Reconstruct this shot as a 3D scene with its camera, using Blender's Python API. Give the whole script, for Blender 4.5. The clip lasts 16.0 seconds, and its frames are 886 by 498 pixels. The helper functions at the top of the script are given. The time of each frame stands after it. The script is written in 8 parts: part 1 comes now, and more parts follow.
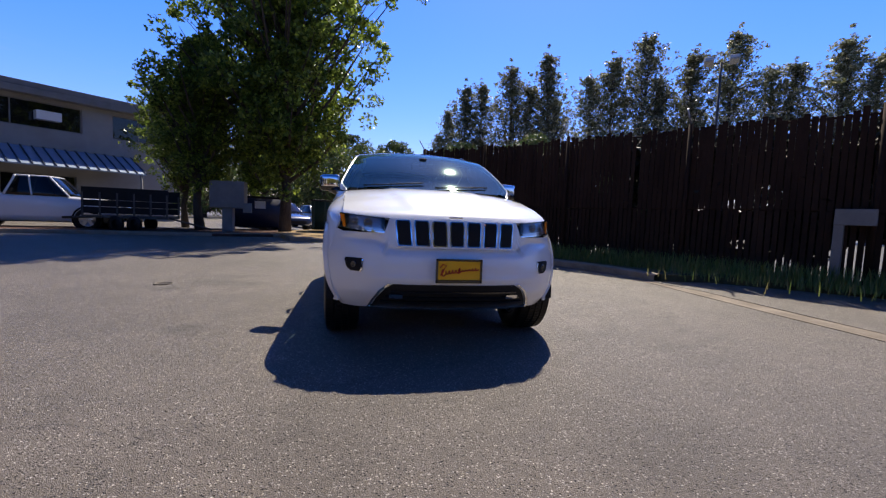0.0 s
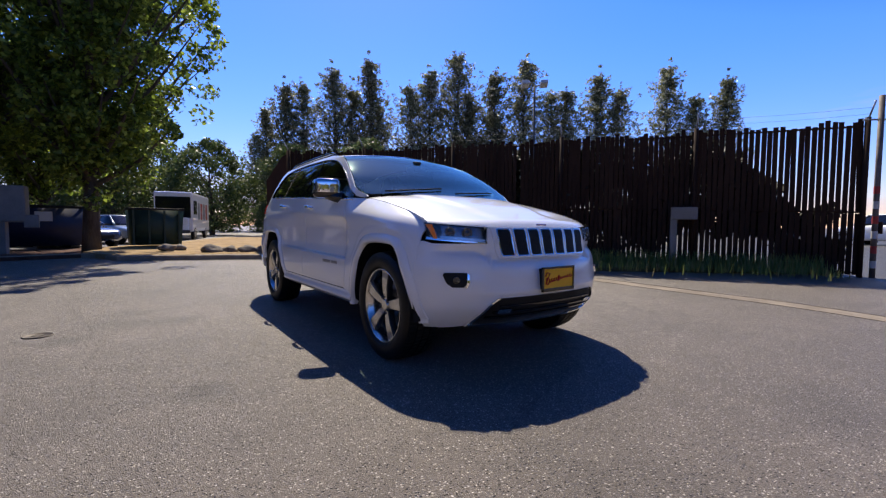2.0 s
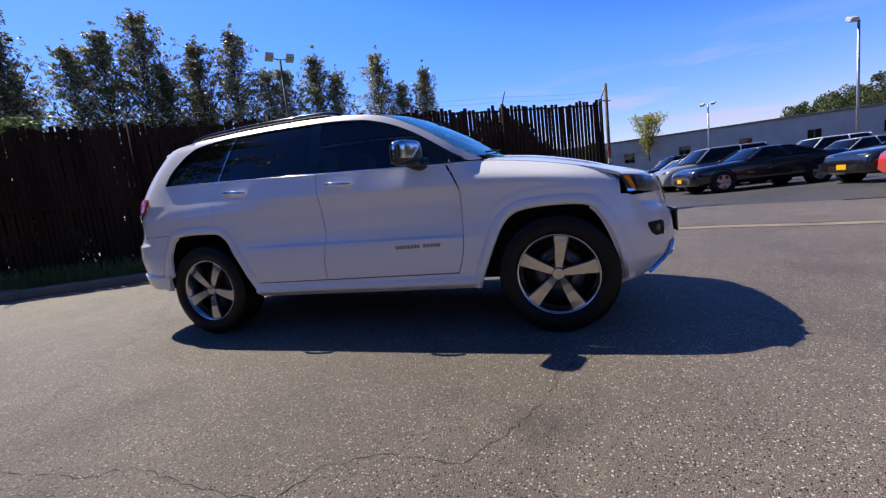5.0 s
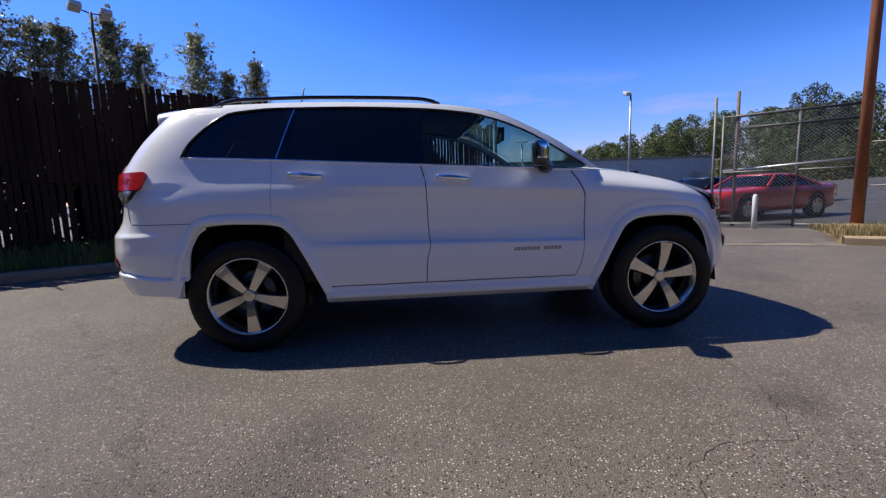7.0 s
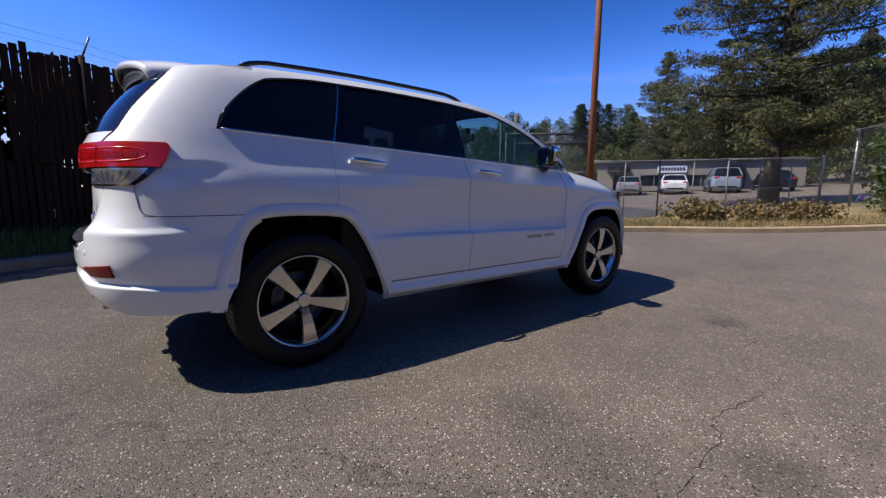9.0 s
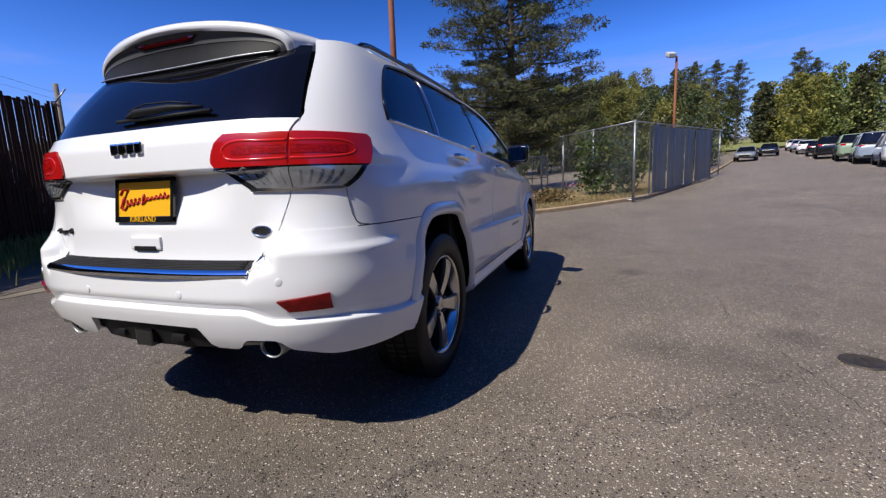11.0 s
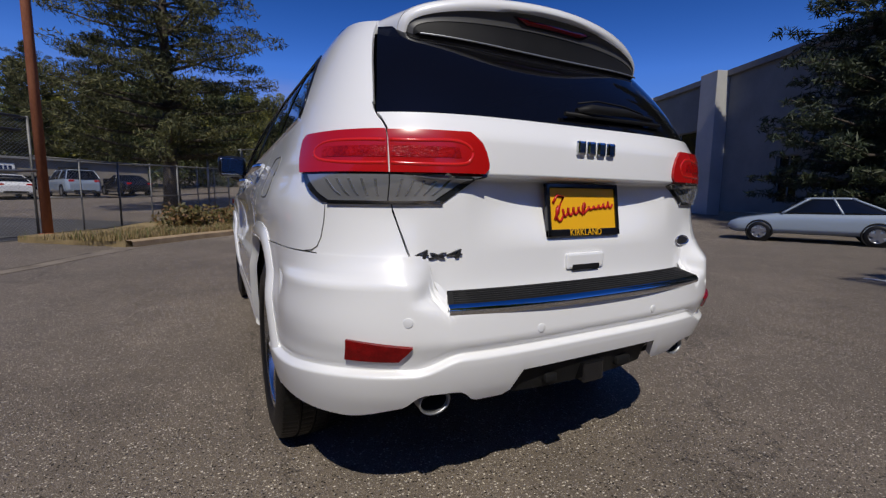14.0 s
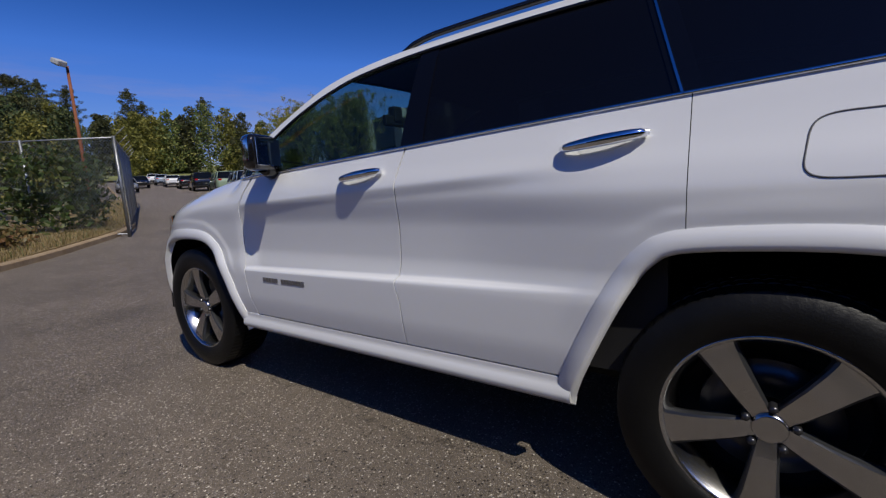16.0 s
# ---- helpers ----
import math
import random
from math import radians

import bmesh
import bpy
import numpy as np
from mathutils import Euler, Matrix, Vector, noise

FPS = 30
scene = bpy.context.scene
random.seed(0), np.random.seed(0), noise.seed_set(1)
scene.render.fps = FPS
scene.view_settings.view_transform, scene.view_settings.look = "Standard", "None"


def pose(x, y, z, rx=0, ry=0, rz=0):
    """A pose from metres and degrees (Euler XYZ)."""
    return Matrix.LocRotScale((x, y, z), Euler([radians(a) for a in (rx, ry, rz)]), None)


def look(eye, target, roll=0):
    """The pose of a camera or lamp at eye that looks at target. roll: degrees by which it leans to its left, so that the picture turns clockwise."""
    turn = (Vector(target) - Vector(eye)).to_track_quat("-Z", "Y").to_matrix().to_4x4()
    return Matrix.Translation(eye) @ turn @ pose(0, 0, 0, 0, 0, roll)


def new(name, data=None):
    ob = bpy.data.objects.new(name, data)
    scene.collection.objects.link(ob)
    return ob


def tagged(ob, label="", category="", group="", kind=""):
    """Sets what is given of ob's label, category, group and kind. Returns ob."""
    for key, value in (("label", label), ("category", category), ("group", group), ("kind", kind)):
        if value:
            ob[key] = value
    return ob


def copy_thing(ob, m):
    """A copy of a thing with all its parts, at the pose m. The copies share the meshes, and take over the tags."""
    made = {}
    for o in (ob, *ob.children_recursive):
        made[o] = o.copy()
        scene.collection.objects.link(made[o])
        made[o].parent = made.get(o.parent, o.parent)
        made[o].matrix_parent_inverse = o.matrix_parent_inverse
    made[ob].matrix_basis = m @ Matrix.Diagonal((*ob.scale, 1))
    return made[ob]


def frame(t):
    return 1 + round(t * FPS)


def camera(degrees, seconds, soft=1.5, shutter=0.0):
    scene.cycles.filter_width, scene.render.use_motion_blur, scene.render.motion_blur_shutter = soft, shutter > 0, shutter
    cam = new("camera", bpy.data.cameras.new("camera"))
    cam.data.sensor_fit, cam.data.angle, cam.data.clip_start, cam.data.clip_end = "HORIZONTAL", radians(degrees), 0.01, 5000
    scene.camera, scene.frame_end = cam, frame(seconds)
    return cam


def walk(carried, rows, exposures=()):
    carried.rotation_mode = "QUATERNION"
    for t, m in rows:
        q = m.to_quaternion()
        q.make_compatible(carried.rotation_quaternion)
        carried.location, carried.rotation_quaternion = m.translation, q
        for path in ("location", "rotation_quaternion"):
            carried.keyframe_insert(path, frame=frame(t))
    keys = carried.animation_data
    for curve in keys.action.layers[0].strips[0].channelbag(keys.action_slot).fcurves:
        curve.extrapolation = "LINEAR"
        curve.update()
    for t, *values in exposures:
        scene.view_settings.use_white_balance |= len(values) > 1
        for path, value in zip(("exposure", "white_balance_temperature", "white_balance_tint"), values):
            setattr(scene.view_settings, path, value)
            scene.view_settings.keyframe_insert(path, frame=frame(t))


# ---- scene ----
cam = camera(92.4, 16.0, soft=1.3)
PATH = [
    (0, (-0.723, -5.103, 0.965), (-0.305, -3.153, 0.82), 2.4),
    (0.5, (-1.16, -4.949, 0.964), (-0.539, -3.053, 0.835), 1.8),
    (1, (-1.574, -4.739, 0.98), (-0.827, -2.888, 0.859), 1.1),
    (1.5, (-1.95, -4.481, 0.96), (-0.977, -2.737, 0.848), 0.2),
    (2, (-2.316, -4.161, 0.956), (-1.147, -2.542, 0.848), 0.3),
    (2.5, (-2.642, -3.755, 0.95), (-1.309, -2.266, 0.862), -3.6),
    (3, (-2.936, -3.339, 0.954), (-1.45, -2.007, 0.828), -1.7),
    (3.5, (-3.197, -2.916, 0.954), (-1.606, -1.712, 0.814), -3.9),
    (4, (-3.446, -2.536, 0.961), (-1.704, -1.565, 0.813), -3.7),
    (4.2, (-3.516, -2.366, 0.961), (-1.735, -1.472, 0.786), -4.5),
    (6.3, (-3.789, -0.349, 1.003), (-1.814, -0.164, 0.745), -3.6),
    (6.5, (-3.805, -0.135, 1.0), (-1.824, -0.042, 0.746), -2.7),
    (7, (-3.794, 0.388, 1.025), (-1.818, 0.212, 0.772), -1.7),
    (7.5, (-3.754, 0.884, 1.018), (-1.82, 0.439, 0.766), -0.9),
    (8, (-3.635, 1.364, 1.028), (-1.754, 0.739, 0.763), -1.0),
    (8.2, (-3.587, 1.559, 1.026), (-1.755, 0.802, 0.761), -0.4),
    (10.3, (-2.275, 3.163, 1.02), (-1.159, 1.523, 0.771), -2.6),
    (10.5, (-2.113, 3.283, 1.025), (-1.076, 1.588, 0.796), -3.1),
    (11, (-1.686, 3.533, 1.023), (-0.997, 1.68, 0.725), -2.3),
    (11.5, (-1.228, 3.697, 1.017), (-0.871, 1.747, 0.748), -2.5),
    (12, (-0.771, 3.773, 1.009), (-0.686, 1.801, 0.689), -3.2),
    (12.5, (-0.316, 3.805, 1.035), (-0.459, 1.829, 0.766), -2.9),
    (13, (0.149, 3.736, 1.04), (-0.206, 1.793, 0.726), -0.4),
    (13.5, (0.62, 3.611, 1.05), (-0.071, 1.757, 0.758), 0.5),
    (14, (1.09, 3.4, 1.045), (0.158, 1.647, 0.806), 0.6),
    (14.5, (1.527, 3.092, 1.057), (0.327, 1.522, 0.747), -0.1),
    (15, (1.896, 2.642, 1.073), (0.477, 1.271, 0.742), 1.2),
    (15.5, (2.15, 2.041, 1.065), (0.605, 0.816, 0.732), -2.9),
    (16, (2.214, 1.347, 1.074), (0.583, 0.226, 0.781), -3.3),
]
EXPOSURE = [(0, 0.66, 7050, 12), (2, 0.68, 7050, 12), (4, 0.68, 7000, 12), (7, 0.46, 6650, 10), (8.2, 0.38, 6600, 10), (10.3, 0.36, 6500, 10), (11.5, 0.22, 6500, 10), (12.5, -0.02, 6500, 10), (13, -0.18, 6500, 10), (14.5, -0.46, 6500, 10), (16, -0.5, 6500, 10)]
walk(cam, [(t, look(eye, target, roll)) for t, eye, target, roll in PATH], EXPOSURE)

# ---- world and sun ----
TO_SUN = Vector((0.336, 0.742, 1.0)).normalized()
world = bpy.data.worlds.new("world")
scene.world = world
world.use_nodes = True
wn = world.node_tree
wn.nodes.clear()
sky = wn.nodes.new("ShaderNodeTexSky")
sky.sky_type = "NISHITA"
sky.sun_disc = False
sky.sun_elevation = math.asin(TO_SUN.z)
sky.sun_rotation = math.atan2(TO_SUN.x, TO_SUN.y)
sky.altitude = 50
sky.air_density = 1.0
sky.dust_density = 0.15
sky.ozone_density = 3.0
wbg = wn.nodes.new("ShaderNodeBackground")
wbg.inputs["Strength"].default_value = 0.066
wout = wn.nodes.new("ShaderNodeOutputWorld")
whs = wn.nodes.new("ShaderNodeHueSaturation")
whs.inputs["Saturation"].default_value = 1.15
wtint = wn.nodes.new("ShaderNodeMix")
wtint.data_type, wtint.blend_type = "RGBA", "MULTIPLY"
wtint.inputs["Factor"].default_value = 1.0
wtint.inputs["B"].default_value = (1.0, 0.74, 0.97, 1)
deep = wn.nodes.new("ShaderNodeGamma")
deep.inputs["Gamma"].default_value = 1.55
wn.links.new(sky.outputs[0], deep.inputs["Color"])
wn.links.new(deep.outputs[0], whs.inputs["Color"])
# thin cirrus low over the horizon
wco = wn.nodes.new("ShaderNodeTexCoord")
wmap = wn.nodes.new("ShaderNodeMapping")
wmap.inputs["Scale"].default_value = (2.0, 2.0, 14.0)
wn.links.new(wco.outputs["Generated"], wmap.inputs["Vector"])
wno = wn.nodes.new("ShaderNodeTexNoise")
wno.inputs["Scale"].default_value, wno.inputs["Detail"].default_value, wno.inputs["Roughness"].default_value = 1.3, 6.0, 0.6
wn.links.new(wmap.outputs[0], wno.inputs["Vector"])
wmr = wn.nodes.new("ShaderNodeMapRange")
wmr.inputs["From Min"].default_value, wmr.inputs["From Max"].default_value, wmr.inputs["To Max"].default_value = 0.52, 0.75, 0.75
# a bank of white cloud over the hills to the south-east
wdot = wn.nodes.new("ShaderNodeVectorMath")
wdot.operation = "DOT_PRODUCT"
wdot.inputs[1].default_value = (math.cos(radians(-25)), math.sin(radians(-25)), 0)
wn.links.new(wco.outputs["Generated"], wdot.inputs[0])
wside = wn.nodes.new("ShaderNodeMapRange")
wside.inputs["From Min"].default_value, wside.inputs["From Max"].default_value, wside.inputs["To Max"].default_value = 0.90, 0.98, 0.17
wn.links.new(wdot.outputs["Value"], wside.inputs["Value"])
wlow = wn.nodes.new("ShaderNodeMapRange")
wlow.inputs["From Min"].default_value, wlow.inputs["From Max"].default_value = 0.16, 0.06
wbank = wn.nodes.new("ShaderNodeMath")
wbank.operation = "MULTIPLY_ADD"
wn.links.new(wside.outputs[0], wbank.inputs[0])
wn.links.new(wlow.outputs[0], wbank.inputs[1])
wn.links.new(wno.outputs["Fac"], wbank.inputs[2])
wn.links.new(wbank.outputs[0], wmr.inputs["Value"])
wse = wn.nodes.new("ShaderNodeSeparateXYZ")
wn.links.new(wco.outputs["Generated"], wse.inputs[0])
wbd = wn.nodes.new("ShaderNodeMapRange")
wbd.inputs["From Min"].default_value, wbd.inputs["From Max"].default_value = 0.26, 0.12
wbd.inputs["To Min"].default_value, wbd.inputs["To Max"].default_value = 0.0, 1.0
wn.links.new(wse.outputs["Z"], wbd.inputs["Value"])
wn.links.new(wse.outputs["Z"], wlow.inputs["Value"])
wmu = wn.nodes.new("ShaderNodeMath")
wmu.operation = "MULTIPLY"
wn.links.new(wmr.outputs[0], wmu.inputs[0])
wn.links.new(wbd.outputs[0], wmu.inputs[1])
wcl = wn.nodes.new("ShaderNodeMix")
wcl.data_type = "RGBA"
wcl.inputs["B"].default_value = (7.5, 8.2, 8.2, 1)
wn.links.new(wmu.outputs[0], wcl.inputs["Factor"])
# a clear, dry sky: deeper away from the sun, with little haze low down
wbw = wn.nodes.new("ShaderNodeRGBToBW")
wn.links.new(whs.outputs[0], wbw.inputs[0])
wdiv = wn.nodes.new("ShaderNodeMath")
wdiv.operation = "DIVIDE"
wdiv.inputs[1].default_value = 4.8
wn.links.new(wbw.outputs[0], wdiv.inputs[0])
wpow = wn.nodes.new("ShaderNodeMath")
wpow.operation = "POWER"
wpow.inputs[1].default_value = 0.3
wn.links.new(wdiv.outputs[0], wpow.inputs[0])
whaze = wn.nodes.new("ShaderNodeMath")
whaze.operation = "POWER"
whaze.inputs[1].default_value = -0.45
wn.links.new(wdiv.outputs[0], whaze.inputs[0])
wmin = wn.nodes.new("ShaderNodeMath")
wmin.operation = "MINIMUM"
wn.links.new(wpow.outputs[0], wmin.inputs[0])
wn.links.new(whaze.outputs[0], wmin.inputs[1])
wsc = wn.nodes.new("ShaderNodeVectorMath")
wsc.operation = "SCALE"
wn.links.new(whs.outputs[0], wsc.inputs[0])
wn.links.new(wmin.outputs[0], wsc.inputs["Scale"])
wn.links.new(wsc.outputs[0], wcl.inputs["A"])
wn.links.new(wcl.outputs["Result"], wtint.inputs["A"])
wn.links.new(wtint.outputs["Result"], wbg.inputs[0])
wn.links.new(wbg.outputs[0], wout.inputs[0])

sun_data = bpy.data.lights.new("sun", "SUN")
sun_data.energy = 4.6
sun_data.angle = radians(0.55)
sun_data.color = (1.0, 0.945, 0.83)
sun = new("sun", sun_data)
sun.matrix_world = look(TO_SUN * 60, (0, 0, 0))


# ---- materials ----
def mat(name, base=(0.5, 0.5, 0.5), rough=0.5, metal=0.0, spec=0.5, coat=0.0, coat_rough=0.05, emit=None):
    m = bpy.data.materials.new(name)
    m.use_nodes = True
    b = m.node_tree.nodes["Principled BSDF"]
    b.inputs["Base Color"].default_value = (*base, 1)
    b.inputs["Roughness"].default_value = rough
    b.inputs["Metallic"].default_value = metal
    b.inputs["Specular IOR Level"].default_value = spec
    b.inputs["Coat Weight"].default_value = coat
    b.inputs["Coat Roughness"].default_value = coat_rough
    return m


def node(m, kind, **inputs):
    n = m.node_tree.nodes.new("ShaderNode" + kind)
    for k, v in inputs.items():
        n.inputs[k.replace("_", " ")].default_value = v
    return n


def wire(m, a, out, b, inp):
    m.node_tree.links.new(a.outputs[out], b.inputs[inp])


def bsdf(m):
    return m.node_tree.nodes["Principled BSDF"]


def coords(m, scale=(1, 1, 1)):
    g = node(m, "NewGeometry")
    mp = node(m, "Mapping")
    mp.inputs["Scale"].default_value = scale
    wire(m, g, "Position", mp, "Vector")
    return mp


def mottled(name, c1, c2, rough=0.7, scale=3.0, fine=60.0, bump=0.2, metal=0.0, stretch=(1, 1, 1), spec=0.4, fine_mix=0.35, dist=0.01):
    """Two colours mixed by a coarse and a fine noise, with a fine relief."""
    m = mat(name, c1, rough, metal, spec)
    co = coords(m, stretch)
    n1 = node(m, "TexNoise", Scale=scale, Detail=5.0, Roughness=0.6)
    n2 = node(m, "TexNoise", Scale=fine, Detail=3.0, Roughness=0.7)
    wire(m, co, 0, n1, "Vector")
    wire(m, co, 0, n2, "Vector")
    mx = node(m, "Mix", Factor=fine_mix)
    wire(m, n1, "Fac", mx, "A")
    wire(m, n2, "Fac", mx, "B")
    rp = node(m, "ValToRGB")
    rp.color_ramp.elements[0].position, rp.color_ramp.elements[1].position = 0.36, 0.64
    rp.color_ramp.elements[0].color, rp.color_ramp.elements[1].color = (*c1, 1), (*c2, 1)
    wire(m, mx, "Result", rp, "Fac")
    wire(m, rp, "Color", bsdf(m), "Base Color")
    bp = node(m, "Bump", Strength=bump, Distance=dist)
    wire(m, n2, "Fac", bp, "Height")
    wire(m, bp, "Normal", bsdf(m), "Normal")
    return m


def leafy(name, c1, c2, c3, rough=0.55, translucent=0.35):
    """Leaves: each leaf its own green, letting some light through."""
    m = mat(name, c1, rough, 0, 0.35)
    g = node(m, "NewGeometry")
    oi = node(m, "ObjectInfo")
    rp = node(m, "ValToRGB")
    e = rp.color_ramp.elements
    e[0].color, e[1].color = (*c1, 1), (*c3, 1)
    mid = e.new(0.6)
    mid.color = (*c2, 1)
    wire(m, g, "Random Per Island", rp, "Fac")
    hs = node(m, "HueSaturation")
    mr = node(m, "MapRange")
    mr.inputs["To Min"].default_value, mr.inputs["To Max"].default_value = 0.8, 1.2
    wire(m, oi, "Random", mr, "Value")
    wire(m, mr, "Result", hs, "Value")
    wire(m, rp, "Color", hs, "Color")
    wire(m, hs, "Color", bsdf(m), "Base Color")
    tr = node(m, "BsdfTranslucent")
    wire(m, hs, "Color", tr, "Color")
    ms = node(m, "MixShader", Fac=translucent)
    out = m.node_tree.nodes["Material Output"]
    wire(m, bsdf(m), "BSDF", ms, 1)
    wire(m, tr, "BSDF", ms, 2)
    wire(m, ms, "Shader", out, "Surface")
    return m


def asphalt_material(name, dark, mid, pale, stain=0.7, chips=0.69, oil=()):
    """Worn asphalt: a grey binder with sunk dark pits and pale stone chips, broad stains, fine cracks."""
    m = mat(name, mid, 0.6, 0, 0.5)
    bsdf(m).inputs["Diffuse Roughness"].default_value = 0.6
    co = coords(m)

    def math_node(op, a, out, value=None, other=None):
        n = node(m, "Math")
        n.operation = op
        wire(m, a, out, n, 0)
        if other is None:
            n.inputs[1].default_value = value
        else:
            wire(m, other[0], other[1], n, 1)
        return n

    def span(src, out, lo, hi, to0, to1):
        n = node(m, "MapRange")
        n.inputs["From Min"].default_value, n.inputs["From Max"].default_value = lo, hi
        n.inputs["To Min"].default_value, n.inputs["To Max"].default_value = to0, to1
        wire(m, src, out, n, "Value")
        return n

    def stones(scale):
        v = node(m, "TexVoronoi", Scale=scale)
        wire(m, co, 0, v, "Vector")
        sep = node(m, "SeparateColor")
        wire(m, v, "Color", sep, "Color")
        return v, sep

    big, big_id = stones(74.0)
    fine, fine_id = stones(230.0)
    # binder: slight change from grain to grain
    grain = span(fine_id, "Red", 0.0, 1.0, 0.68, 1.34)
    # pale chips: round cores of some cells, coarse and fine
    core = span(big, "Distance", 0.22, 0.40, 1.0, 0.0)
    chip = math_node("MULTIPLY", span(big_id, "Green", chips - 0.01, chips + 0.03, 0.0, 0.95), "Result", other=(core, "Result"))
    chip2 = math_node("MULTIPLY", span(fine_id, "Green", 0.70, 0.76, 0.0, 0.7), "Result", other=(span(fine, "Distance", 0.25, 0.45, 1.0, 0.0), "Result"))
    light = math_node("MAXIMUM", chip, 0, other=(chip2, 0))
    pit = math_node("MULTIPLY", span(big_id, "Blue", 0.74, 0.80, 0.0, 0.95), "Result", other=(span(big, "Distance", 0.15, 0.38, 1.0, 0.0), "Result"))
    c1 = node(m, "Mix")
    c1.data_type = "RGBA"
    c1.inputs["A"].default_value, c1.inputs["B"].default_value = (*mid, 1), (*dark, 1)
    wire(m, pit, 0, c1, "Factor")
    c2 = node(m, "Mix")
    c2.data_type = "RGBA"
    c2.inputs["B"].default_value = (*pale, 1)
    wire(m, light, 0, c2, "Factor")
    wire(m, c1, "Result", c2, "A")
    # stains at two sizes
    n1 = node(m, "TexNoise", Scale=0.45, Detail=6.0, Roughness=0.62)
    wire(m, co, 0, n1, "Vector")
    n3 = node(m, "TexNoise", Scale=2.6, Detail=8.0, Roughness=0.72)
    wire(m, co, 0, n3, "Vector")
    tone = math_node("MULTIPLY", span(n1, "Fac", 0.3, 0.7, 1 - 0.34 * stain, 1 + 0.26 * stain), "Result", other=(span(n3, "Fac", 0.3, 0.7, 0.82, 1.15), "Result"))
    tone = math_node("MULTIPLY", tone, 0, other=(grain, "Result"))
    # oil marks, ragged at the rim
    for x, y, r, keep in oil:
        away = node(m, "VectorMath")
        away.operation = "DISTANCE"
        away.inputs[1].default_value = (x, y, 0)
        wire(m, co, 0, away, 0)
        ragged = math_node("MULTIPLY_ADD", n3, "Fac", value=-1.6 * r)
        wire(m, away, "Value", ragged, 2)
        tone = math_node("MULTIPLY", tone, 0, other=(span(ragged, 0, -0.55 * r, 0.25 * r, keep, 1.0), "Result"))
    # fine cracks
    vc = node(m, "TexVoronoi", Scale=0.33)
    vc.feature = "DISTANCE_TO_EDGE"
    nd = node(m, "TexNoise", Scale=1.3, Detail=6.0, Roughness=0.7)
    wire(m, co, 0, nd, "Vector")
    mixv = node(m, "Mix", Factor=0.45)
    mixv.data_type = "RGBA"
    wire(m, co, 0, mixv, "A")
    wire(m, nd, "Color", mixv, "B")
    wire(m, mixv, "Result", vc, "Vector")
    tone = math_node("MULTIPLY", tone, 0, other=(span(vc, "Distance", 0.0, 0.0022, 0.5, 1.0), "Result"))
    hs = node(m, "HueSaturation")
    wire(m, tone, 0, hs, "Value")
    wire(m, c2, "Result", hs, "Color")
    wire(m, hs, "Color", bsdf(m), "Base Color")
    # relief: grains stand up, pits sink
    up = math_node("MULTIPLY_ADD", fine, "Distance", value=-0.5)
    wire(m, pit, 0, up, 2)
    sink = math_node("MULTIPLY", up, 0, value=-1.0)
    bp = node(m, "Bump", Strength=1.0, Distance=0.008)
    wire(m, sink, 0, bp, "Height")
    wire(m, bp, "Normal", bsdf(m), "Normal")
    return m


def glass_material(name, tint, rough=0.025, through_part=0.2, dark=(0.004, 0.004, 0.005), ior=1.5, sheen=(1, 1, 1)):
    """A tinted pane: part of the light goes through, the rest meets a dark film under a gloss."""
    m = mat(name, dark, 0.03, 0, 0.5)
    tb = node(m, "BsdfTransparent")
    tb.inputs["Color"].default_value = (*tint, 1)
    ms = node(m, "MixShader", Fac=through_part)
    gl = node(m, "BsdfGlossy", Roughness=rough)
    gl.inputs["Color"].default_value = (*sheen, 1)
    f0 = ((ior - 1) / (ior + 1)) ** 2
    lw = node(m, "LayerWeight", Blend=0.5)
    pw = node(m, "Math")
    pw.operation = "POWER"
    pw.inputs[1].default_value = 5.0
    wire(m, lw, "Facing", pw, 0)
    fr = node(m, "Math")
    fr.operation = "MULTIPLY_ADD"
    fr.inputs[1].default_value, fr.inputs[2].default_value = 1 - f0, f0
    wire(m, pw, 0, fr, 0)
    m2 = node(m, "MixShader")
    out = m.node_tree.nodes["Material Output"]
    bsdf(m).inputs["Specular IOR Level"].default_value = 0.0
    wire(m, bsdf(m), "BSDF", ms, 1)
    wire(m, tb, "BSDF", ms, 2)
    wire(m, fr, 0, m2, 0)
    wire(m, ms, "Shader", m2, 1)
    wire(m, gl, "BSDF", m2, 2)
    wire(m, m2, "Shader", out, "Surface")
    return m


def paint(name, c, rough=0.3):
    """Car paint under clear coat, with very slight dust."""
    m = mat(name, c, rough, 0, 0.5, 1.0, 0.03)
    co = coords(m)
    n = node(m, "TexNoise", Scale=7.0, Detail=6.0, Roughness=0.7)
    wire(m, co, 0, n, "Vector")
    mr = node(m, "MapRange")
    mr.inputs["To Min"].default_value, mr.inputs["To Max"].default_value = rough - 0.05, rough + 0.08
    wire(m, n, "Fac", mr, "Value")
    wire(m, mr, "Result", bsdf(m), "Roughness")
    return m


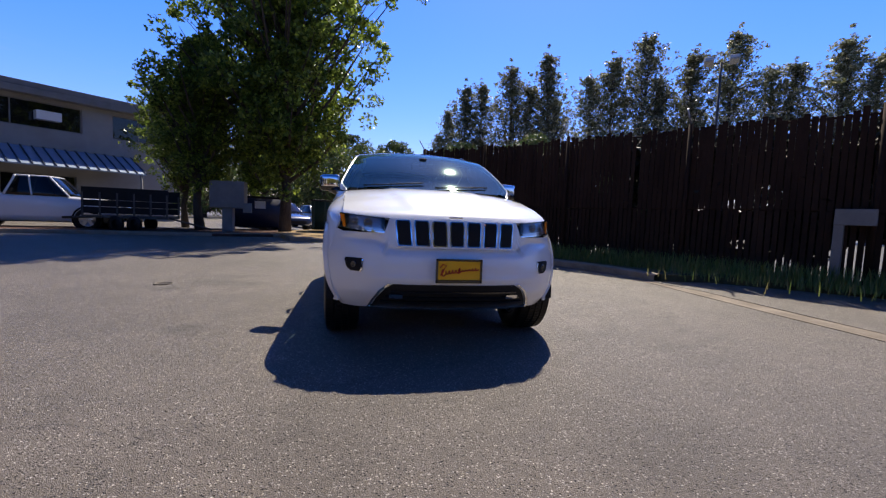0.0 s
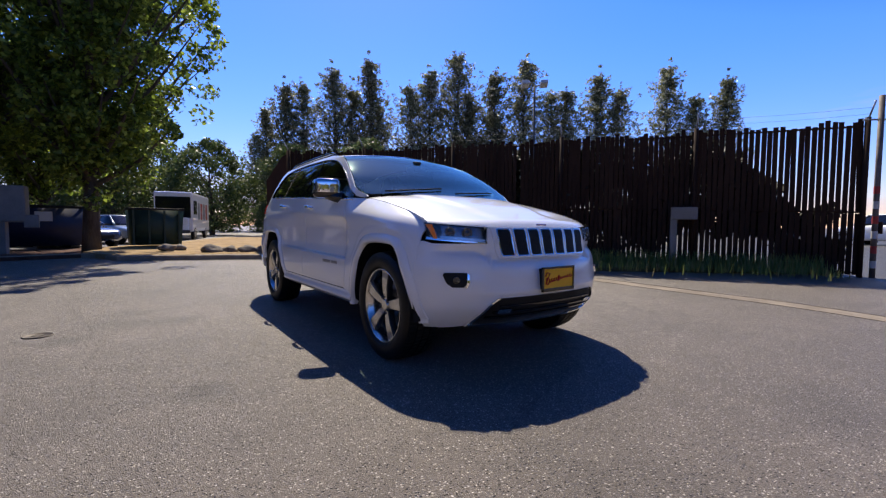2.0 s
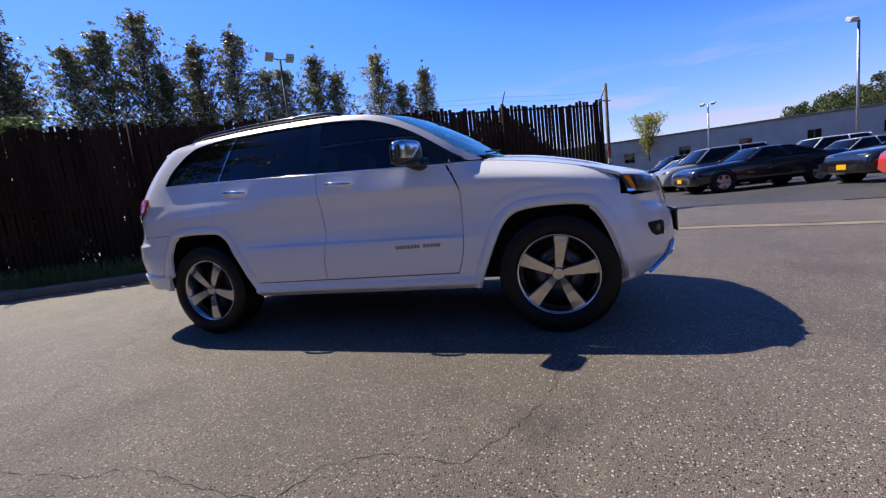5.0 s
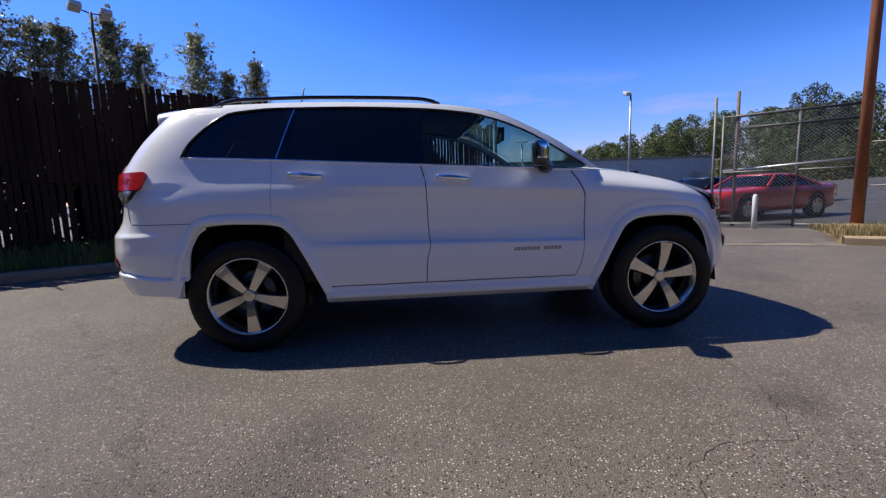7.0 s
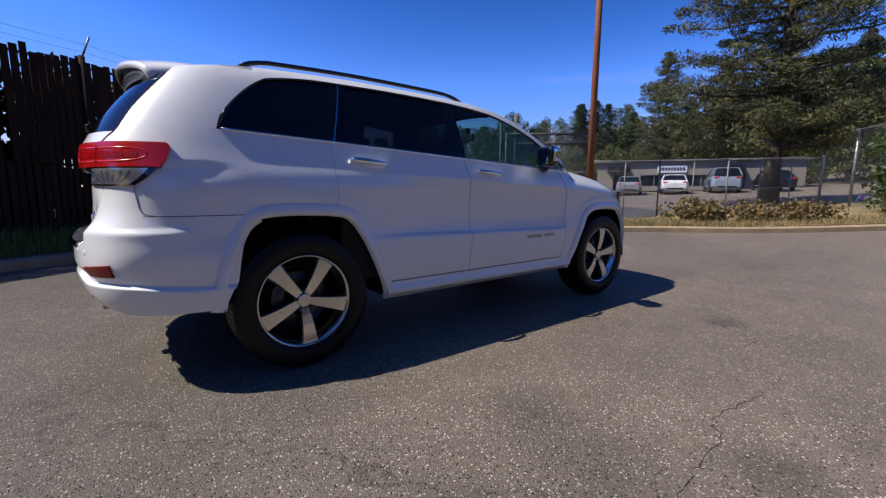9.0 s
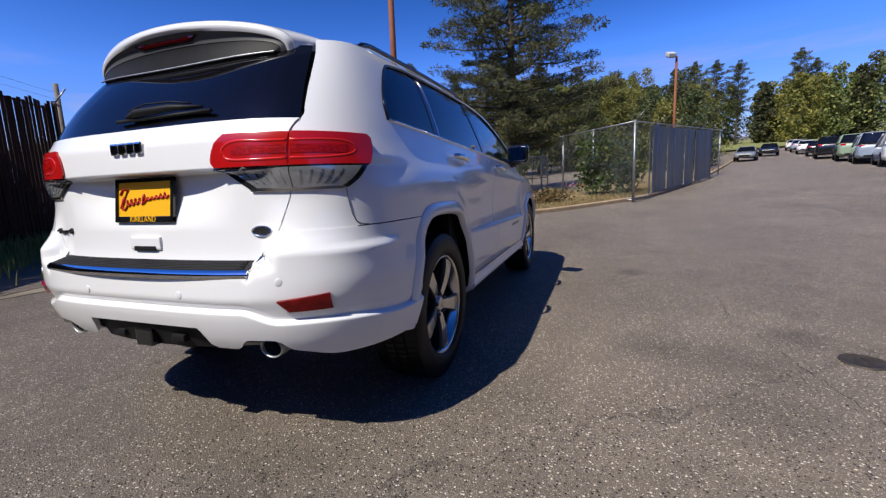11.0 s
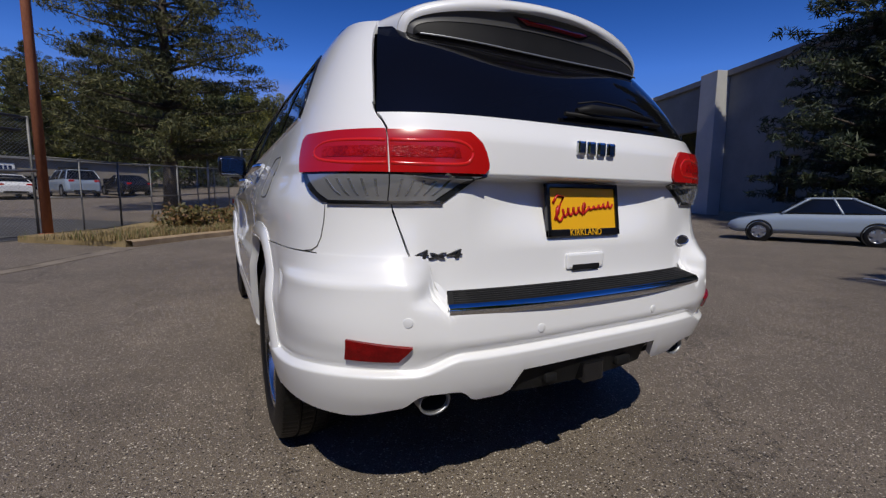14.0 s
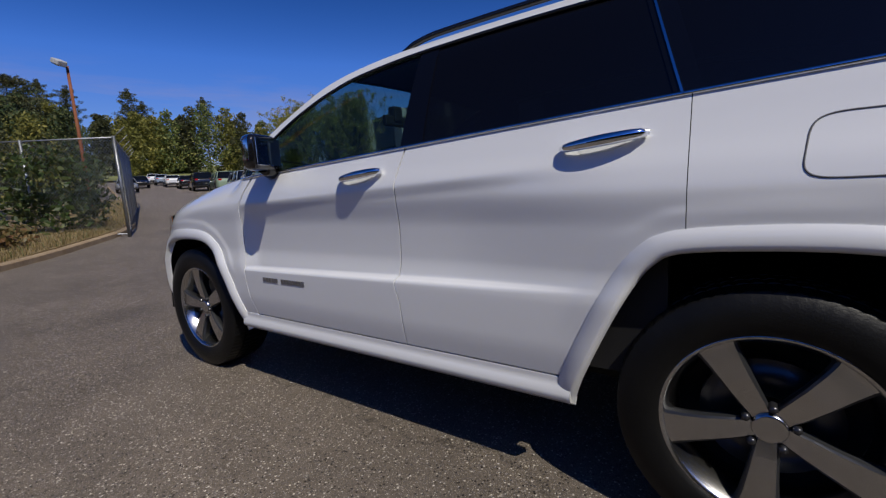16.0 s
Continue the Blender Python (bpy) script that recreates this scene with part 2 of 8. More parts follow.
ASPHALT = asphalt_material("asphalt", (0.018, 0.015, 0.012), (0.138, 0.112, 0.088), (0.58, 0.52, 0.44),
                           oil=((-2.02, -1.43, 0.20, 0.6), (-1.99, 0.79, 0.28, 0.7), (-2.84, 0.43, 0.24, 0.62), (-2.42, 0.9, 0.42, 0.74), (-2.37, 1.5, 0.35, 0.75), (0.6, -3.6, 0.4, 0.8)))
WHITE_PAINT = paint("white_pearl_paint", (0.815, 0.82, 0.825), 0.32)
CHROME = mat("chrome", (0.82, 0.83, 0.85), 0.06, 1.0)
POLISHED = mottled("polished_aluminium", (0.54, 0.53, 0.52), (0.62, 0.61, 0.60), 0.22, 5, 90, 0.02, 1.0)
GREY_ALLOY = mat("grey_painted_alloy", (0.06, 0.062, 0.066), 0.35, 0.6)
BLACK_PLASTIC = mottled("black_plastic", (0.007, 0.007, 0.0075), (0.013, 0.013, 0.0135), 0.6, 8, 240, 0.1, spec=0.22)
# white spoiler underside, with its shade put into a dark grey colour
UNDERSIDE_SHADE = mat("shaded_white_underside", (0.075, 0.074, 0.073), 0.5)
PILLAR_BLACK = mat("pillar_black", (0.004, 0.004, 0.005), 0.03, 0, 0.5)
GLOSS_BLACK = mat("gloss_black", (0.008, 0.008, 0.009), 0.12, 0, 0.5, 0.5)
RUBBER = mottled("tyre_rubber", (0.0042, 0.0042, 0.0043), (0.0075, 0.0073, 0.007), 0.46, 9, 160, 0.12, spec=0.28)
PRIVACY = glass_material("privacy_glass", (0.25, 0.27, 0.3), 0.02, 0.1)
DOOR_GLASS = glass_material("tinted_glass", (0.72, 0.84, 0.82), 0.01, 0.86)
SCREEN_GLASS = glass_material("windscreen_glass", (0.55, 0.82, 0.82), 0.04, 0.7, (0.012, 0.03, 0.034), 2.3, (0.72, 1.0, 0.88))
RED_LENS = mat("red_lens", (0.42, 0.006, 0.006), 0.25, 0, 0.4, 0.6, 0.02)
MID_RED = mottled("mid_red_lens", (0.20, 0.002, 0.002), (0.42, 0.006, 0.005), 0.2, 30, 120, 0.3)
DEEP_RED_LENS = mottled("deep_red_lens", (0.13, 0.0015, 0.002), (0.24, 0.003, 0.004), 0.2, 40, 160, 0.2)
CLEAR_LENS = mat("clear_lens", (0.42, 0.43, 0.45), 0.12, 0.75, 0.6, 1.0)
BRIGHT_RED = mat("bright_red_guide", (0.60, 0.016, 0.011), 0.15, 0, 0.4, 0.5)
REVERSE_LENS = mat("reverse_lens", (0.40, 0.41, 0.43), 0.14, 0.60, 0.6, 1.0)
LAMP_DARK = mat("lamp_inside", (0.03, 0.032, 0.036), 0.15, 0.5, 0.5, 1.0)
LAMP_GLASS = glass_material("lamp_lens", (0.96, 0.97, 0.98), 0.01, 0.97, (0.2, 0.2, 0.2), 1.3)
HEAD_INNER = mat("headlamp_inner", (0.20, 0.21, 0.24), 0.2, 0.7, 0.5, 1.0)
AMBER = mat("amber_lens", (1.0, 0.24, 0.006), 0.2, 0, 0.3, 0.0)
CABIN = mottled("cabin_trim", (0.01, 0.01, 0.011), (0.02, 0.019, 0.019), 0.7, 5, 200, 0.1)
PLATE_YELLOW = mat("yellow_plate", (0.80, 0.42, 0.01), 0.4)
PLATE_RED = mat("red_script", (0.45, 0.012, 0.01), 0.4)
BADGE = mat("badge_grey", (0.09, 0.09, 0.095), 0.3, 0.8)
SIDE_BADGE = mat("side_badge_grey", (0.32, 0.32, 0.33), 0.3, 0.8)
SENSOR = mat("sensor_white", (0.72, 0.73, 0.75), 0.35)
STEEL = mottled("galvanised_steel", (0.33, 0.34, 0.35), (0.45, 0.46, 0.47), 0.45, 6, 60, 0.1, 0.8)


# ---- mesh helpers ----
def part(name, bm, material, parent=None, label=""):
    """Links a bmesh as one mesh object, under a thing where one is given."""
    me = bpy.data.meshes.new(name)
    bm.to_mesh(me)
    bm.free()
    for m in material if isinstance(material, (list, tuple)) else [material]:
        me.materials.append(m)
    ob = new(name, me)
    if parent is not None:
        ob.parent = parent
    if label:
        ob["label"] = label
    return ob


def share(name, ob, parent, m):
    """Another object on the mesh of ob."""
    o = new(name, ob.data)
    o.parent = parent
    o.matrix_local = m
    return o


def thing(name, label, category, m=None, group="", kind=""):
    e = new(name)
    e.empty_display_size = 0.2
    if m is not None:
        e.matrix_world = m
    return tagged(e, label, category, group, kind)


def mesh_from(verts, faces, smooth=False):
    bm = bmesh.new()
    vs = [bm.verts.new(v) for v in verts]
    for f in faces:
        try:
            bm.faces.new([vs[i] for i in f])
        except ValueError:
            pass
    if smooth:
        for f in bm.faces:
            f.smooth = True
    return bm


def add_box(bm, a, b, bevel=0.0, m=None):
    """A box from corner a to corner b, its edges rounded by bevel."""
    r = bmesh.ops.create_cube(bm, size=1)
    vs = r["verts"]
    for v in vs:
        v.co = Vector([(a[i] + b[i]) / 2 + v.co[i] * (b[i] - a[i]) for i in range(3)])
    if bevel:
        es = list({e for v in vs for e in v.link_edges})
        r2 = bmesh.ops.bevel(bm, geom=es, offset=bevel, segments=2, affect="EDGES", profile=0.6)
        vs = list({v for f in r2["faces"] for v in f.verts} | {v for v in vs if v.is_valid})
    if m is not None:
        seen, stack = set(), list(vs)
        while stack:
            v = stack.pop()
            if v in seen:
                continue
            seen.add(v)
            stack += [e.other_vert(v) for e in v.link_edges]
        for v in seen:
            v.co = m @ v.co
    return bm


def boxes(*items, bevel=0.0):
    bm = bmesh.new()
    for a, b in items:
        add_box(bm, a, b, bevel)
    return bm


def add_tube(bm, points, radii, n=8, caps=True):
    """A tapered tube along points."""
    rings = []
    pts = [Vector(p) for p in points]
    for i, p in enumerate(pts):
        d = (pts[min(i + 1, len(pts) - 1)] - pts[max(i - 1, 0)]).normalized()
        a = d.cross(Vector((0, 0, 1)) if abs(d.z) < 0.9 else Vector((1, 0, 0))).normalized()
        b = d.cross(a)
        r = radii[i] if isinstance(radii, (list, tuple)) else radii
        rings.append([bm.verts.new(p + (a * math.cos(2 * math.pi * k / n) + b * math.sin(2 * math.pi * k / n)) * r) for k in range(n)])
    for r1, r2 in zip(rings, rings[1:]):
        for k in range(n):
            f = bm.faces.new((r1[k], r1[(k + 1) % n], r2[(k + 1) % n], r2[k]))
            f.smooth = True
    if caps:
        bm.faces.new(rings[0][::-1])
        bm.faces.new(rings[-1])
    return bm


def tube(points, radii, n=8):
    return add_tube(bmesh.new(), points, radii, n)


def add_lathe(bm, profile, n=48, axis="x", smooth=True):
    """A ring turned from (along, radius) points about an axis."""
    rings = []
    for k in range(n):
        c, s = math.cos(2 * math.pi * k / n), math.sin(2 * math.pi * k / n)
        if axis == "x":
            rings.append([bm.verts.new((a, r * c, r * s)) for a, r in profile])
        else:
            rings.append([bm.verts.new((r * c, r * s, a)) for a, r in profile])
    for k in range(n):
        r1, r2 = rings[k], rings[(k + 1) % n]
        for i in range(len(profile) - 1):
            f = bm.faces.new((r1[i], r1[i + 1], r2[i + 1], r2[i]))
            f.smooth = smooth
    return bm


def lathe(profile, n=48, axis="x", smooth=True):
    return add_lathe(bmesh.new(), profile, n, axis, smooth)


def curve(*pts):
    """A smooth monotone curve through (t, value) points, held at its ends."""
    ts, vs = [p[0] for p in pts], [p[1] for p in pts]
    n = len(ts)
    d = [(vs[i + 1] - vs[i]) / (ts[i + 1] - ts[i]) for i in range(n - 1)]
    m = [d[0]] + [0 if d[i - 1] * d[i] <= 0 else 2 * d[i - 1] * d[i] / (d[i - 1] + d[i]) for i in range(1, n - 1)] + [d[-1]]

    def f(t):
        if t <= ts[0]:
            return vs[0]
        if t >= ts[-1]:
            return vs[-1]
        i = max(k for k in range(n - 1) if ts[k] <= t)
        h = ts[i + 1] - ts[i]
        s = (t - ts[i]) / h
        return ((1 + 2 * s) * (1 - s) ** 2 * vs[i] + s * (1 - s) ** 2 * h * m[i]
                + s * s * (3 - 2 * s) * vs[i + 1] + s * s * (s - 1) * h * m[i + 1])
    return f


def line(*pts):
    return lambda t: float(np.interp(t, [p[0] for p in pts], [p[1] for p in pts]))


def smooth_step(a, b, t):
    t = min(1, max(0, (t - a) / (b - a)))
    return t * t * (3 - 2 * t)


def smooth_path(pts, k=4):
    out = []
    P = [Vector((*p, 0)) for p in pts]
    for i in range(len(P) - 1):
        a, b, c, d = P[max(i - 1, 0)], P[i], P[i + 1], P[min(i + 2, len(P) - 1)]
        for j in range(k):
            t = j / k
            out.append(0.5 * ((2 * b) + (-a + c) * t + (2 * a - 5 * b + 4 * c - d) * t * t + (-a + 3 * b - 3 * c + d) * t ** 3))
    out.append(P[-1])
    return [(p.x, p.y) for p in out]


# ---- the white sport utility vehicle ----
Y0F, Y0R, NF, NR = -1.45, 1.55, 2.7, 4.0
HALF = curve((0.28, 0.85), (0.36, 0.895), (0.44, 0.918), (0.55, 0.932), (0.68, 0.934), (0.80, 0.918), (0.92, 0.918), (1.02, 0.926), (1.08, 0.915),
             (1.16, 0.886), (1.22, 0.865), (1.28, 0.845), (1.40, 0.797), (1.50, 0.752), (1.60, 0.70), (1.66, 0.657), (1.70, 0.61), (1.76, 0.54))
NOSE = curve((0.28, -2.08), (0.36, -2.17), (0.45, -2.235), (0.58, -2.255), (0.70, -2.225), (0.78, -2.19), (0.90, -2.165), (1.0, -2.11), (1.1, -1.98))
TAIL = curve((0.28, 2.27), (0.42, 2.36), (0.50, 2.405), (0.575, 2.43), (0.60, 2.435), (0.66, 2.455), (0.725, 2.454), (0.750, 2.444), (0.770, 2.378), (0.83, 2.368), (0.90, 2.365),
             (1.096, 2.36), (1.110, 2.393), (1.2, 2.39), (1.27, 2.36), (1.4, 2.285), (1.5, 2.205), (1.6, 2.11), (1.70, 2.0))
CORNER = curve((0.28, 2.27), (0.42, 2.36), (0.50, 2.405), (0.575, 2.43), (0.60, 2.435), (0.66, 2.455), (0.76, 2.457), (0.806, 2.455), (0.826, 2.440), (0.87, 2.404), (0.92, 2.382), (1.02, 2.36), (1.1, 2.385),
               (1.2, 2.39), (1.27, 2.36), (1.4, 2.285), (1.5, 2.205), (1.6, 2.11), (1.70, 2.0))
FENDER_TOP = curve((-2.16, 0.925), (-2.05, 0.948), (-1.95, 0.972), (-1.87, 0.995), (-1.67, 1.058), (-1.3, 1.138), (-1.0, 1.180), (-0.8, 1.195))
BONNET_MID = curve((-2.16, 0.962), (-2.08, 1.000), (-1.95, 1.030), (-1.87, 1.050), (-1.67, 1.116), (-1.3, 1.200), (-1.0, 1.236))
ROOF_EDGE = curve((-1.04, 1.18), (-0.87, 1.275), (-0.71, 1.385), (-0.51, 1.50), (-0.31, 1.595), (-0.1, 1.645), (0.14, 1.675), (0.5, 1.695), (0.98, 1.705),
                  (1.5, 1.69), (1.85, 1.65), (2.1, 1.58))
WIN_BOTTOM = line((-0.95, 1.165), (-0.53, 1.188), (0.29, 1.232), (1.23, 1.282), (1.95, 1.315))
WIN_TOP = curve((-0.93, 1.185), (-0.8, 1.262), (-0.65, 1.362), (-0.5, 1.452), (-0.3, 1.54), (-0.1, 1.595), (0.29, 1.635), (0.86, 1.652), (1.21, 1.65), (1.53, 1.618), (1.62, 1.57), (1.74, 1.46), (1.80, 1.38), (1.82, 1.317))
ARCH_R = [(0.915, 0.34), (0.95, 0.44), (1.03, 0.62), (1.10, 0.755), (1.155, 0.83), (1.23, 0.872), (1.44, 0.888), (1.62, 0.885), (1.70, 0.862), (1.76, 0.80), (1.82, 0.66), (1.865, 0.50), (1.88, 0.40)]
ARCH_F = [(-0.93, 0.32), (-0.98, 0.44), (-1.05, 0.60), (-1.12, 0.735), (-1.18, 0.80), (-1.27, 0.84), (-1.45, 0.852), (-1.65, 0.838), (-1.73, 0.79), (-1.79, 0.69), (-1.845, 0.54), (-1.87, 0.40), (-1.875, 0.33)]
DOOR_BOTTOM = 0.435
# how far the door skin lies in below its shoulder crease
DOOR_HOLLOW = curve((0.0, 0.0), (0.012, 0.0045), (0.05, 0.019), (0.12, 0.027), (0.26, 0.031), (0.5, 0.032))


ARCH_LINES = [[Vector(p) for p in a] for a in (ARCH_F, ARCH_R)]


def arch_gap(y, z):
    """Distance from the nearer wheel arch edge."""
    p = Vector((y, z))
    best = 9.0
    edge = ARCH_LINES[1 if y > 0 else 0]
    for a, b in zip(edge, edge[1:]):
        d = b - a
        t = min(1, max(0, (p - a).dot(d) / d.dot(d)))
        best = min(best, (p - a - d * t).length)
    return best


def swell(y, z):
    """Shoulders over the wheels, and the raised band that follows each arch."""
    c = -1.45 if y < 0 else 1.45
    w = 0.010 * math.exp(-((y - c) / 0.42) ** 2) * math.exp(-((z - 0.92) / 0.13) ** 2)
    if abs(y - c) < 0.75 and z > 0.55:
        w += 0.005 * smooth_step(0.55, 0.75, z) * (1 - smooth_step(0.088, 0.118, arch_gap(y, z)))
    return w


def corner_flare(y, z):
    """The front bumper standing out just ahead of the wheel."""
    return 0.024 * smooth_step(-2.06, -1.90, y) * (1 - smooth_step(-1.75, -1.60, y)) * (1 - smooth_step(0.78, 0.90, z))


def side_x(y, z):
    """Half width of the body at length y and height z."""
    w = HALF(z)
    if y < -0.8:
        k = min(1, max(0, 1 - (FENDER_TOP(y) - z) / 0.14)) * smooth_step(-0.8, -1.0, y)
        w -= max(0, w - 0.80) * k ** 2.2
    if y < Y0F:
        v = min(0.9999, (Y0F - y) / (Y0F - NOSE(z)))
        w *= (1 - v ** NF) ** (1 / NF)
    elif y > Y0R:
        v = min(0.9999, (y - Y0R) / (CORNER(z) - Y0R))
        w *= (1 - v ** NR) ** (1 / NR)
    w -= 0.010 * smooth_step(0.2, 1.6, abs(y)) * smooth_step(1.0, 1.3, z)
    # doors: hollow flank with a ledge along its foot
    d = smooth_step(-0.93, -0.76, y) * (1 - smooth_step(0.45, 1.12, y))
    w -= d * DOOR_HOLLOW(1.050 - z + 0.045 * (y + 0.5)) * smooth_step(0.699, 0.714, z - 0.022 * y)
    return w + swell(y, z) + corner_flare(y, z)


def nose(th, z):
    s, c = math.sin(th), max(1e-6, math.cos(th))
    y = Y0F - (Y0F - NOSE(z)) * c ** (2 / NF)
    return Vector((math.copysign(abs(s) ** (2 / NF) * HALF(z) + corner_flare(y, z), s), y, z))


def tail(th, z):
    s, c = math.sin(th), max(1e-6, math.cos(th))
    x = math.copysign(abs(s) ** (2 / NR) * HALF(z), s)
    end = TAIL(z) + (CORNER(z) - TAIL(z)) * smooth_step(0.54, 0.66, abs(x))
    y = Y0R + (end - Y0R) * c ** (2 / NR)
    # hollow for the plate
    y -= 0.052 * max(0.0, 1 - (x / 0.45) ** 2) * smooth_step(0.885, 1.06, z) * (1 - smooth_step(1.096, 1.110, z))
    return Vector((x, y, z))


def nose_at(x, z):
    return math.copysign(math.asin(min(1, (abs(x) / HALF(z))) ** (NF / 2)), x)


def tail_at(x, z):
    return math.copysign(math.asin(min(1, (abs(x) / HALF(z))) ** (NR / 2)), x)


def nose_to(y, z):
    return math.acos(min(1, max(0, (Y0F - y) / (Y0F - NOSE(z)))) ** (NF / 2))


def tail_to(y, z):
    return math.acos(min(1, max(0, (y - Y0R) / (CORNER(z) - Y0R))) ** (NR / 2))


def patch(fn, nu, nv, off=0.0, depth=0.012, flip=1):
    """A skin over fn(u, v), u and v from 0 to 1, lying off metres proud, with its rim turned in by depth. flip -1 mirrors it."""
    pts = [[fn(i / nu, j / nv) for i in range(nu + 1)] for j in range(nv + 1)]
    bm = bmesh.new()
    grid, inner = [], {}
    for j in range(nv + 1):
        row = []
        for i in range(nu + 1):
            du = pts[j][min(i + 1, nu)] - pts[j][max(i - 1, 0)]
            dv = pts[min(j + 1, nv)][i] - pts[max(j - 1, 0)][i]
            n = du.cross(dv)
            p = pts[j][i]
            n = n.normalized() if n.length > 1e-12 else Vector((0, 0, 1))
            if n.dot(p - Vector((0, p.y * 0.72, 0.75))) < 0:
                n = -n
            q = p + n * off
            row.append(bm.verts.new((q.x * flip, q.y, q.z)))
            if i in (0, nu) or j in (0, nv):
                q = p + n * (off - depth)
                inner[i, j] = bm.verts.new((q.x * flip, q.y, q.z))
        grid.append(row)
    for j in range(nv):
        for i in range(nu):
            try:
                f = bm.faces.new((grid[j][i], grid[j][i + 1], grid[j + 1][i + 1], grid[j + 1][i]))
                f.smooth = True
            except ValueError:
                pass
    rim = [(i, 0) for i in range(nu)] + [(nu, j) for j in range(nv)] + [(i, nv) for i in range(nu, 0, -1)] + [(0, j) for j in range(nv, 0, -1)]
    for k in range(len(rim)):
        a, b = rim[k], rim[(k + 1) % len(rim)]
        try:
            bm.faces.new((grid[a[1]][a[0]], grid[b[1]][b[0]], inner[b], inner[a]))
        except ValueError:
            pass
    bmesh.ops.remove_doubles(bm, verts=bm.verts, dist=0.0002)
    bmesh.ops.recalc_face_normals(bm, faces=bm.faces)
    k = sum((f.normal.x * (f.calc_center_median().x) + f.normal.y * (f.calc_center_median().y * 0.28) + f.normal.z * (f.calc_center_median().z - 0.75)) * f.calc_area() for f in bm.faces if f.smooth)
    if k < 0:
        bmesh.ops.reverse_faces(bm, faces=bm.faces)
    for e in bm.edges:
        if len(e.link_faces) == 2 and e.link_faces[0].smooth != e.link_faces[1].smooth:
            e.smooth = False
    return bm


def lerp(a, b, t):
    return a + (b - a) * t


suv = thing("sport_utility_vehicle", "white pearl sport utility vehicle with chrome trim parked on worn asphalt", "car")


def both(name, fn, nu, nv, material, label="", off=0.0, depth=0.012, parent=None):
    """The same panel on either side of the vehicle; returns both."""
    return [part(name, patch(fn, nu, nv, off, depth, s), material, parent or suv, label) for s in (1, -1)]


def on_side(y, z):
    return Vector((side_x(y, z), y, z))


# door seams, as length over height
SEAM_A = curve((0.41, -0.80), (0.55, -0.85), (0.68, -0.868), (0.98, -0.872), (1.10, -0.83), (1.19, -0.775))
SEAM_B = curve((0.41, 0.25), (0.60, 0.238), (0.70, 0.215), (0.77, 0.222), (1.10, 0.235), (1.24, 0.265))
ARCH_R_Z = line(*[(z, y) for y, z in ARCH_R[:6]])
ARCH_BACK = line(*[(z, y) for y, z in ARCH_R[:6:-1]])


def seam_c(z):
    return min(1.245, ARCH_R_Z(z)) if z < 0.872 else 1.245


GATE_HALF = line((0.765, 0.545), (0.83, 0.612), (1.02, 0.664), (1.232, 0.672), (1.266, 0.680), (1.28, 0.690), (1.32, 0.688))


def glass_edge(z):
    """How far the rear window reaches across the body, as a share of its half width."""
    return lerp(0.817, 0.858, min(1.0, max(0.0, (z - 1.284) / 0.316)))


G = 0.003
both("front_door", lambda u, v: on_side(lerp(SEAM_A(lerp(DOOR_BOTTOM, 1.19, v)) + G, SEAM_B(lerp(DOOR_BOTTOM, 1.23, v)) - G, u),
     lerp(DOOR_BOTTOM, WIN_BOTTOM(lerp(-0.8, 0.25, u)), v)), 34, 96, WHITE_PAINT)
both("rear_door", lambda u, v: on_side(lerp(SEAM_B(lerp(DOOR_BOTTOM, 1.24, v)) + G, seam_c(lerp(DOOR_BOTTOM, 1.28, v)) + 0.0005, u),
     lerp(DOOR_BOTTOM, WIN_BOTTOM(lerp(0.25, 1.245, u)), v)), 40, 96, WHITE_PAINT)


def fender_low(y):
    return line(*sorted(ARCH_F))(y) if y < -0.94 else 0.40


def fender(u, v):
    y0 = -1.868
    z1 = 0
    # columns from the headlamp back to the door
    y = lerp(y0, -0.86, u)
    zt = FENDER_TOP(y) - 0.004
    zb = max(fender_low(y), 0.42) + 0.0
    z = lerp(zb, zt, v)
    if u > 0.9:
        y = lerp(y, SEAM_A(z) - G, (u - 0.9) / 0.1)
    return on_side(y, min(z, FENDER_TOP(y)))


both("fender", fender, 60, 30, WHITE_PAINT)


def rear_run(s, z):
    """Along the rear quarter: s 0..1 straight to Y0R, 1..2 round the corner."""
    if s <= 1:
        return on_side(lerp(1.2495, Y0R, s), z)
    p = tail(math.pi / 2 * (2 - s), z)
    p.x -= 0.010 * smooth_step(1.0, 1.3, z)
    th = math.pi / 2 * (2 - s)
    # crease running to the lamp, with the panel tucked in below it
    tuck = 0.013 * smooth_step(1.72, 1.95, p.y) * (1 - smooth_step(1.122, 1.142, z + 0.0)) * smooth_step(0.93, 1.10, z) * (1 - smooth_step(2.12, 2.2, p.y))
    return p + Vector((math.sin(th), math.cos(th), 0)) * (swell(p.y, z) - tuck)


def run_at_x(x, z):
    return 2 - tail_at(x + 0.010 * smooth_step(1.0, 1.3, z), z) / (math.pi / 2)


def run_at_y(y, z):
    return (y - 1.25) / (Y0R - 1.25) if y < Y0R else 2 - tail_to(y, z) / (math.pi / 2)


def quarter(u, v):
    z = lerp(0.882, 1.313, v)
    a, b = -0.005, run_at_x(GATE_HALF(z) + 0.0018, z)
    s = lerp(a, b, u)
    y = rear_run(s, z).y
    lo = max(lerp(0.888, 0.862, smooth_step(2.165, 2.19, y)), line(*ARCH_R)(min(y, 1.88)) if y < 1.75 else 0)
    return rear_run(s, lerp(lo, WIN_BOTTOM(min(y, 1.85)) if y < 1.835 else 1.313, v))


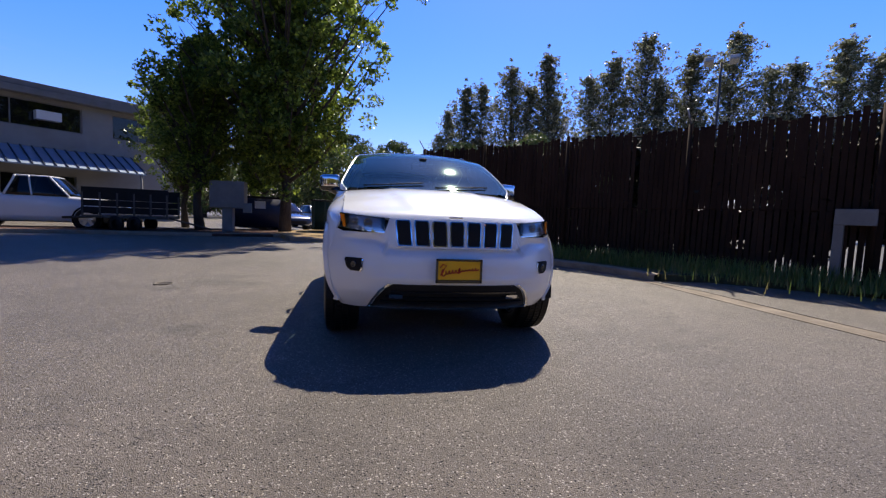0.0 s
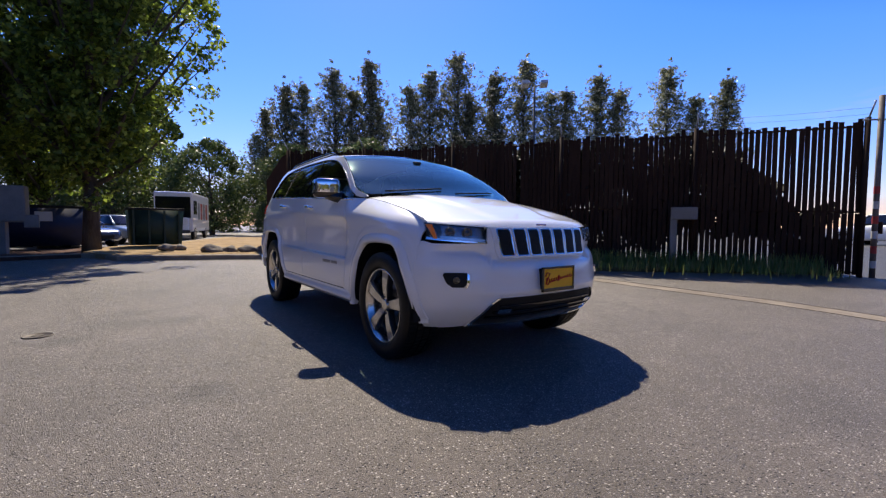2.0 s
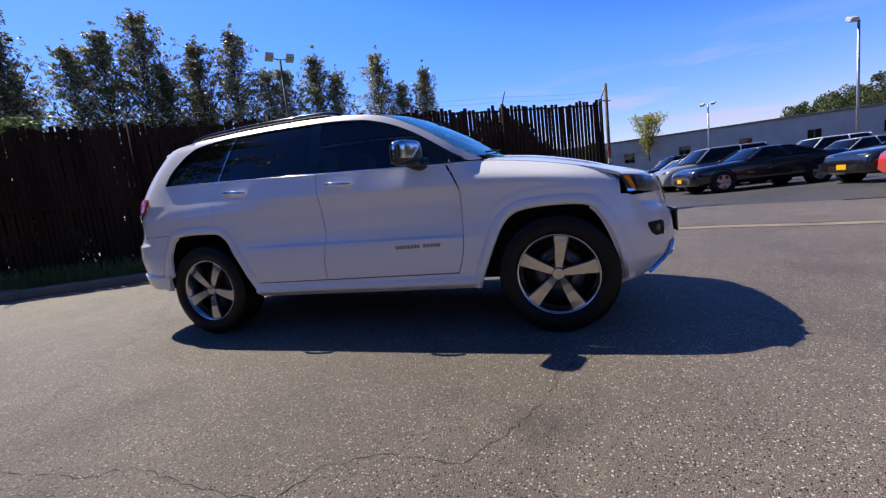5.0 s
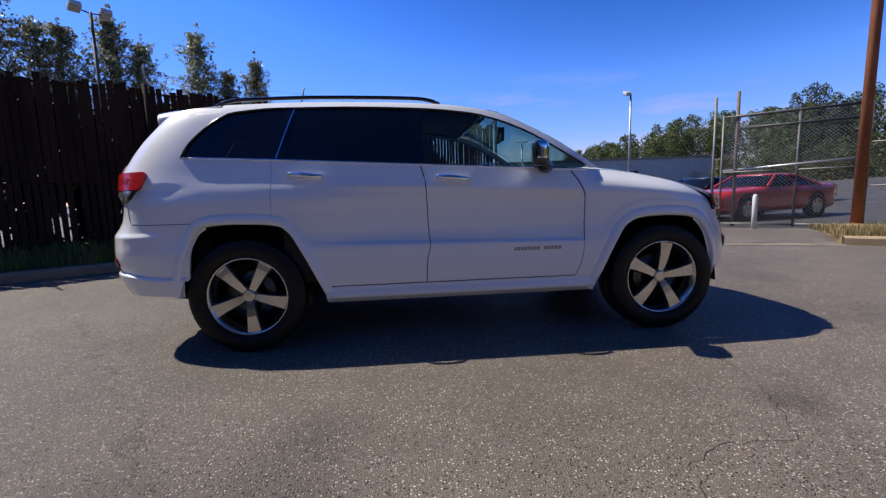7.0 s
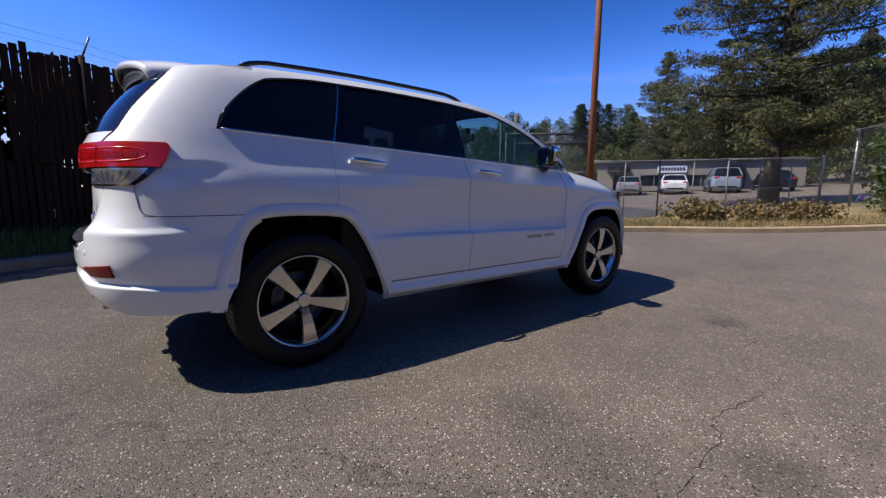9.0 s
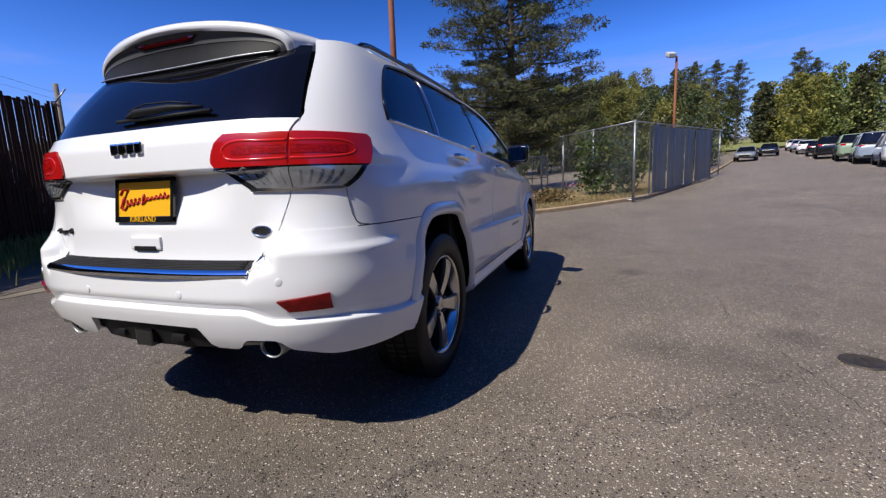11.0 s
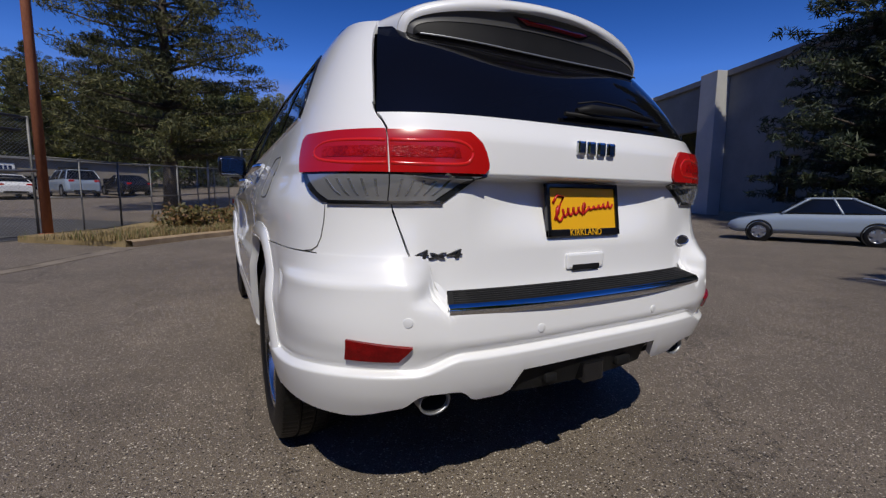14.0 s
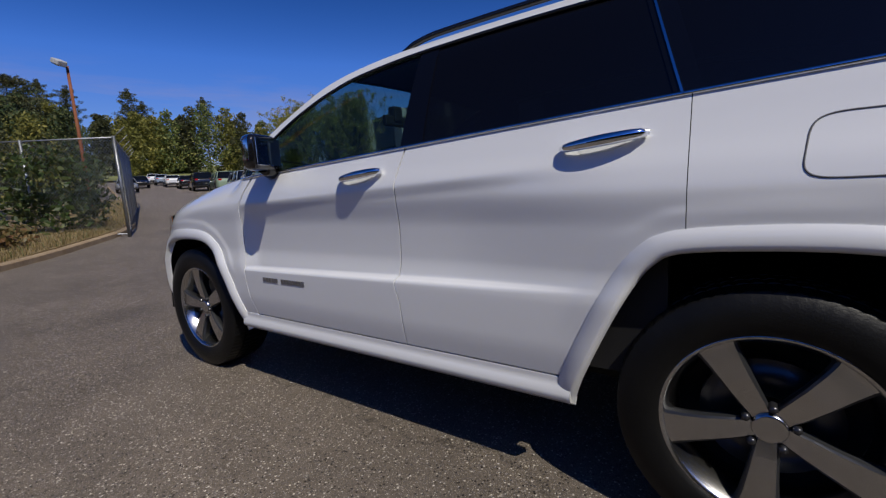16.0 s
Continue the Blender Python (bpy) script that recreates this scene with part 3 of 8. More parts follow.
both("quarter_panel", quarter, 56, 22, WHITE_PAINT)
WIN_END = line((1.30, 1.835), (1.317, 1.832), (1.38, 1.812), (1.46, 1.752), (1.57, 1.635), (1.618, 1.545), (1.66, 1.40))


def pillar_d(u, v):
    z = lerp(1.313, 1.66, v)
    a = run_at_y(WIN_END(z), z)
    b = run_at_x(HALF(z) * (glass_edge(z) + 0.005), z)
    s = lerp(a, b, u)
    p = rear_run(s, z)
    top = ROOF_EDGE(p.y)
    return rear_run(s, lerp(1.313, top, v) if top < 1.66 else z)


both("rear_pillar", pillar_d, 30, 26, WHITE_PAINT)
both("roof_rail_panel", lambda u, v: on_side(lerp(-1.02, 1.60, u), lerp(WIN_TOP(lerp(-1.02, 1.60, u)) + 0.004, ROOF_EDGE(lerp(-1.02, 1.60, u)), v)), 70, 8, WHITE_PAINT)
both("rocker_panel", lambda u, v: Vector((side_x(lerp(-0.95, 0.94, u), 0.42) + 0.012 * math.sin(math.pi * min(1, v * 1.25)) - 0.05 * smooth_step(0.6, 1, 1 - v),
     lerp(-0.95, 0.93, u), lerp(0.315, 0.428, v))), 40, 10, WHITE_PAINT, "white lower sill moulding", 0.004, 0.03)

# roof
CROWN = curve((-0.30, 1.65), (-0.1, 1.69), (0.2, 1.716), (0.6, 1.732), (1.0, 1.738), (1.5, 1.728), (1.85, 1.715), (2.0, 1.70))


def roof_point(u, v):
    xf = 2 * u - 1
    y = lerp(-0.22 - 0.05 * (1 - xf * xf), 1.93, v)
    e = ROOF_EDGE(y)
    w = side_x(y, e)
    return Vector((xf * w, y, e + max(0, CROWN(y) - e) * (1 - abs(xf) ** 2.6)))


part("roof", patch(roof_point, 36, 44, 0.0, 0.02), WHITE_PAINT, suv)
part("headliner", patch(lambda u, v: roof_point(lerp(0.03, 0.97, u), lerp(0.02, 0.98, v)) + Vector((0, 0, -0.035)), 16, 16), CABIN, suv)


# bonnet
def bonnet_z(x, y):
    e = FENDER_TOP(y)
    k = abs(x) / 0.795
    z = e + (BONNET_MID(y) - 0.010 - e) * (1 - k ** 3.0)
    z += 0.010 * (1 - smooth_step(0.36, 0.47, abs(x) + 0.10 * smooth_step(-1.3, -2.0, y))) * smooth_step(-2.12, -1.85, y)
    return z


def bonnet(u, v):
    x = (2 * u - 1) * 0.795
    k = abs(x) / HALF(0.98)
    yf = Y0F - (Y0F - NOSE(0.98)) * (1 - k ** NF) ** (1 / NF)
    y = lerp(yf, -1.03 - 0.10 * (1 - (x / 0.795) ** 2), v ** 1.15)
    z = bonnet_z(x, y) - 0.042 * (1 - min(1, v * 9)) ** 2 * (1 - 0.55 * k)
    return Vector((x, y + 0.0, z))


part("bonnet", patch(bonnet, 60, 44, 0.002, 0.02), WHITE_PAINT, suv)
part("cowl", patch(lambda u, v: Vector(((2 * u - 1) * 0.77, lerp(-1.04 - 0.10 * (1 - (2 * u - 1) ** 2), -0.98 - 0.10 * (1 - (2 * u - 1) ** 2), v), 1.19 + 0.03 * (1 - (2 * u - 1) ** 2) - 0.012)), 20, 4), BLACK_PLASTIC, suv, "black plastic cowl")


# windscreen
def screen(u, v):
    xf = 2 * u - 1
    ye = lerp(-0.985, -0.24, v)
    ze = ROOF_EDGE(ye) + 0.006
    w = side_x(ye, ze) - 0.012
    bulge = 1 - xf * xf
    return Vector((xf * w, ye - lerp(0.13, 0.05, v) * bulge, ze + lerp(0.005, 0.045, v) * bulge))


part("windscreen", patch(screen, 30, 20, 0.0, 0.006), SCREEN_GLASS, suv, "tinted windscreen")
part("windscreen_border", patch(lambda u, v: screen(u, lerp(0.955, 1.0, v)), 30, 2, 0.002, 0.004), GLOSS_BLACK, suv)
for s0, s1 in ((0.10, 0.46), (0.52, 0.86)):
    bm = bmesh.new()
    pts = [screen(lerp(s0, s1, t), lerp(0.03, 0.13, t)) + Vector((0, -0.008, 0.012)) for t in (0, 0.25, 0.5, 0.75, 1)]
    add_tube(bm, pts, 0.007, 6)
    part("wiper", bm, BLACK_PLASTIC, suv)

# side glass
PANES = [("front_door_window", lambda z: -0.93, lambda z: 0.245 + 0.02 * (z - 1.24), DOOR_GLASS, 0.03),
         ("rear_door_window", lambda z: 0.335 - 0.03 * (z - 1.24), lambda z: 1.215 - 0.30 * (z - 1.28), PRIVACY, 0),
         ("quarter_window", lambda z: 1.268 - 0.30 * (z - 1.28), lambda z: 1.83, PRIVACY, 0)]


def pane(y0, y1):
    def fn(u, v):
        y = lerp(y0(1.27), y1(1.27), u)
        lo, hi = WIN_BOTTOM(y) + 0.006, max(WIN_TOP(y), WIN_BOTTOM(y) + 0.008)
        z = lerp(lo, hi, v)
        y = lerp(y0(z), y1(z), u)
        z = lerp(WIN_BOTTOM(y) + 0.006, max(WIN_TOP(y), WIN_BOTTOM(y) + 0.008), v)
        return on_side(y, z)
    return fn


for nm, y0, y1, gm, _ in PANES:
    both(nm, pane(y0, y1), 34, 14, gm, "" if gm is DOOR_GLASS else "dark privacy glass", -0.006, 0.004)
both("door_pillar_trim", pane(lambda z: 0.235 + 0.02 * (z - 1.24), lambda z: 0.345 - 0.03 * (z - 1.24)), 4, 12, PILLAR_BLACK, "black pillar trim", -0.002, 0.006)
both("rear_pillar_trim", pane(lambda z: 1.205 - 0.30 * (z - 1.28), lambda z: 1.28 - 0.30 * (z - 1.28)), 4, 12, PILLAR_BLACK, "", -0.003, 0.006)
both("door_edge_trim", pane(lambda z: 1.222 - 0.30 * (z - 1.28), lambda z: 1.229 - 0.30 * (z - 1.28)), 2, 12, CHROME, "", 0.001, 0.003)
for s in (1, -1):
    bm = bmesh.new()
    pts = []
    for i in range(41):
        y = lerp(-0.90, 1.815, i / 40)
        p = on_side(y, WIN_BOTTOM(y) + 0.004)
        pts.append((s * (p.x + 0.003), p.y, p.z))
    add_tube(bm, pts, 0.0065, 6)
    part("window_trim", bm, CHROME, suv, "chrome strip under the side windows")
    bm = bmesh.new()
    pts = []
    for i in range(61):
        y = lerp(-0.90, 1.825, i / 60)
        p = on_side(y, WIN_TOP(y) + 0.002)
        pts.append((s * (p.x + 0.001), p.y, p.z))
    add_tube(bm, pts, 0.007, 6)
    part("window_seal", bm, GLOSS_BLACK, suv)

# tailgate and its glass
part("tailgate", patch(lambda u, v: tail(tail_at((2 * u - 1) * GATE_HALF(lerp(0.770, 1.278, v)), lerp(0.770, 1.278, v)), lerp(0.770, 1.278, v)), 72, 104, 0.0, 0.014), WHITE_PAINT, suv)


def back_glass(u, v):
    z = lerp(1.284, 1.60, v)
    x = (2 * u - 1) * HALF(z) * glass_edge(z)
    p = tail(tail_at(x, z), z)
    return p


part("rear_window", patch(back_glass, 40, 16, -0.006, 0.006), PRIVACY, suv, "dark tinted rear window")


def spoiler_rim(u):
    """Along the rear rim of the spoiler: level over the glass, its ends rounded down on to it."""
    th = math.pi / 2 * (2 * u - 1)
    xf = math.sin(th)
    c = max(0.0, math.cos(th)) ** 0.42
    return Vector((0.548 * xf, 2.195 - 0.100 * xf * xf - 0.045 * (1 - c), 1.575 + 0.120 * c - 0.018 * xf * xf))


def spoiler_foot(u):
    xf = math.sin(math.pi / 2 * (2 * u - 1))
    z = 1.548 + 0.014 * xf * xf
    return tail(tail_at(0.500 * xf, z), z) + Vector((0, 0.008, 0))


def spoiler_top(u, v):
    xf = math.sin(math.pi / 2 * (2 * u - 1))
    a = Vector((0.60 * xf, 1.80, 1.722 - 0.07 * xf * xf))
    b = spoiler_rim(u)
    return a.lerp(b, v) + Vector((0, 0, 0.014 * math.sin(math.pi * v) * (1 - xf ** 6)))


def spoiler_lip(u, v):
    a = spoiler_rim(u)
    return a + (spoiler_foot(u) - a).normalized() * 0.030 * v + Vector((0, 0.006 * math.sin(math.pi * v), 0))


part("spoiler", patch(spoiler_top, 64, 16, 0.006, 0.012), WHITE_PAINT, suv, "white roof spoiler")
part("spoiler_lip", patch(spoiler_lip, 64, 6, 0.004, 0.006), WHITE_PAINT, suv)


def spoiler_under(u, v):
    p = spoiler_lip(u, 0.96).lerp(spoiler_foot(u), v)
    return p + Vector((0, -0.012, 0.016)) * math.sin(math.pi * v) * (1 - (2 * u - 1) ** 4)


# the outer underside is coloured dark as white paint in shade; filler is black
part("spoiler_underside", patch(lambda u, v: spoiler_under(u, v * 0.52), 48, 8, 0.0, 0.002), UNDERSIDE_SHADE, suv)
part("spoiler_filler", patch(lambda u, v: spoiler_under(u, 0.52 + v * 0.48), 48, 8, -0.002, 0.002), BLACK_PLASTIC, suv)
part("spoiler_seal", tube([spoiler_under(k / 40, 1.0) + Vector((0, 0.004, -0.004)) for k in range(41)], 0.0035, 5), STEEL, suv)
part("brake_lamp_recess", patch(lambda u, v: spoiler_under(lerp(lerp(0.385, 0.415, v), lerp(0.615, 0.585, v), u), lerp(0.08, 0.42, v)), 10, 4, 0.003, 0.004), BLACK_PLASTIC, suv)
part("brake_lamp", patch(lambda u, v: spoiler_under(lerp(lerp(0.395, 0.425, v), lerp(0.605, 0.575, v), u), lerp(0.12, 0.36, v)), 10, 4, 0.005, 0.006), mat("high_brake_lens", (0.05, 0.002, 0.002), 0.12, 0, 0.5, 0.5), suv, "dark red high brake lamp")
# rear wiper
def on_glass(u, v, out):
    return back_glass(u, v) + Vector((0, out, out * 0.35))


wiper = part("rear_wiper", tube([on_glass(0.53, 0.13, 0.012), on_glass(0.49, 0.15, 0.022), on_glass(0.36, 0.165, 0.022), on_glass(0.25, 0.15, 0.014)], [0.010, 0.016, 0.013, 0.005], 10), BLACK_PLASTIC, suv)
part("wiper_edge", tube([on_glass(0.525, 0.20, 0.022), on_glass(0.46, 0.245, 0.028), on_glass(0.36, 0.235, 0.026), on_glass(0.29, 0.20, 0.018)], 0.003, 6), BLACK_PLASTIC, wiper)
part("wiper_blade", tube([on_glass(0.57, 0.09, 0.010), on_glass(0.22, 0.10, 0.010)], 0.007, 6), BLACK_PLASTIC, wiper)


# bumpers
def bumper_rear(u, v):
    zz = lerp(0.455, 0.872, v)
    e = tail_to(ARCH_BACK(zz), zz)
    th = lerp(-e, e, u)
    q = tail(th, 0.66)
    ax = abs(q.x)
    zt = lerp(0.742, 0.884, smooth_step(0.535, 0.60, ax))
    zb = 0.452 + 0.085 * (1 - smooth_step(0.30, 0.335, ax)) - 0.035 * smooth_step(0.64, 0.8, ax)
    zb += 0.045 * math.exp(-((ax - 0.55) / 0.085) ** 6)
    # the proud lower lip: its upper edge drops beside the reflectors and runs on to the arch
    lip = lerp(0.612, 0.572, smooth_step(0.50, 0.63, ax)) - 0.035 * smooth_step(2.35, 1.95, q.y)
    if v < 0.42:
        z = lerp(zb, lip - 0.016, v / 0.42)
    elif v < 0.56:
        z = lerp(lip - 0.016, lip + 0.004, (v - 0.42) / 0.14)
    else:
        z = lerp(lip + 0.004, zt, (v - 0.56) / 0.44)
    p = tail(th, z)
    out = swell(p.y, z) + 0.016 * max(0, min(1, (z - 0.60) / 0.20)) * (1 - smooth_step(0.806, 0.832, z)) * smooth_step(1.90, 2.06, q.y) * smooth_step(0.72, 0.90, ax)
    out += 0.018 * smooth_step(lip + 0.003, lip - 0.015, z) - 0.006 * math.exp(-((z - lip - 0.006) / 0.012) ** 2)
    return p + Vector((math.sin(th), math.cos(th), 0)) * out


part("rear_bumper", patch(bumper_rear, 140, 64, 0.002, 0.02), WHITE_PAINT, suv)
def step_edge(xf, v):
    """Along the tread of the bumper: v 0 at its outer edge, 1 against the tailgate."""
    return Vector((xf * lerp(0.550, 0.520, v), lerp(2.466, 2.388, v) - lerp(0.046, 0.034, v) * abs(xf) ** 2.6, lerp(0.752, 0.778, v)))


part("bumper_step", patch(lambda u, v: step_edge(2 * u - 1, v), 40, 12, 0.004, 0.03), BLACK_PLASTIC, suv, "ribbed black step pad")
for k in range(6):
    part("step_rib", tube([step_edge(-0.97 + 1.94 * i / 24, 0.16 + 0.14 * k) + Vector((0, 0, 0.004)) for i in range(25)], 0.003, 5), BLACK_PLASTIC, suv)


def step_chrome(u, v):
    p = step_edge(2 * u - 1, 0.0)
    return p + Vector((0, 0.014 * math.sin(math.pi * (0.15 + 0.8 * (1 - v))) - 0.010 * v, lerp(-0.024, 0.005, v)))


part("bumper_chrome", patch(step_chrome, 44, 8, 0.002, 0.03), CHROME, suv, "chrome strip along the bumper edge")
part("hitch_panel", patch(lambda u, v: Vector(((2 * u - 1) * lerp(0.312, 0.322, v), lerp(2.395, 2.432, v) - 0.03 * (2 * u - 1) ** 2, lerp(0.438, 0.548, v))), 16, 6, 0.0, 0.04), BLACK_PLASTIC, suv, "black hitch cover")
bm = boxes(((-0.045, 2.36, 0.44), (0.045, 2.435, 0.51)), bevel=0.006)
part("hitch_receiver", bm, GLOSS_BLACK, suv)
part("tow_plug", boxes(((-0.20, 2.37, 0.462), (-0.13, 2.42, 0.495)), bevel=0.01), BLACK_PLASTIC, suv)
part("tow_plug", boxes(((0.14, 2.37, 0.458), (0.19, 2.415, 0.49)), bevel=0.01), BLACK_PLASTIC, suv)
part("lower_valance", patch(lambda u, v: Vector(((2 * u - 1) * 0.50, lerp(2.33, 2.385, v) - 0.05 * (2 * u - 1) ** 2, lerp(0.405 + 0.03 * abs(2 * u - 1), 0.462, v))), 20, 4, 0, 0.01), STEEL, suv, "silver lower valance")
for s in (1, -1):
    # exhaust tip, lying along y
    bm = lathe([(0.0, 0.046), (0.16, 0.052), (0.175, 0.054), (0.178, 0.050), (0.17, 0.046), (0.05, 0.043)], 28)
    bmesh.ops.transform(bm, matrix=pose(s * 0.553, 2.175, 0.452) @ Matrix.Rotation(math.pi / 2, 4, "Z") @ Matrix.Diagonal((1, 0.95, 0.72, 1)), verts=bm.verts)
    tip = part("exhaust_tip", bm, STEEL, suv, "dull steel exhaust tip")
    # near-black lining that makes the inside of the tip dark
    bm = lathe([(0.0, 0.0455), (0.165, 0.0445), (0.03, 0.0435), (0.03, 0.0005)], 28)
    bmesh.ops.transform(bm, matrix=pose(s * 0.553, 2.175, 0.452) @ Matrix.Rotation(math.pi / 2, 4, "Z") @ Matrix.Diagonal((1, 0.95, 0.72, 1)), verts=bm.verts)
    part("pipe_bore", bm, mat("bore_black", (0.01, 0.01, 0.01), 0.9) if s > 0 else bpy.data.materials["bore_black"], tip)
    # reflectors, sensors
    part("bumper_reflector", patch(lambda u, v: tail(tail_at(lerp(lerp(0.675, 0.645, v), 0.795, u), 0.64), lerp(0.610, lerp(0.650, 0.666, u), v)), 12, 6, 0.013, 0.018, s), DEEP_RED_LENS, suv, "red bumper reflector")
    for x in (0.254, 0.66):
        p = tail(tail_at(x, 0.665), 0.665 if x < 0.5 else 0.715)
        bm = lathe([(-0.004, 0.014), (0.0015, 0.0138), (0.0022, 0.012), (0.0022, 0.0005)], 16)
        bmesh.ops.transform(bm, matrix=Matrix.Translation((s * p.x, p.y + 0.0015, p.z)) @ Matrix.Rotation(math.pi / 2 - s * (0.5 if x > 0.5 else 0.1), 4, "Z"), verts=bm.verts)
        part("parking_sensor", bm, SENSOR, suv)

for s in (1, -1):
    # seam between the quarter panel and the bumper corner
    run = [(2.12, 0.889), (2.15, 0.893), (2.168, 0.905), (2.177, 0.93), (2.184, 0.98), (2.187, 1.026)]
    pts = []
    for y, z in run:
        p = rear_run(run_at_y(y, z), z)
        pts.append((s * (p.x + 0.0012), p.y + 0.0005, p.z))
    part("quarter_seam", tube(pts, 0.0016, 5), mat("seam_gap", (0.10, 0.10, 0.105), 0.6) if s > 0 else bpy.data.materials["seam_gap"], suv)

# tail lamps: red upper lens and clear lower lens, split between body and tailgate
OUT_RED = line((1.112, 2.085), (1.16, 2.05), (1.21, 2.035), (1.226, 2.05))
OUT_CLEAR = line((1.028, 2.19), (1.06, 2.15), (1.112, 2.10))
IN_RED = line((1.108, 0.425), (1.13, 0.405), (1.17, 0.415), (1.20, 0.43), (1.222, 0.46))
IN_CLEAR = line((1.028, 0.535), (1.05, 0.505), (1.075, 0.465), (1.112, 0.415))


def lens(x_in, y_out, z0, z1, a, b):
    def fn(u, v):
        z = lerp(z0, z1, v)
        t1 = tail_to(y_out(z), z)
        t0 = tail_at(x_in(z), z) if a == 0 else tail_at(0.6775, z)
        if b < 1:
            t1 = tail_at(0.6745, z)
        return tail(lerp(t0, t1, u), z)
    return fn


for s in (1, -1):
    gate_lamp = part("tail_lamp", patch(lens(IN_RED, OUT_RED, 1.112, 1.224, 0, 0), 22, 8, 0.009, 0.022, s), RED_LENS, suv, "red tail lamp lens on the tailgate")
    body_lamp = part("tail_lamp", patch(lens(IN_RED, OUT_RED, 1.112, 1.226, 1, 1), 30, 8, 0.009, 0.022, s), RED_LENS, suv, "red tail lamp lens on the body")
    part("reverse_lamp", patch(lens(lambda z: IN_CLEAR(z) + 0.03, OUT_CLEAR, 1.035, 1.106, 0, 0), 16, 6, 0.007, 0.018, s), REVERSE_LENS, gate_lamp, "clear reversing lamp")
    part("reverse_lamp", patch(lens(IN_CLEAR, lambda z: OUT_CLEAR(z) + 0.02, 1.035, 1.106, 1, 1), 22, 6, 0.007, 0.018, s), REVERSE_LENS, body_lamp, "clear reversing lamp")
    part("lamp_surround", patch(lens(lambda z: IN_CLEAR(z) - 0.004, lambda z: OUT_CLEAR(z) - 0.006, 1.030, 1.112, 0, 1), 30, 6, 0.0035, 0.012, s), LAMP_DARK, body_lamp)
    part("lamp_chrome", patch(lens(lambda z: 0.53, lambda z: 2.195, 1.026, 1.037, 0, 1), 30, 4, 0.008, 0.02, s), POLISHED, body_lamp)
    # light guide: a loop inside the red lens, round a ribbed middle
    GATE_LOOP = ((0.985, 0.22), (0.55, 0.20), (0.24, 0.22), (0.15, 0.34), (0.12, 0.55), (0.17, 0.72), (0.30, 0.78), (0.60, 0.76), (0.985, 0.76))
    BODY_LOOP = ((0.015, 0.76), (0.40, 0.78), (0.62, 0.76), (0.74, 0.66), (0.78, 0.50), (0.72, 0.34), (0.55, 0.26), (0.30, 0.22), (0.015, 0.22))
    for lampp, a, loop, w0, w1 in ((gate_lamp, 0, GATE_LOOP, 0.24, 0.985), (body_lamp, 1, BODY_LOOP, 0.015, 0.66)):
        base = lens(IN_RED, OUT_RED, 1.112, 1.224, a, a)
        run = []
        for u, v in smooth_path(loop, 5):
            p = base(u, v)
            n = Vector((p.x * 0.55, p.y - 1.5, 0)).normalized()
            q = p + n * 0.0055
            run.append((q.x * s, q.y, q.z))
        part("light_guide", tube(run, 0.0062, 10), BRIGHT_RED, lampp)
        part("lens_middle", patch(lambda u, v, base=base, w0=w0, w1=w1: base(lerp(w0, w1, u), lerp(0.36, 0.62, v)), 20, 4, 0.0105, 0.004, s), MID_RED, lampp)
    # cells of the clear lamp
    for lampp, a, i_fn, o_fn in ((gate_lamp, 0, lambda z: IN_CLEAR(z) + 0.03, OUT_CLEAR), (body_lamp, 1, IN_CLEAR, lambda z: OUT_CLEAR(z) + 0.05)):
        base = lens(i_fn, o_fn, 1.040, 1.104, a, a)
        for k in range(5):
            u0 = 0.14 + 0.17 * k
            part("lamp_cell", patch(lambda u, v, base=base, u0=u0: base(lerp(u0, u0 + 0.035, u), lerp(0.18, 0.86, v)), 2, 4, 0.0085, 0.003, s), CLEAR_LENS, lampp)


# ---- front of the vehicle ----
def bumper_front(u, v):
    e = nose_to(-1.860, 0.62)
    th = lerp(-e, e, u)
    x = nose(th, 0.6).x
    zt = lerp(0.955, 0.845, smooth_step(0.47, 0.52, abs(x))) + 0.0 * x
    if abs(x) > 0.80:
        zt = lerp(0.845, 0.86, smooth_step(0.80, 0.86, abs(x)))
    zb = 0.312 - 0.017 * smooth_step(0.55, 0.75, abs(x))
    z = lerp(zb, zt, v)
    p = nose(th, z)
    # crease above the lower grille, brow round it
    p.y -= 0.010 * math.exp(-((z - 0.535) / 0.03) ** 2) * (1 - smooth_step(0.45, 0.7, abs(x)))
    brow = 0.735 + 0.06 * smooth_step(0.45, 0.60, abs(x))
    if abs(x) < 0.86:
        p.y += 0.020 * math.exp(-((z - brow) / 0.022) ** 2) * (1 - smooth_step(0.66, 0.86, abs(x)))
        p.y -= 0.012 * smooth_step(brow + 0.004, brow - 0.02, z) * smooth_step(brow - 0.16, brow - 0.03, z) * (1 - smooth_step(0.66, 0.86, abs(x)))
    return p


part("front_bumper", patch(bumper_front, 110, 50, 0.0, 0.02), WHITE_PAINT, suv)


def front_piece(name, outline, material, off, depth=0.012, parent=None, nu=12, nv=6, label="", flip=1):
    """A piece lying on the nose between x limits that vary with height: outline is (z, x0, x1) rows."""
    rows = sorted(outline)
    a, b = line(*[(r[0], r[1]) for r in rows]), line(*[(r[0], r[2]) for r in rows])
    z0, z1 = rows[0][0], rows[-1][0]

    def fn(u, v):
        z = lerp(z0, z1, v)
        return nose(lerp(nose_at(a(z), z), nose_at(b(z), z), u), z)
    return part(name, patch(fn, nu, nv, off, depth, flip), material, parent or suv, label)


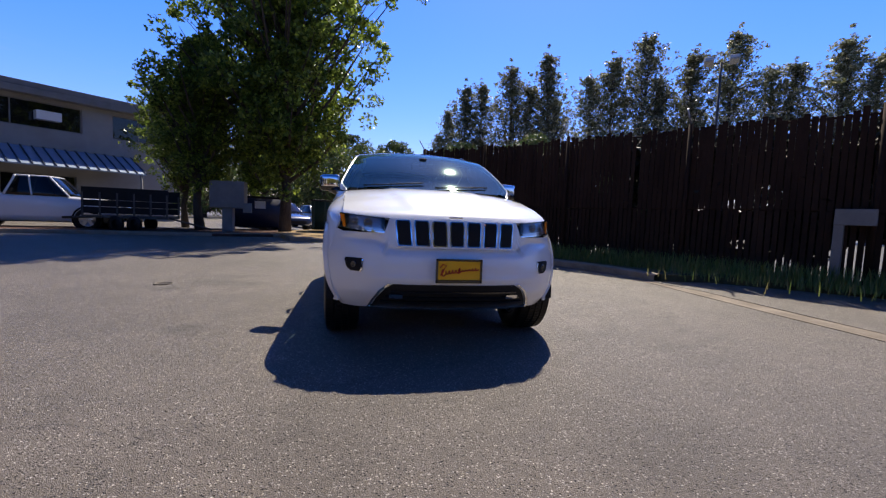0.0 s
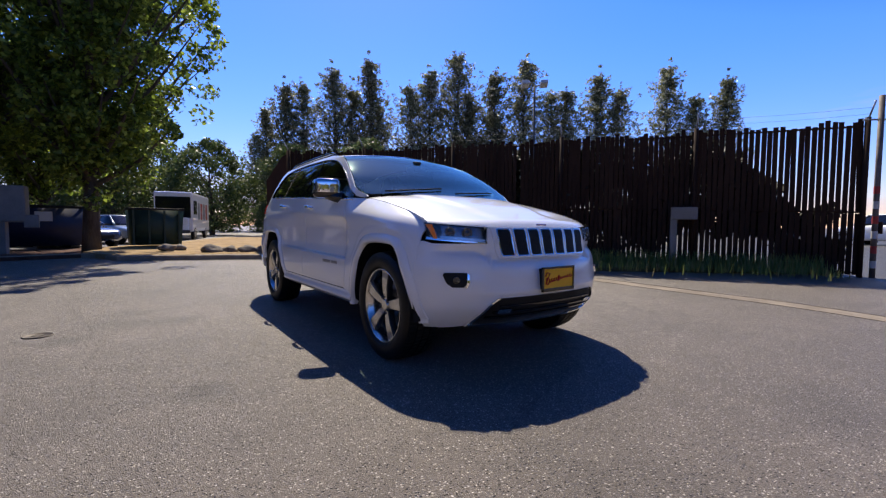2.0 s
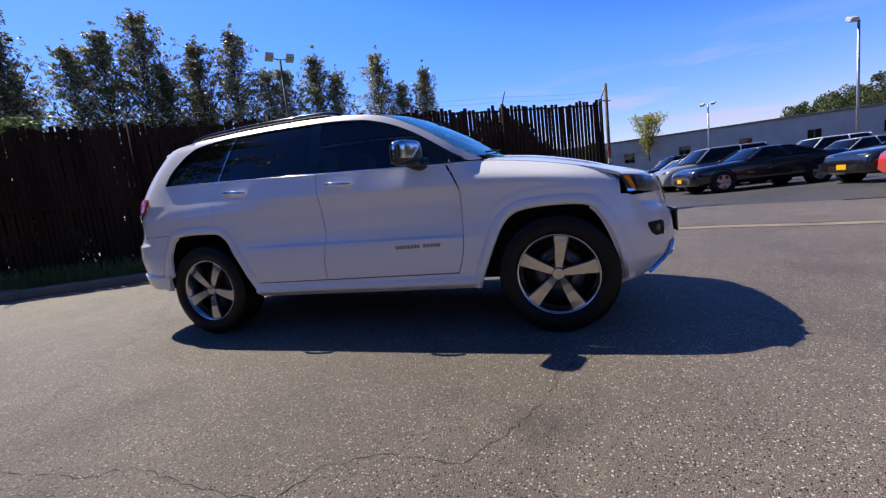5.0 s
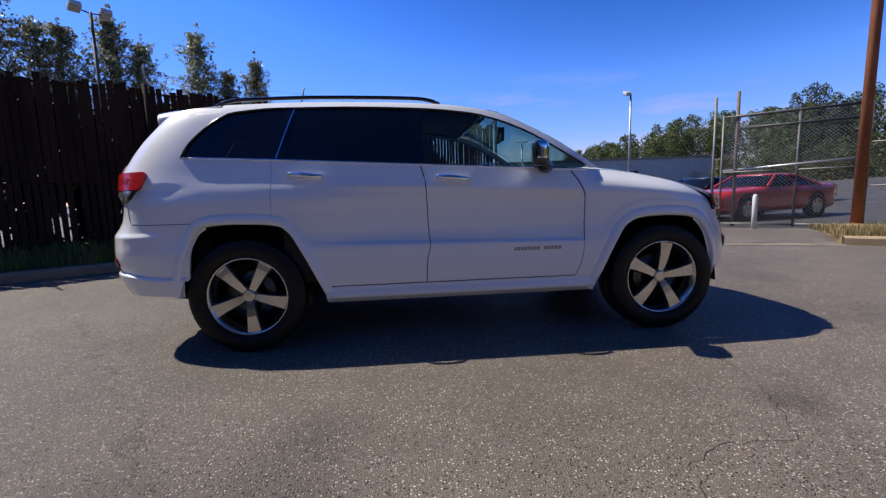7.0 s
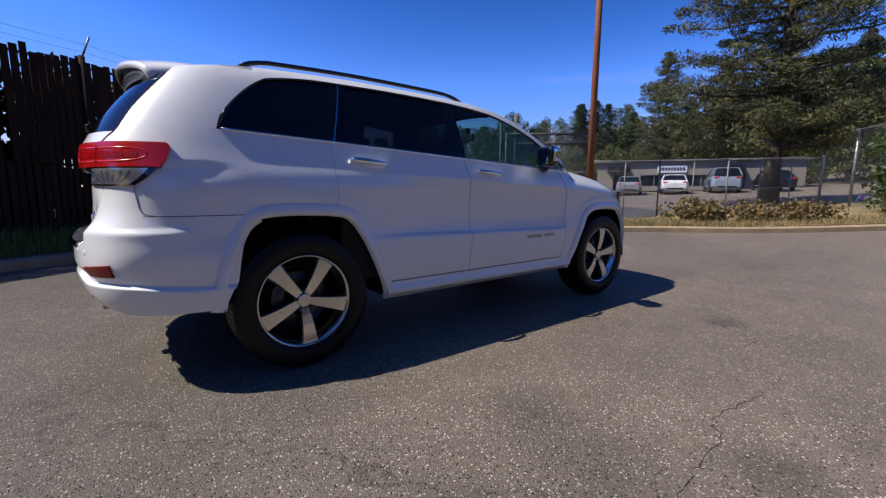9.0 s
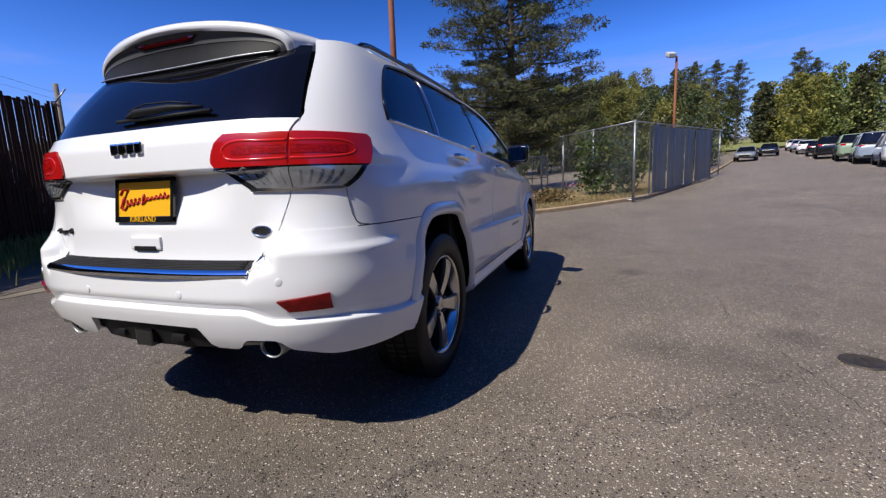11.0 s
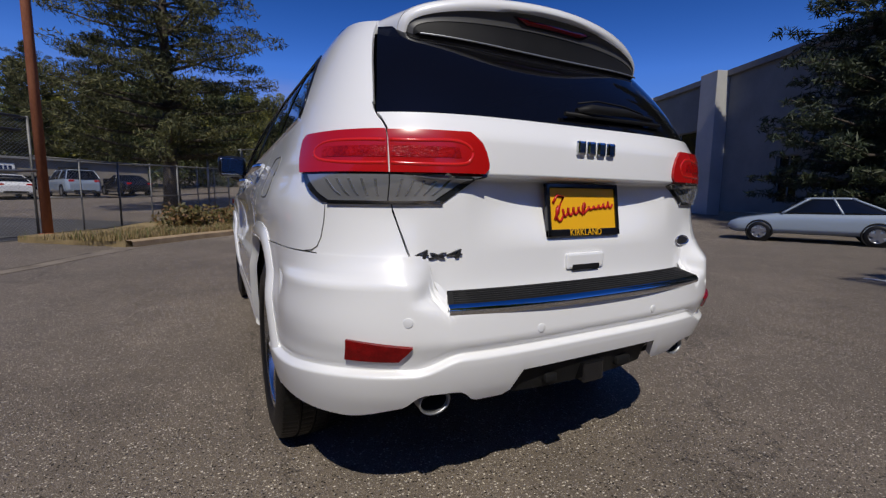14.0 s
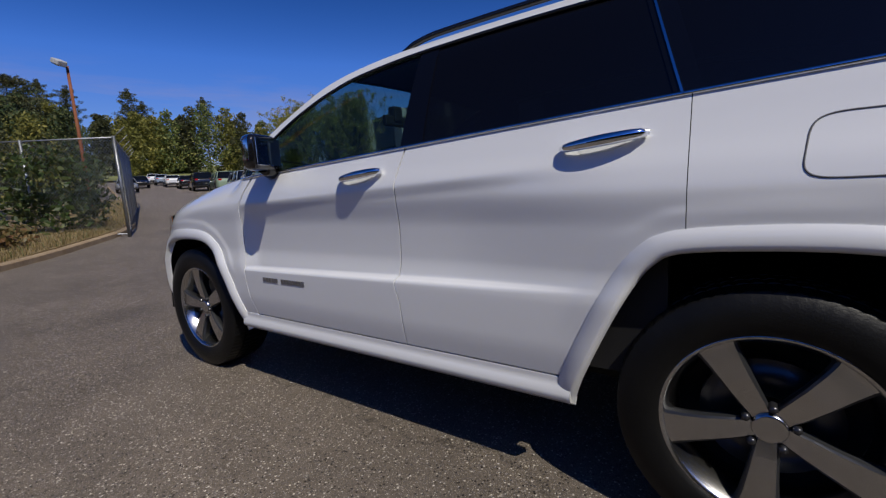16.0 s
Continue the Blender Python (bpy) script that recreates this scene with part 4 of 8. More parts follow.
# grille: seven upright slots, each a bright rim round a dark mesh
grille = front_piece("grille", [(0.748, -0.43, 0.43), (0.80, -0.447, 0.447), (0.945, -0.462, 0.462)], WHITE_PAINT, 0.010, 0.016, None, 50, 10, "white grille with seven dark slots")
for k in range(7):
    c = (k - 3) * 0.1235
    w = 0.0475
    f = front_piece("slot_rim", [(0.757, c * 0.975 - w, c * 0.975 + w), (0.768, c * 0.98 - w - 0.004, c * 0.98 + w + 0.004), (0.926, c * 1.02 - w - 0.006, c * 1.02 + w + 0.006), (0.936, c * 1.02 - w, c * 1.02 + w)], CHROME, 0.018, 0.01, grille, 8, 8)
    w -= 0.0075
    front_piece("slot_mesh", [(0.764, c * 0.975 - w, c * 0.975 + w), (0.775, c * 0.98 - w - 0.004, c * 0.98 + w + 0.004), (0.918, c * 1.02 - w - 0.005, c * 1.02 + w + 0.005), (0.929, c * 1.02 - w, c * 1.02 + w)], BLACK_PLASTIC, 0.0205, 0.008, grille, 8, 8)
    for j in range(9):
        z = 0.778 + j * 0.0165
        front_piece("mesh_bar", [(z, c - w - 0.002, c + w + 0.002), (z + 0.004, c - w - 0.002, c + w + 0.002)], BLACK_PLASTIC, 0.0215, 0.004, grille, 4, 1)

# lower grille with its bright lower edge and hooks
low = front_piece("lower_grille", [(0.336, -0.575, 0.575), (0.39, -0.55, 0.55), (0.47, -0.49, 0.49), (0.50, -0.44, 0.44)], BLACK_PLASTIC, 0.012, 0.02, None, 40, 10, "black lower grille")
for z in (0.375, 0.41, 0.445):
    front_piece("grille_bar", [(z, -0.50 + (z - 0.395), 0.50 - (z - 0.395)), (z + 0.012, -0.50 + (z - 0.395), 0.50 - (z - 0.395))], GLOSS_BLACK, 0.022, 0.012, low, 30, 2)
front_piece("skid_trim", [(0.322, -0.60, 0.60), (0.338, -0.592, 0.592)], CHROME, 0.024, 0.02, low, 40, 3, "chrome lower trim")
for s in (1, -1):
    rows = [(0.325, 0.588, 0.604), (0.39, 0.560, 0.577), (0.46, 0.512, 0.530), (0.505, 0.455, 0.474)]
    front_piece("side_trim", rows, CHROME, 0.022, 0.016, low, 3, 8, "", s)
    front_piece("tow_hook", [(0.415, 0.37, 0.46), (0.44, 0.37, 0.46)], CHROME, 0.03, 0.02, low, 6, 3, "", s)
    fog = front_piece("fog_lamp_pocket", [(0.574, 0.672, 0.728), (0.596, 0.658, 0.756), (0.650, 0.648, 0.768), (0.664, 0.652, 0.760)], BLACK_PLASTIC, 0.006, 0.012, None, 12, 6, "black fog lamp pocket", s)
    front_piece("pocket_trim", [(0.572, 0.655, 0.668), (0.60, 0.644, 0.656), (0.655, 0.640, 0.650)], CHROME, 0.010, 0.01, fog, 2, 6, "", s)
    p = nose(nose_at(0.71, 0.62), 0.62)
    bm = lathe([(0.0, 0.024), (0.006, 0.023), (0.008, 0.020), (0.004, 0.014), (0.008, 0.001)], 24)
    bmesh.ops.transform(bm, matrix=Matrix.Translation((s * p.x, p.y - 0.004, p.z)) @ Matrix.Rotation(-math.pi / 2 + s * 0.75, 4, "Z"), verts=bm.verts)
    part("fog_lamp", bm, LAMP_DARK, fog)

    # headlamp
    def head(z0, z1, off_in=0.0, u0=0.0, u1=1.0):
        def fn(u, v):
            z_in0, z_in1 = 0.842 + z0, 0.948 - z1
            z_out0, z_out1 = 0.868 + z0, 0.978 - z1
            uu = lerp(u0, u1, u)
            t0 = nose_at(0.50, 0.9)
            t1 = nose_to(-1.885, 0.95)
            z = lerp(lerp(z_in0, z_out0, uu), lerp(z_in1, z_out1, uu), v)
            return nose(lerp(t0, t1, uu), z)
        return fn
    lamp = part("headlamp", patch(head(0, 0), 34, 8, 0.004, 0.012, s), GLOSS_BLACK, suv, "clear headlamp with a dark inner reflector")
    part("headlamp_rim", patch(head(0.0, 0.094), 34, 2, 0.012, 0.012, s), CHROME, lamp)
    part("lamp_bowl", patch(head(0.022, 0.012, 0, 0.06, 0.72), 20, 5, 0.0085, 0.008, s), HEAD_INNER, lamp)
    wedge = head(0.010, 0.010)
    part("marker_lamp", patch(lambda u, v: wedge(lerp(lerp(0.80, 0.86, v), lerp(0.87, 0.985, v), u), v), 8, 5, 0.012, 0.01, s), AMBER, lamp, "amber side marker")
    part("light_strip", patch(head(0.008, 0.078, 0, 0.03, 0.76), 24, 2, 0.014, 0.008, s), CLEAR_LENS, lamp)
    for uu, r in ((0.30, 0.036), (0.58, 0.033)):
        p = head(0, 0)(uu, 0.58)
        bm = lathe([(0.0, r), (0.014, r * 0.95), (0.016, r * 0.8), (0.010, r * 0.72), (0.018, r * 0.4), (0.020, 0.001)], 24)
        bmesh.ops.transform(bm, matrix=Matrix.Translation((s * p.x, p.y - 0.002, p.z)) @ Matrix.Rotation(-math.pi / 2 + s * (0.35 + 0.5 * uu), 4, "Z"), verts=bm.verts)
        part("projector", bm, LAMP_DARK, lamp)
    part("headlamp_lens", patch(head(0, 0), 34, 8, 0.024, 0.012, s), LAMP_GLASS, lamp)

# arch flares, liners
for arch, cy in ((ARCH_F, -1.45), (ARCH_R, 1.43)):
    path = smooth_path(arch)

    def flare(u, v, path=path, cy=cy):
        i = u * (len(path) - 1)
        k = min(int(i), len(path) - 2)
        y, z = [lerp(path[k][j], path[k + 1][j], i - k) for j in (0, 1)]
        dy, dz = path[k + 1][0] - path[k][0], path[k + 1][1] - path[k][1]
        n = Vector((dz, -dy)).normalized()
        if n.dot(Vector((y - cy, z - 0.35))) < 0:
            n = -n
        w = lerp(-0.014, 0.048, v)
        yy, zz = y + n.x * w, z + n.y * w
        x = side_x(min(max(yy, -1.9), 1.9), max(0.36, zz))
        return Vector((x + 0.016 * (1 - v ** 3) - 0.03 * (v < 0.05), yy, zz))
    both("arch_flare", flare, 72, 7, WHITE_PAINT, "white wheel arch moulding", 0.004, 0.02)
    for s in (1, -1):
        bm = bmesh.new()
        rows = []
        for i in range(0, len(path), 2):
            y, z = path[i]
            y, z = cy + (y - cy) * 1.02, z + 0.012
            rows.append([bm.verts.new((s * x, y, z)) for x in (0.90, 0.74, 0.52)])
        for a, b in zip(rows, rows[1:]):
            for k in range(2):
                f = bm.faces.new((a[k], a[k + 1], b[k + 1], b[k]))
                f.smooth = True
        bm.faces.new([r[2] for r in rows])
        part("wheel_liner", bm, BLACK_PLASTIC, suv)

# inner tub, floor and underside
part("underbody", boxes(((-0.64, -2.02, 0.33), (0.64, 2.0, 0.60)), ((-0.82, -0.88, 0.30), (0.82, 0.88, 0.46)), bevel=0.02), BLACK_PLASTIC, suv)
part("inner_shell", boxes(((-0.62, -2.02, 0.55), (0.62, -1.02, 0.93)), ((-0.86, -0.86, 0.46), (-0.80, 1.2, 1.12)), ((0.80, -0.86, 0.46), (0.86, 1.2, 1.12)), ((-0.70, 1.75, 0.6), (0.70, 2.28, 1.0)),
     ((-0.80, -1.0, 0.9), (0.80, -0.94, 1.14))), CABIN, suv)

# cabin
part("dashboard", boxes(((-0.76, -1.0, 0.86), (0.76, -0.55, 1.10)), ((-0.70, -0.95, 1.06), (0.70, -0.62, 1.14)), bevel=0.04), CABIN, suv)
for s in (1, -1):
    bm = boxes(((s * 0.38 - 0.25, -0.25, 0.66), (s * 0.38 + 0.25, 0.30, 0.80)), bevel=0.05)
    add_box(bm, (s * 0.38 - 0.24, 0.20, 0.74), (s * 0.38 + 0.24, 0.34, 1.28), 0.05, Matrix.Translation((0, 0.25, 0.75)) @ Matrix.Rotation(-0.2, 4, "X") @ Matrix.Translation((0, -0.25, -0.75)))
    add_box(bm, (s * 0.38 - 0.12, 0.40, 1.30), (s * 0.38 + 0.12, 0.50, 1.47), 0.04)
    part("front_seat", bm, CABIN, suv)
bm = boxes(((-0.66, 0.75, 0.66), (0.66, 1.25, 0.84)), ((-0.66, 1.18, 0.74), (0.66, 1.34, 1.24)), bevel=0.05)
for x in (-0.42, 0, 0.42):
    add_box(bm, (x - 0.12, 1.28, 1.22), (x + 0.12, 1.36, 1.38), 0.035)
part("rear_seat", bm, CABIN, suv)
bm = bmesh.new()
ring = [(0.38 + 0.18 * math.cos(a), -0.42 + 0.06 * math.sin(a), 1.07 + 0.17 * math.sin(a)) for a in np.linspace(0, 2 * math.pi, 25)]
add_tube(bm, ring, 0.016, 8, False)
add_box(bm, (0.32, -0.46, 1.03), (0.44, -0.40, 1.11), 0.02)
part("steering_wheel", bm, CABIN, suv)
part("rear_view_mirror", boxes(((-0.12, -0.50, 1.47), (0.12, -0.47, 1.54)), ((-0.04, -0.52, 1.50), (0.04, -0.46, 1.60)), bevel=0.015), CABIN, suv)

# door mirrors
for s in (1, -1):
    def shell(u, v, s=s):
        # rounded housing
        a = lerp(-math.pi, math.pi, u)
        b = lerp(-math.pi / 2, math.pi / 2, v)
        cx, cy, cz = 0.962, -0.545, 1.280
        f = lambda t, e: math.copysign(abs(t) ** e, t)
        return Vector((cx + 0.105 * f(math.cos(b), 0.32) * f(math.cos(a), 0.42), cy + 0.056 * f(math.cos(b), 0.45) * f(math.sin(a), 0.6) + 0.036 * f(math.cos(b), 0.32) * f(math.cos(a), 0.42), cz + 0.084 * f(math.sin(b), 0.5)))
    bm = bmesh.new()
    rows = [[bm.verts.new((shell(i / 28, j / 16).x * s, *shell(i / 28, j / 16)[1:])) for i in range(28)] for j in range(17)]
    for j in range(16):
        for i in range(28):
            f = bm.faces.new((rows[j][i], rows[j][(i + 1) % 28], rows[j + 1][(i + 1) % 28], rows[j + 1][i]))
            f.smooth = True
    for f in bm.faces:
        c = f.calc_center_median()
        f.material_index = 1 if c.z < 1.236 or c.y > -0.545 + 0.34 * (abs(c.x) - 0.962) + 0.012 else 0
    bmesh.ops.recalc_face_normals(bm, faces=bm.faces)
    mirror = part("door_mirror", bm, [CHROME, GLOSS_BLACK], suv, "chrome capped door mirror")
    part("mirror_foot", tube([(s * 0.84, -0.62, 1.195), (s * 0.90, -0.58, 1.205), (s * 0.96, -0.545, 1.225)], [0.055, 0.045, 0.04], 10), GLOSS_BLACK, mirror)
    mg = part("mirror_glass", boxes(((-0.084, -0.003, -0.063), (0.084, 0.003, 0.063)), bevel=0.002), mat("mirror_glass", (0.75, 0.78, 0.8), 0.02, 1.0), mirror)
    mg.matrix_local = pose(s * 0.962, -0.485, 1.280, 0, 0, s * 18.5)
    # door handles
    for y0, y1, z0, z1 in ((-0.065, 0.165, 1.125, 1.15), (0.905, 1.145, 1.165, 1.19)):
        bm = bmesh.new()
        pts, rad = [], []
        for t in np.linspace(0, 1, 14):
            y = lerp(y0, y1, t)
            z = lerp(z0, z1, t)
            pts.append((s * (side_x(y, z) + 0.012 + 0.030 * math.sin(math.pi * t) ** 0.5), y, z))
            rad.append(0.011 + 0.007 * math.sin(math.pi * t) ** 0.5)
        add_tube(bm, pts, rad, 10)
        hd = part("door_handle", bm, CHROME, suv, "chrome door handle")
        part("handle_cup", patch(lambda u, v: on_side(lerp(y0 + 0.045, y1 - 0.045, u), lerp(z0, z1, u) + 0.027 * math.sqrt(max(0, 1 - (2 * u - 1) ** 2)) * (2 * v - 1) - 0.008), 14, 5, 0.0015, 0.004, s), SENSOR, hd)
    # roof rails
    bm = bmesh.new()
    pts, rad = [], []
    for t in np.linspace(0, 1, 30):
        y = lerp(0.10, 1.66, t)
        h = 0.034 * min(1, math.sin(math.pi * t) * 3.5) ** 0.5
        pts.append((s * (side_x(y, ROOF_EDGE(y)) - 0.03), y, ROOF_EDGE(y) + 0.004 + h))
        rad.append(0.014)
    add_tube(bm, pts, rad, 8)
    part("roof_rail", bm, GLOSS_BLACK, suv, "black roof rail")
    # side badge: plain bars
    for k, (w0, w1) in enumerate([(0, 0.13), (0.155, 0.34)]):
        def bars(u, v, w0=w0, w1=w1):
            y = -0.70 + lerp(w0, w1, u) if s > 0 else -0.36 - 0.34 + lerp(w0, w1, u)
            return on_side(y, lerp(0.628, 0.652, v))
        n = 5 if k == 0 else 8
        for i in range(n):
            part("badge_bar", patch(lambda u, v, i=i, n=n: bars((i + 0.08 + 0.8 * u) / n, v), 2, 2, 0.003, 0.004, s), SIDE_BADGE, suv)

# fuel flap on the driver's side
def flap_edge(a, r=1.0):
    f = lambda t, e: math.copysign(abs(t) ** e, t)
    return on_side(1.60 + 0.115 * r * f(math.cos(a), 0.45) + 0.012 * f(math.sin(a), 0.5), 1.118 + 0.075 * r * f(math.sin(a), 0.45))


part("fuel_flap", tube([flap_edge(a) + Vector((0.0006, 0, 0)) for a in np.linspace(0, 2 * math.pi, 61)], 0.0022, 5), mat("flap_gap", (0.12, 0.12, 0.125), 0.6), suv)


# ---- wheels ----
def build_wheel(m, s):
    """A wheel whose outer face looks along +x times s."""
    barrel = [(-0.11, 0.235), (-0.115, 0.262), (-0.10, 0.258), (-0.05, 0.235), (0.06, 0.232), (0.10, 0.252), (0.112, 0.264), (0.118, 0.266), (0.120, 0.258), (0.108, 0.250), (0.06, 0.222), (-0.05, 0.222)]
    wheel = part("wheel", lathe([(s * a, r) for a, r in barrel], 64), POLISHED, suv, "polished and grey five spoke alloy wheel")
    wheel.matrix_local = m
    prof = [(-0.105, 0.255), (-0.128, 0.275), (-0.135, 0.32), (-0.128, 0.355), (-0.108, 0.376), (-0.08, 0.384), (0.08, 0.384), (0.108, 0.376), (0.128, 0.355), (0.136, 0.32), (0.13, 0.278), (0.118, 0.262), (0.108, 0.255)]
    # the tread: four ribs of blocks parted by grooves, in one skin with the walls
    tread = [(-0.118, 0.377, 0), (-0.114, 0.381, 1), (-0.060, 0.388, 1), (-0.057, 0.380, 0), (-0.051, 0.380, 0), (-0.048, 0.389, 2), (-0.006, 0.389, 2), (-0.004, 0.380, 0),
             (0.004, 0.380, 0), (0.006, 0.389, 3), (0.048, 0.389, 3), (0.051, 0.380, 0), (0.057, 0.380, 0), (0.060, 0.388, 4), (0.114, 0.381, 4), (0.118, 0.377, 0)]
    full = [(x, r, 0) for x, r in prof[:4]] + tread + [(x, r, 0) for x, r in prof[9:]]
    tyre, n_ang = bmesh.new(), 210
    rings = []
    for x, r, rib in full:
        rings.append([])
        for k in range(n_ang):
            cut = (0.002 if rib in (1, 4) else 0.004) if rib and (k + rib) % 3 == 0 else 0
            a = 2 * math.pi * k / n_ang + (0.008 * (1 if x > 0 else -1) if rib else 0)
            rings[-1].append(tyre.verts.new((x, (r - cut) * math.cos(a), (r - cut) * math.sin(a))))
    for p, q in zip(rings, rings[1:]):
        for k in range(n_ang):
            f = tyre.faces.new((p[k], p[(k + 1) % n_ang], q[(k + 1) % n_ang], q[k]))
            f.smooth = abs(p[k].co.x) > 0.115
    bmesh.ops.recalc_face_normals(tyre, faces=tyre.faces)
    part("tyre", tyre, RUBBER, wheel, "black rubber tyre")
    first = None
    for k in range(5):
        a = 2 * math.pi * k / 5
        if first is None:
            bm = bmesh.new()
            # (radius, half width, face depth)
            st = [(0.036, 0.026, 0.088), (0.085, 0.033, 0.098), (0.14, 0.039, 0.106), (0.20, 0.047, 0.108), (0.238, 0.055, 0.106), (0.257, 0.064, 0.108)]
            secs = []
            for r, w, x in st:
                secs.append([bm.verts.new((s * xx, yy, r)) for xx, yy in ((x - 0.05, -w * 0.75), (x - 0.016, -w), (x - 0.004, -w * 0.93), (x, -w * 0.78), (x, w * 0.78), (x - 0.004, w * 0.93), (x - 0.016, w), (x - 0.05, w * 0.75))])
            for p, q in zip(secs, secs[1:]):
                for i in range(8):
                    f = bm.faces.new((p[i], p[(i + 1) % 8], q[(i + 1) % 8], q[i]))
                    f.material_index = 0 if i == 3 else 1
            bmesh.ops.recalc_face_normals(bm, faces=bm.faces)
            first = part("spoke", bm, [POLISHED, GREY_ALLOY], wheel)
        else:
            share("spoke", first, wheel, Matrix.Rotation(a, 4, "X"))
    part("hub_cap", lathe([(s * 0.05, 0.044), (s * 0.090, 0.042), (s * 0.096, 0.039), (s * 0.098, 0.034), (s * 0.097, 0.030), (s * 0.0985, 0.02), (s * 0.099, 0.0008)], 32), POLISHED, wheel)
    nut = None
    for k in range(5):
        a = 2 * math.pi * (k + 0.5) / 5
        mm = Matrix.Translation((0, 0.058 * math.sin(a), 0.058 * math.cos(a)))
        if nut is None:
            nut = part("wheel_nut", lathe([(s * 0.07, 0.0125), (s * 0.098, 0.0115), (s * 0.104, 0.009), (s * 0.105, 0.0006)], 6), BADGE, wheel)
            nut.matrix_local = mm
        else:
            share("wheel_nut", nut, wheel, mm)
    part("brake_disc", lathe([(s * 0.0, 0.05), (s * 0.02, 0.06), (s * 0.02, 0.165), (s * -0.005, 0.165), (s * -0.005, 0.05)], 40), BADGE, wheel)
    part("wheel_back", lathe([(s * -0.03, 0.222), (s * -0.04, 0.001)], 40), BLACK_PLASTIC, wheel)
    return wheel


for s in (1, -1):
    for y in (-1.465, 1.45):
        build_wheel(Matrix.Translation((s * 0.790, y, 0.387)) @ Matrix.Rotation(0.35 + y, 4, "X"), s)


# ---- plates, badges, lettering ----
def lettering(text, size, material, parent, m, depth=0.002, shear=0.0, name="lettering"):
    cu = bpy.data.curves.new("lettering", "FONT")
    cu.body, cu.size, cu.extrude, cu.shear = text, size, depth, shear
    cu.align_x, cu.align_y = "CENTER", "CENTER"
    tmp = new("lettering_source", cu)
    me = bpy.data.meshes.new_from_object(tmp.evaluated_get(bpy.context.evaluated_depsgraph_get()))
    bpy.data.objects.remove(tmp)
    me.materials.clear()
    me.materials.append(material)
    ob = new(name, me)
    ob.parent = parent
    ob.matrix_local = m
    return ob


def dealer_plate(m):
    """A yellow dealer plate in a black frame, facing -y in its own axes."""
    frame_bm = boxes(((-0.163, -0.004, -0.083), (0.163, 0.010, -0.060)), ((-0.163, -0.004, 0.068), (0.163, 0.010, 0.083)), ((-0.163, -0.004, -0.083), (-0.148, 0.010, 0.083)), ((0.148, -0.004, -0.083), (0.163, 0.010, 0.083)), bevel=0.003)
    fr = part("plate_frame", frame_bm, GLOSS_BLACK, suv, "black plate frame")
    fr.matrix_local = m
    part("plate", boxes(((-0.152, 0.002, -0.074), (0.152, 0.006, 0.074)), bevel=0.001), PLATE_YELLOW, fr, "yellow dealer plate with a red script")
    # the red script as a plain stroke with tall and short waves
    pts = []
    for i in range(121):
        t = i / 120
        x = lerp(-0.125, 0.132, t)
        h = 0.030 if t < 0.10 or 0.44 < t < 0.52 else 0.013
        z = lerp(-0.012, 0.018, t) + h * math.sin(t * 2 * math.pi * 11) * (0.7 + 0.3 * math.sin(7 * t))
        pts.append((x + 0.35 * h * math.sin(t * 2 * math.pi * 11 + 1.2), -0.0005, z))
    bm = bmesh.new()
    add_tube(bm, pts, 0.0042, 5)
    part("script", bm, PLATE_RED, fr)
    part("script_stroke", tube([(-0.135, -0.0005, 0.022), (-0.118, -0.0005, 0.045), (-0.09, -0.0005, 0.040), (-0.112, -0.0005, 0.006), (-0.13, -0.0005, -0.03)], 0.0048, 5), PLATE_RED, fr)
    return fr


dealer_plate(pose(0, NOSE(0.61) - 0.045, 0.605))
part("plate_bracket", boxes(((-0.14, NOSE(0.61) - 0.038, 0.535), (0.14, NOSE(0.61) + 0.02, 0.675)), bevel=0.004), BLACK_PLASTIC, suv)
rear_plate = dealer_plate(pose(0, 2.356, 1.010, -8, 0, 180) @ Matrix.Diagonal((1, 1, 1.05, 1)))
lettering("KIRKLAND", 0.030, PLATE_YELLOW, rear_plate, pose(0, -0.0045, -0.072, 90, 0, 0), 0.0005)
BADGE_TURN = math.degrees(math.atan2(tail(tail_at(0.46, 0.885), 0.885).y - tail(tail_at(0.57, 0.885), 0.885).y, 0.11))
lettering("4x4", 0.078, BADGE, suv, pose(0.548, tail(tail_at(0.548, 0.885), 0.885).y + 0.006, 0.886, 90, 0, 180 - BADGE_TURN) @ Matrix.Diagonal((1.3, 0.46, 1, 1)), 0.004, 0.12)
# maker's emblem as four plain chrome blocks
for x, w, h, dz in [(0.066, 0.036, 0.046, 0), (0.022, 0.036, 0.046, 0), (-0.022, 0.036, 0.046, 0), (-0.066, 0.036, 0.046, 0)]:
    part("emblem", boxes(((x - w / 2, 2.385, 1.205 + dz - h / 2), (x + w / 2, 2.402, 1.205 + dz + h / 2)), bevel=0.008), CHROME, suv, "plain chrome emblem shape")


def oval(r, a):
    x, z = -0.560 + 0.040 * r * math.cos(a), 0.886 + 0.0175 * r * math.sin(a)
    return tail(tail_at(x, z), z)


badge = part("trim_badge", patch(lambda u, v: oval(0.02 + 0.98 * v, 2 * math.pi * u), 28, 3, 0.004, 0.004), BADGE, suv, "dark oval badge with a chrome rim")
part("badge_rim", tube([oval(1.0, 2 * math.pi * k / 28) + Vector((-0.001, 0.005, 0)) for k in range(29)], 0.0035, 6), CHROME, badge)
gh = tail(tail_at(0.0, 0.83), 0.84).y
part("tailgate_handle", boxes(((-0.085, gh - 0.01, 0.815), (0.085, gh + 0.010, 0.868)), bevel=0.008), WHITE_PAINT, suv, "white tailgate handle housing")
part("handle_slot", boxes(((-0.062, gh + 0.004, 0.812), (0.062, gh + 0.012, 0.831)), bevel=0.004), BLACK_PLASTIC, suv)
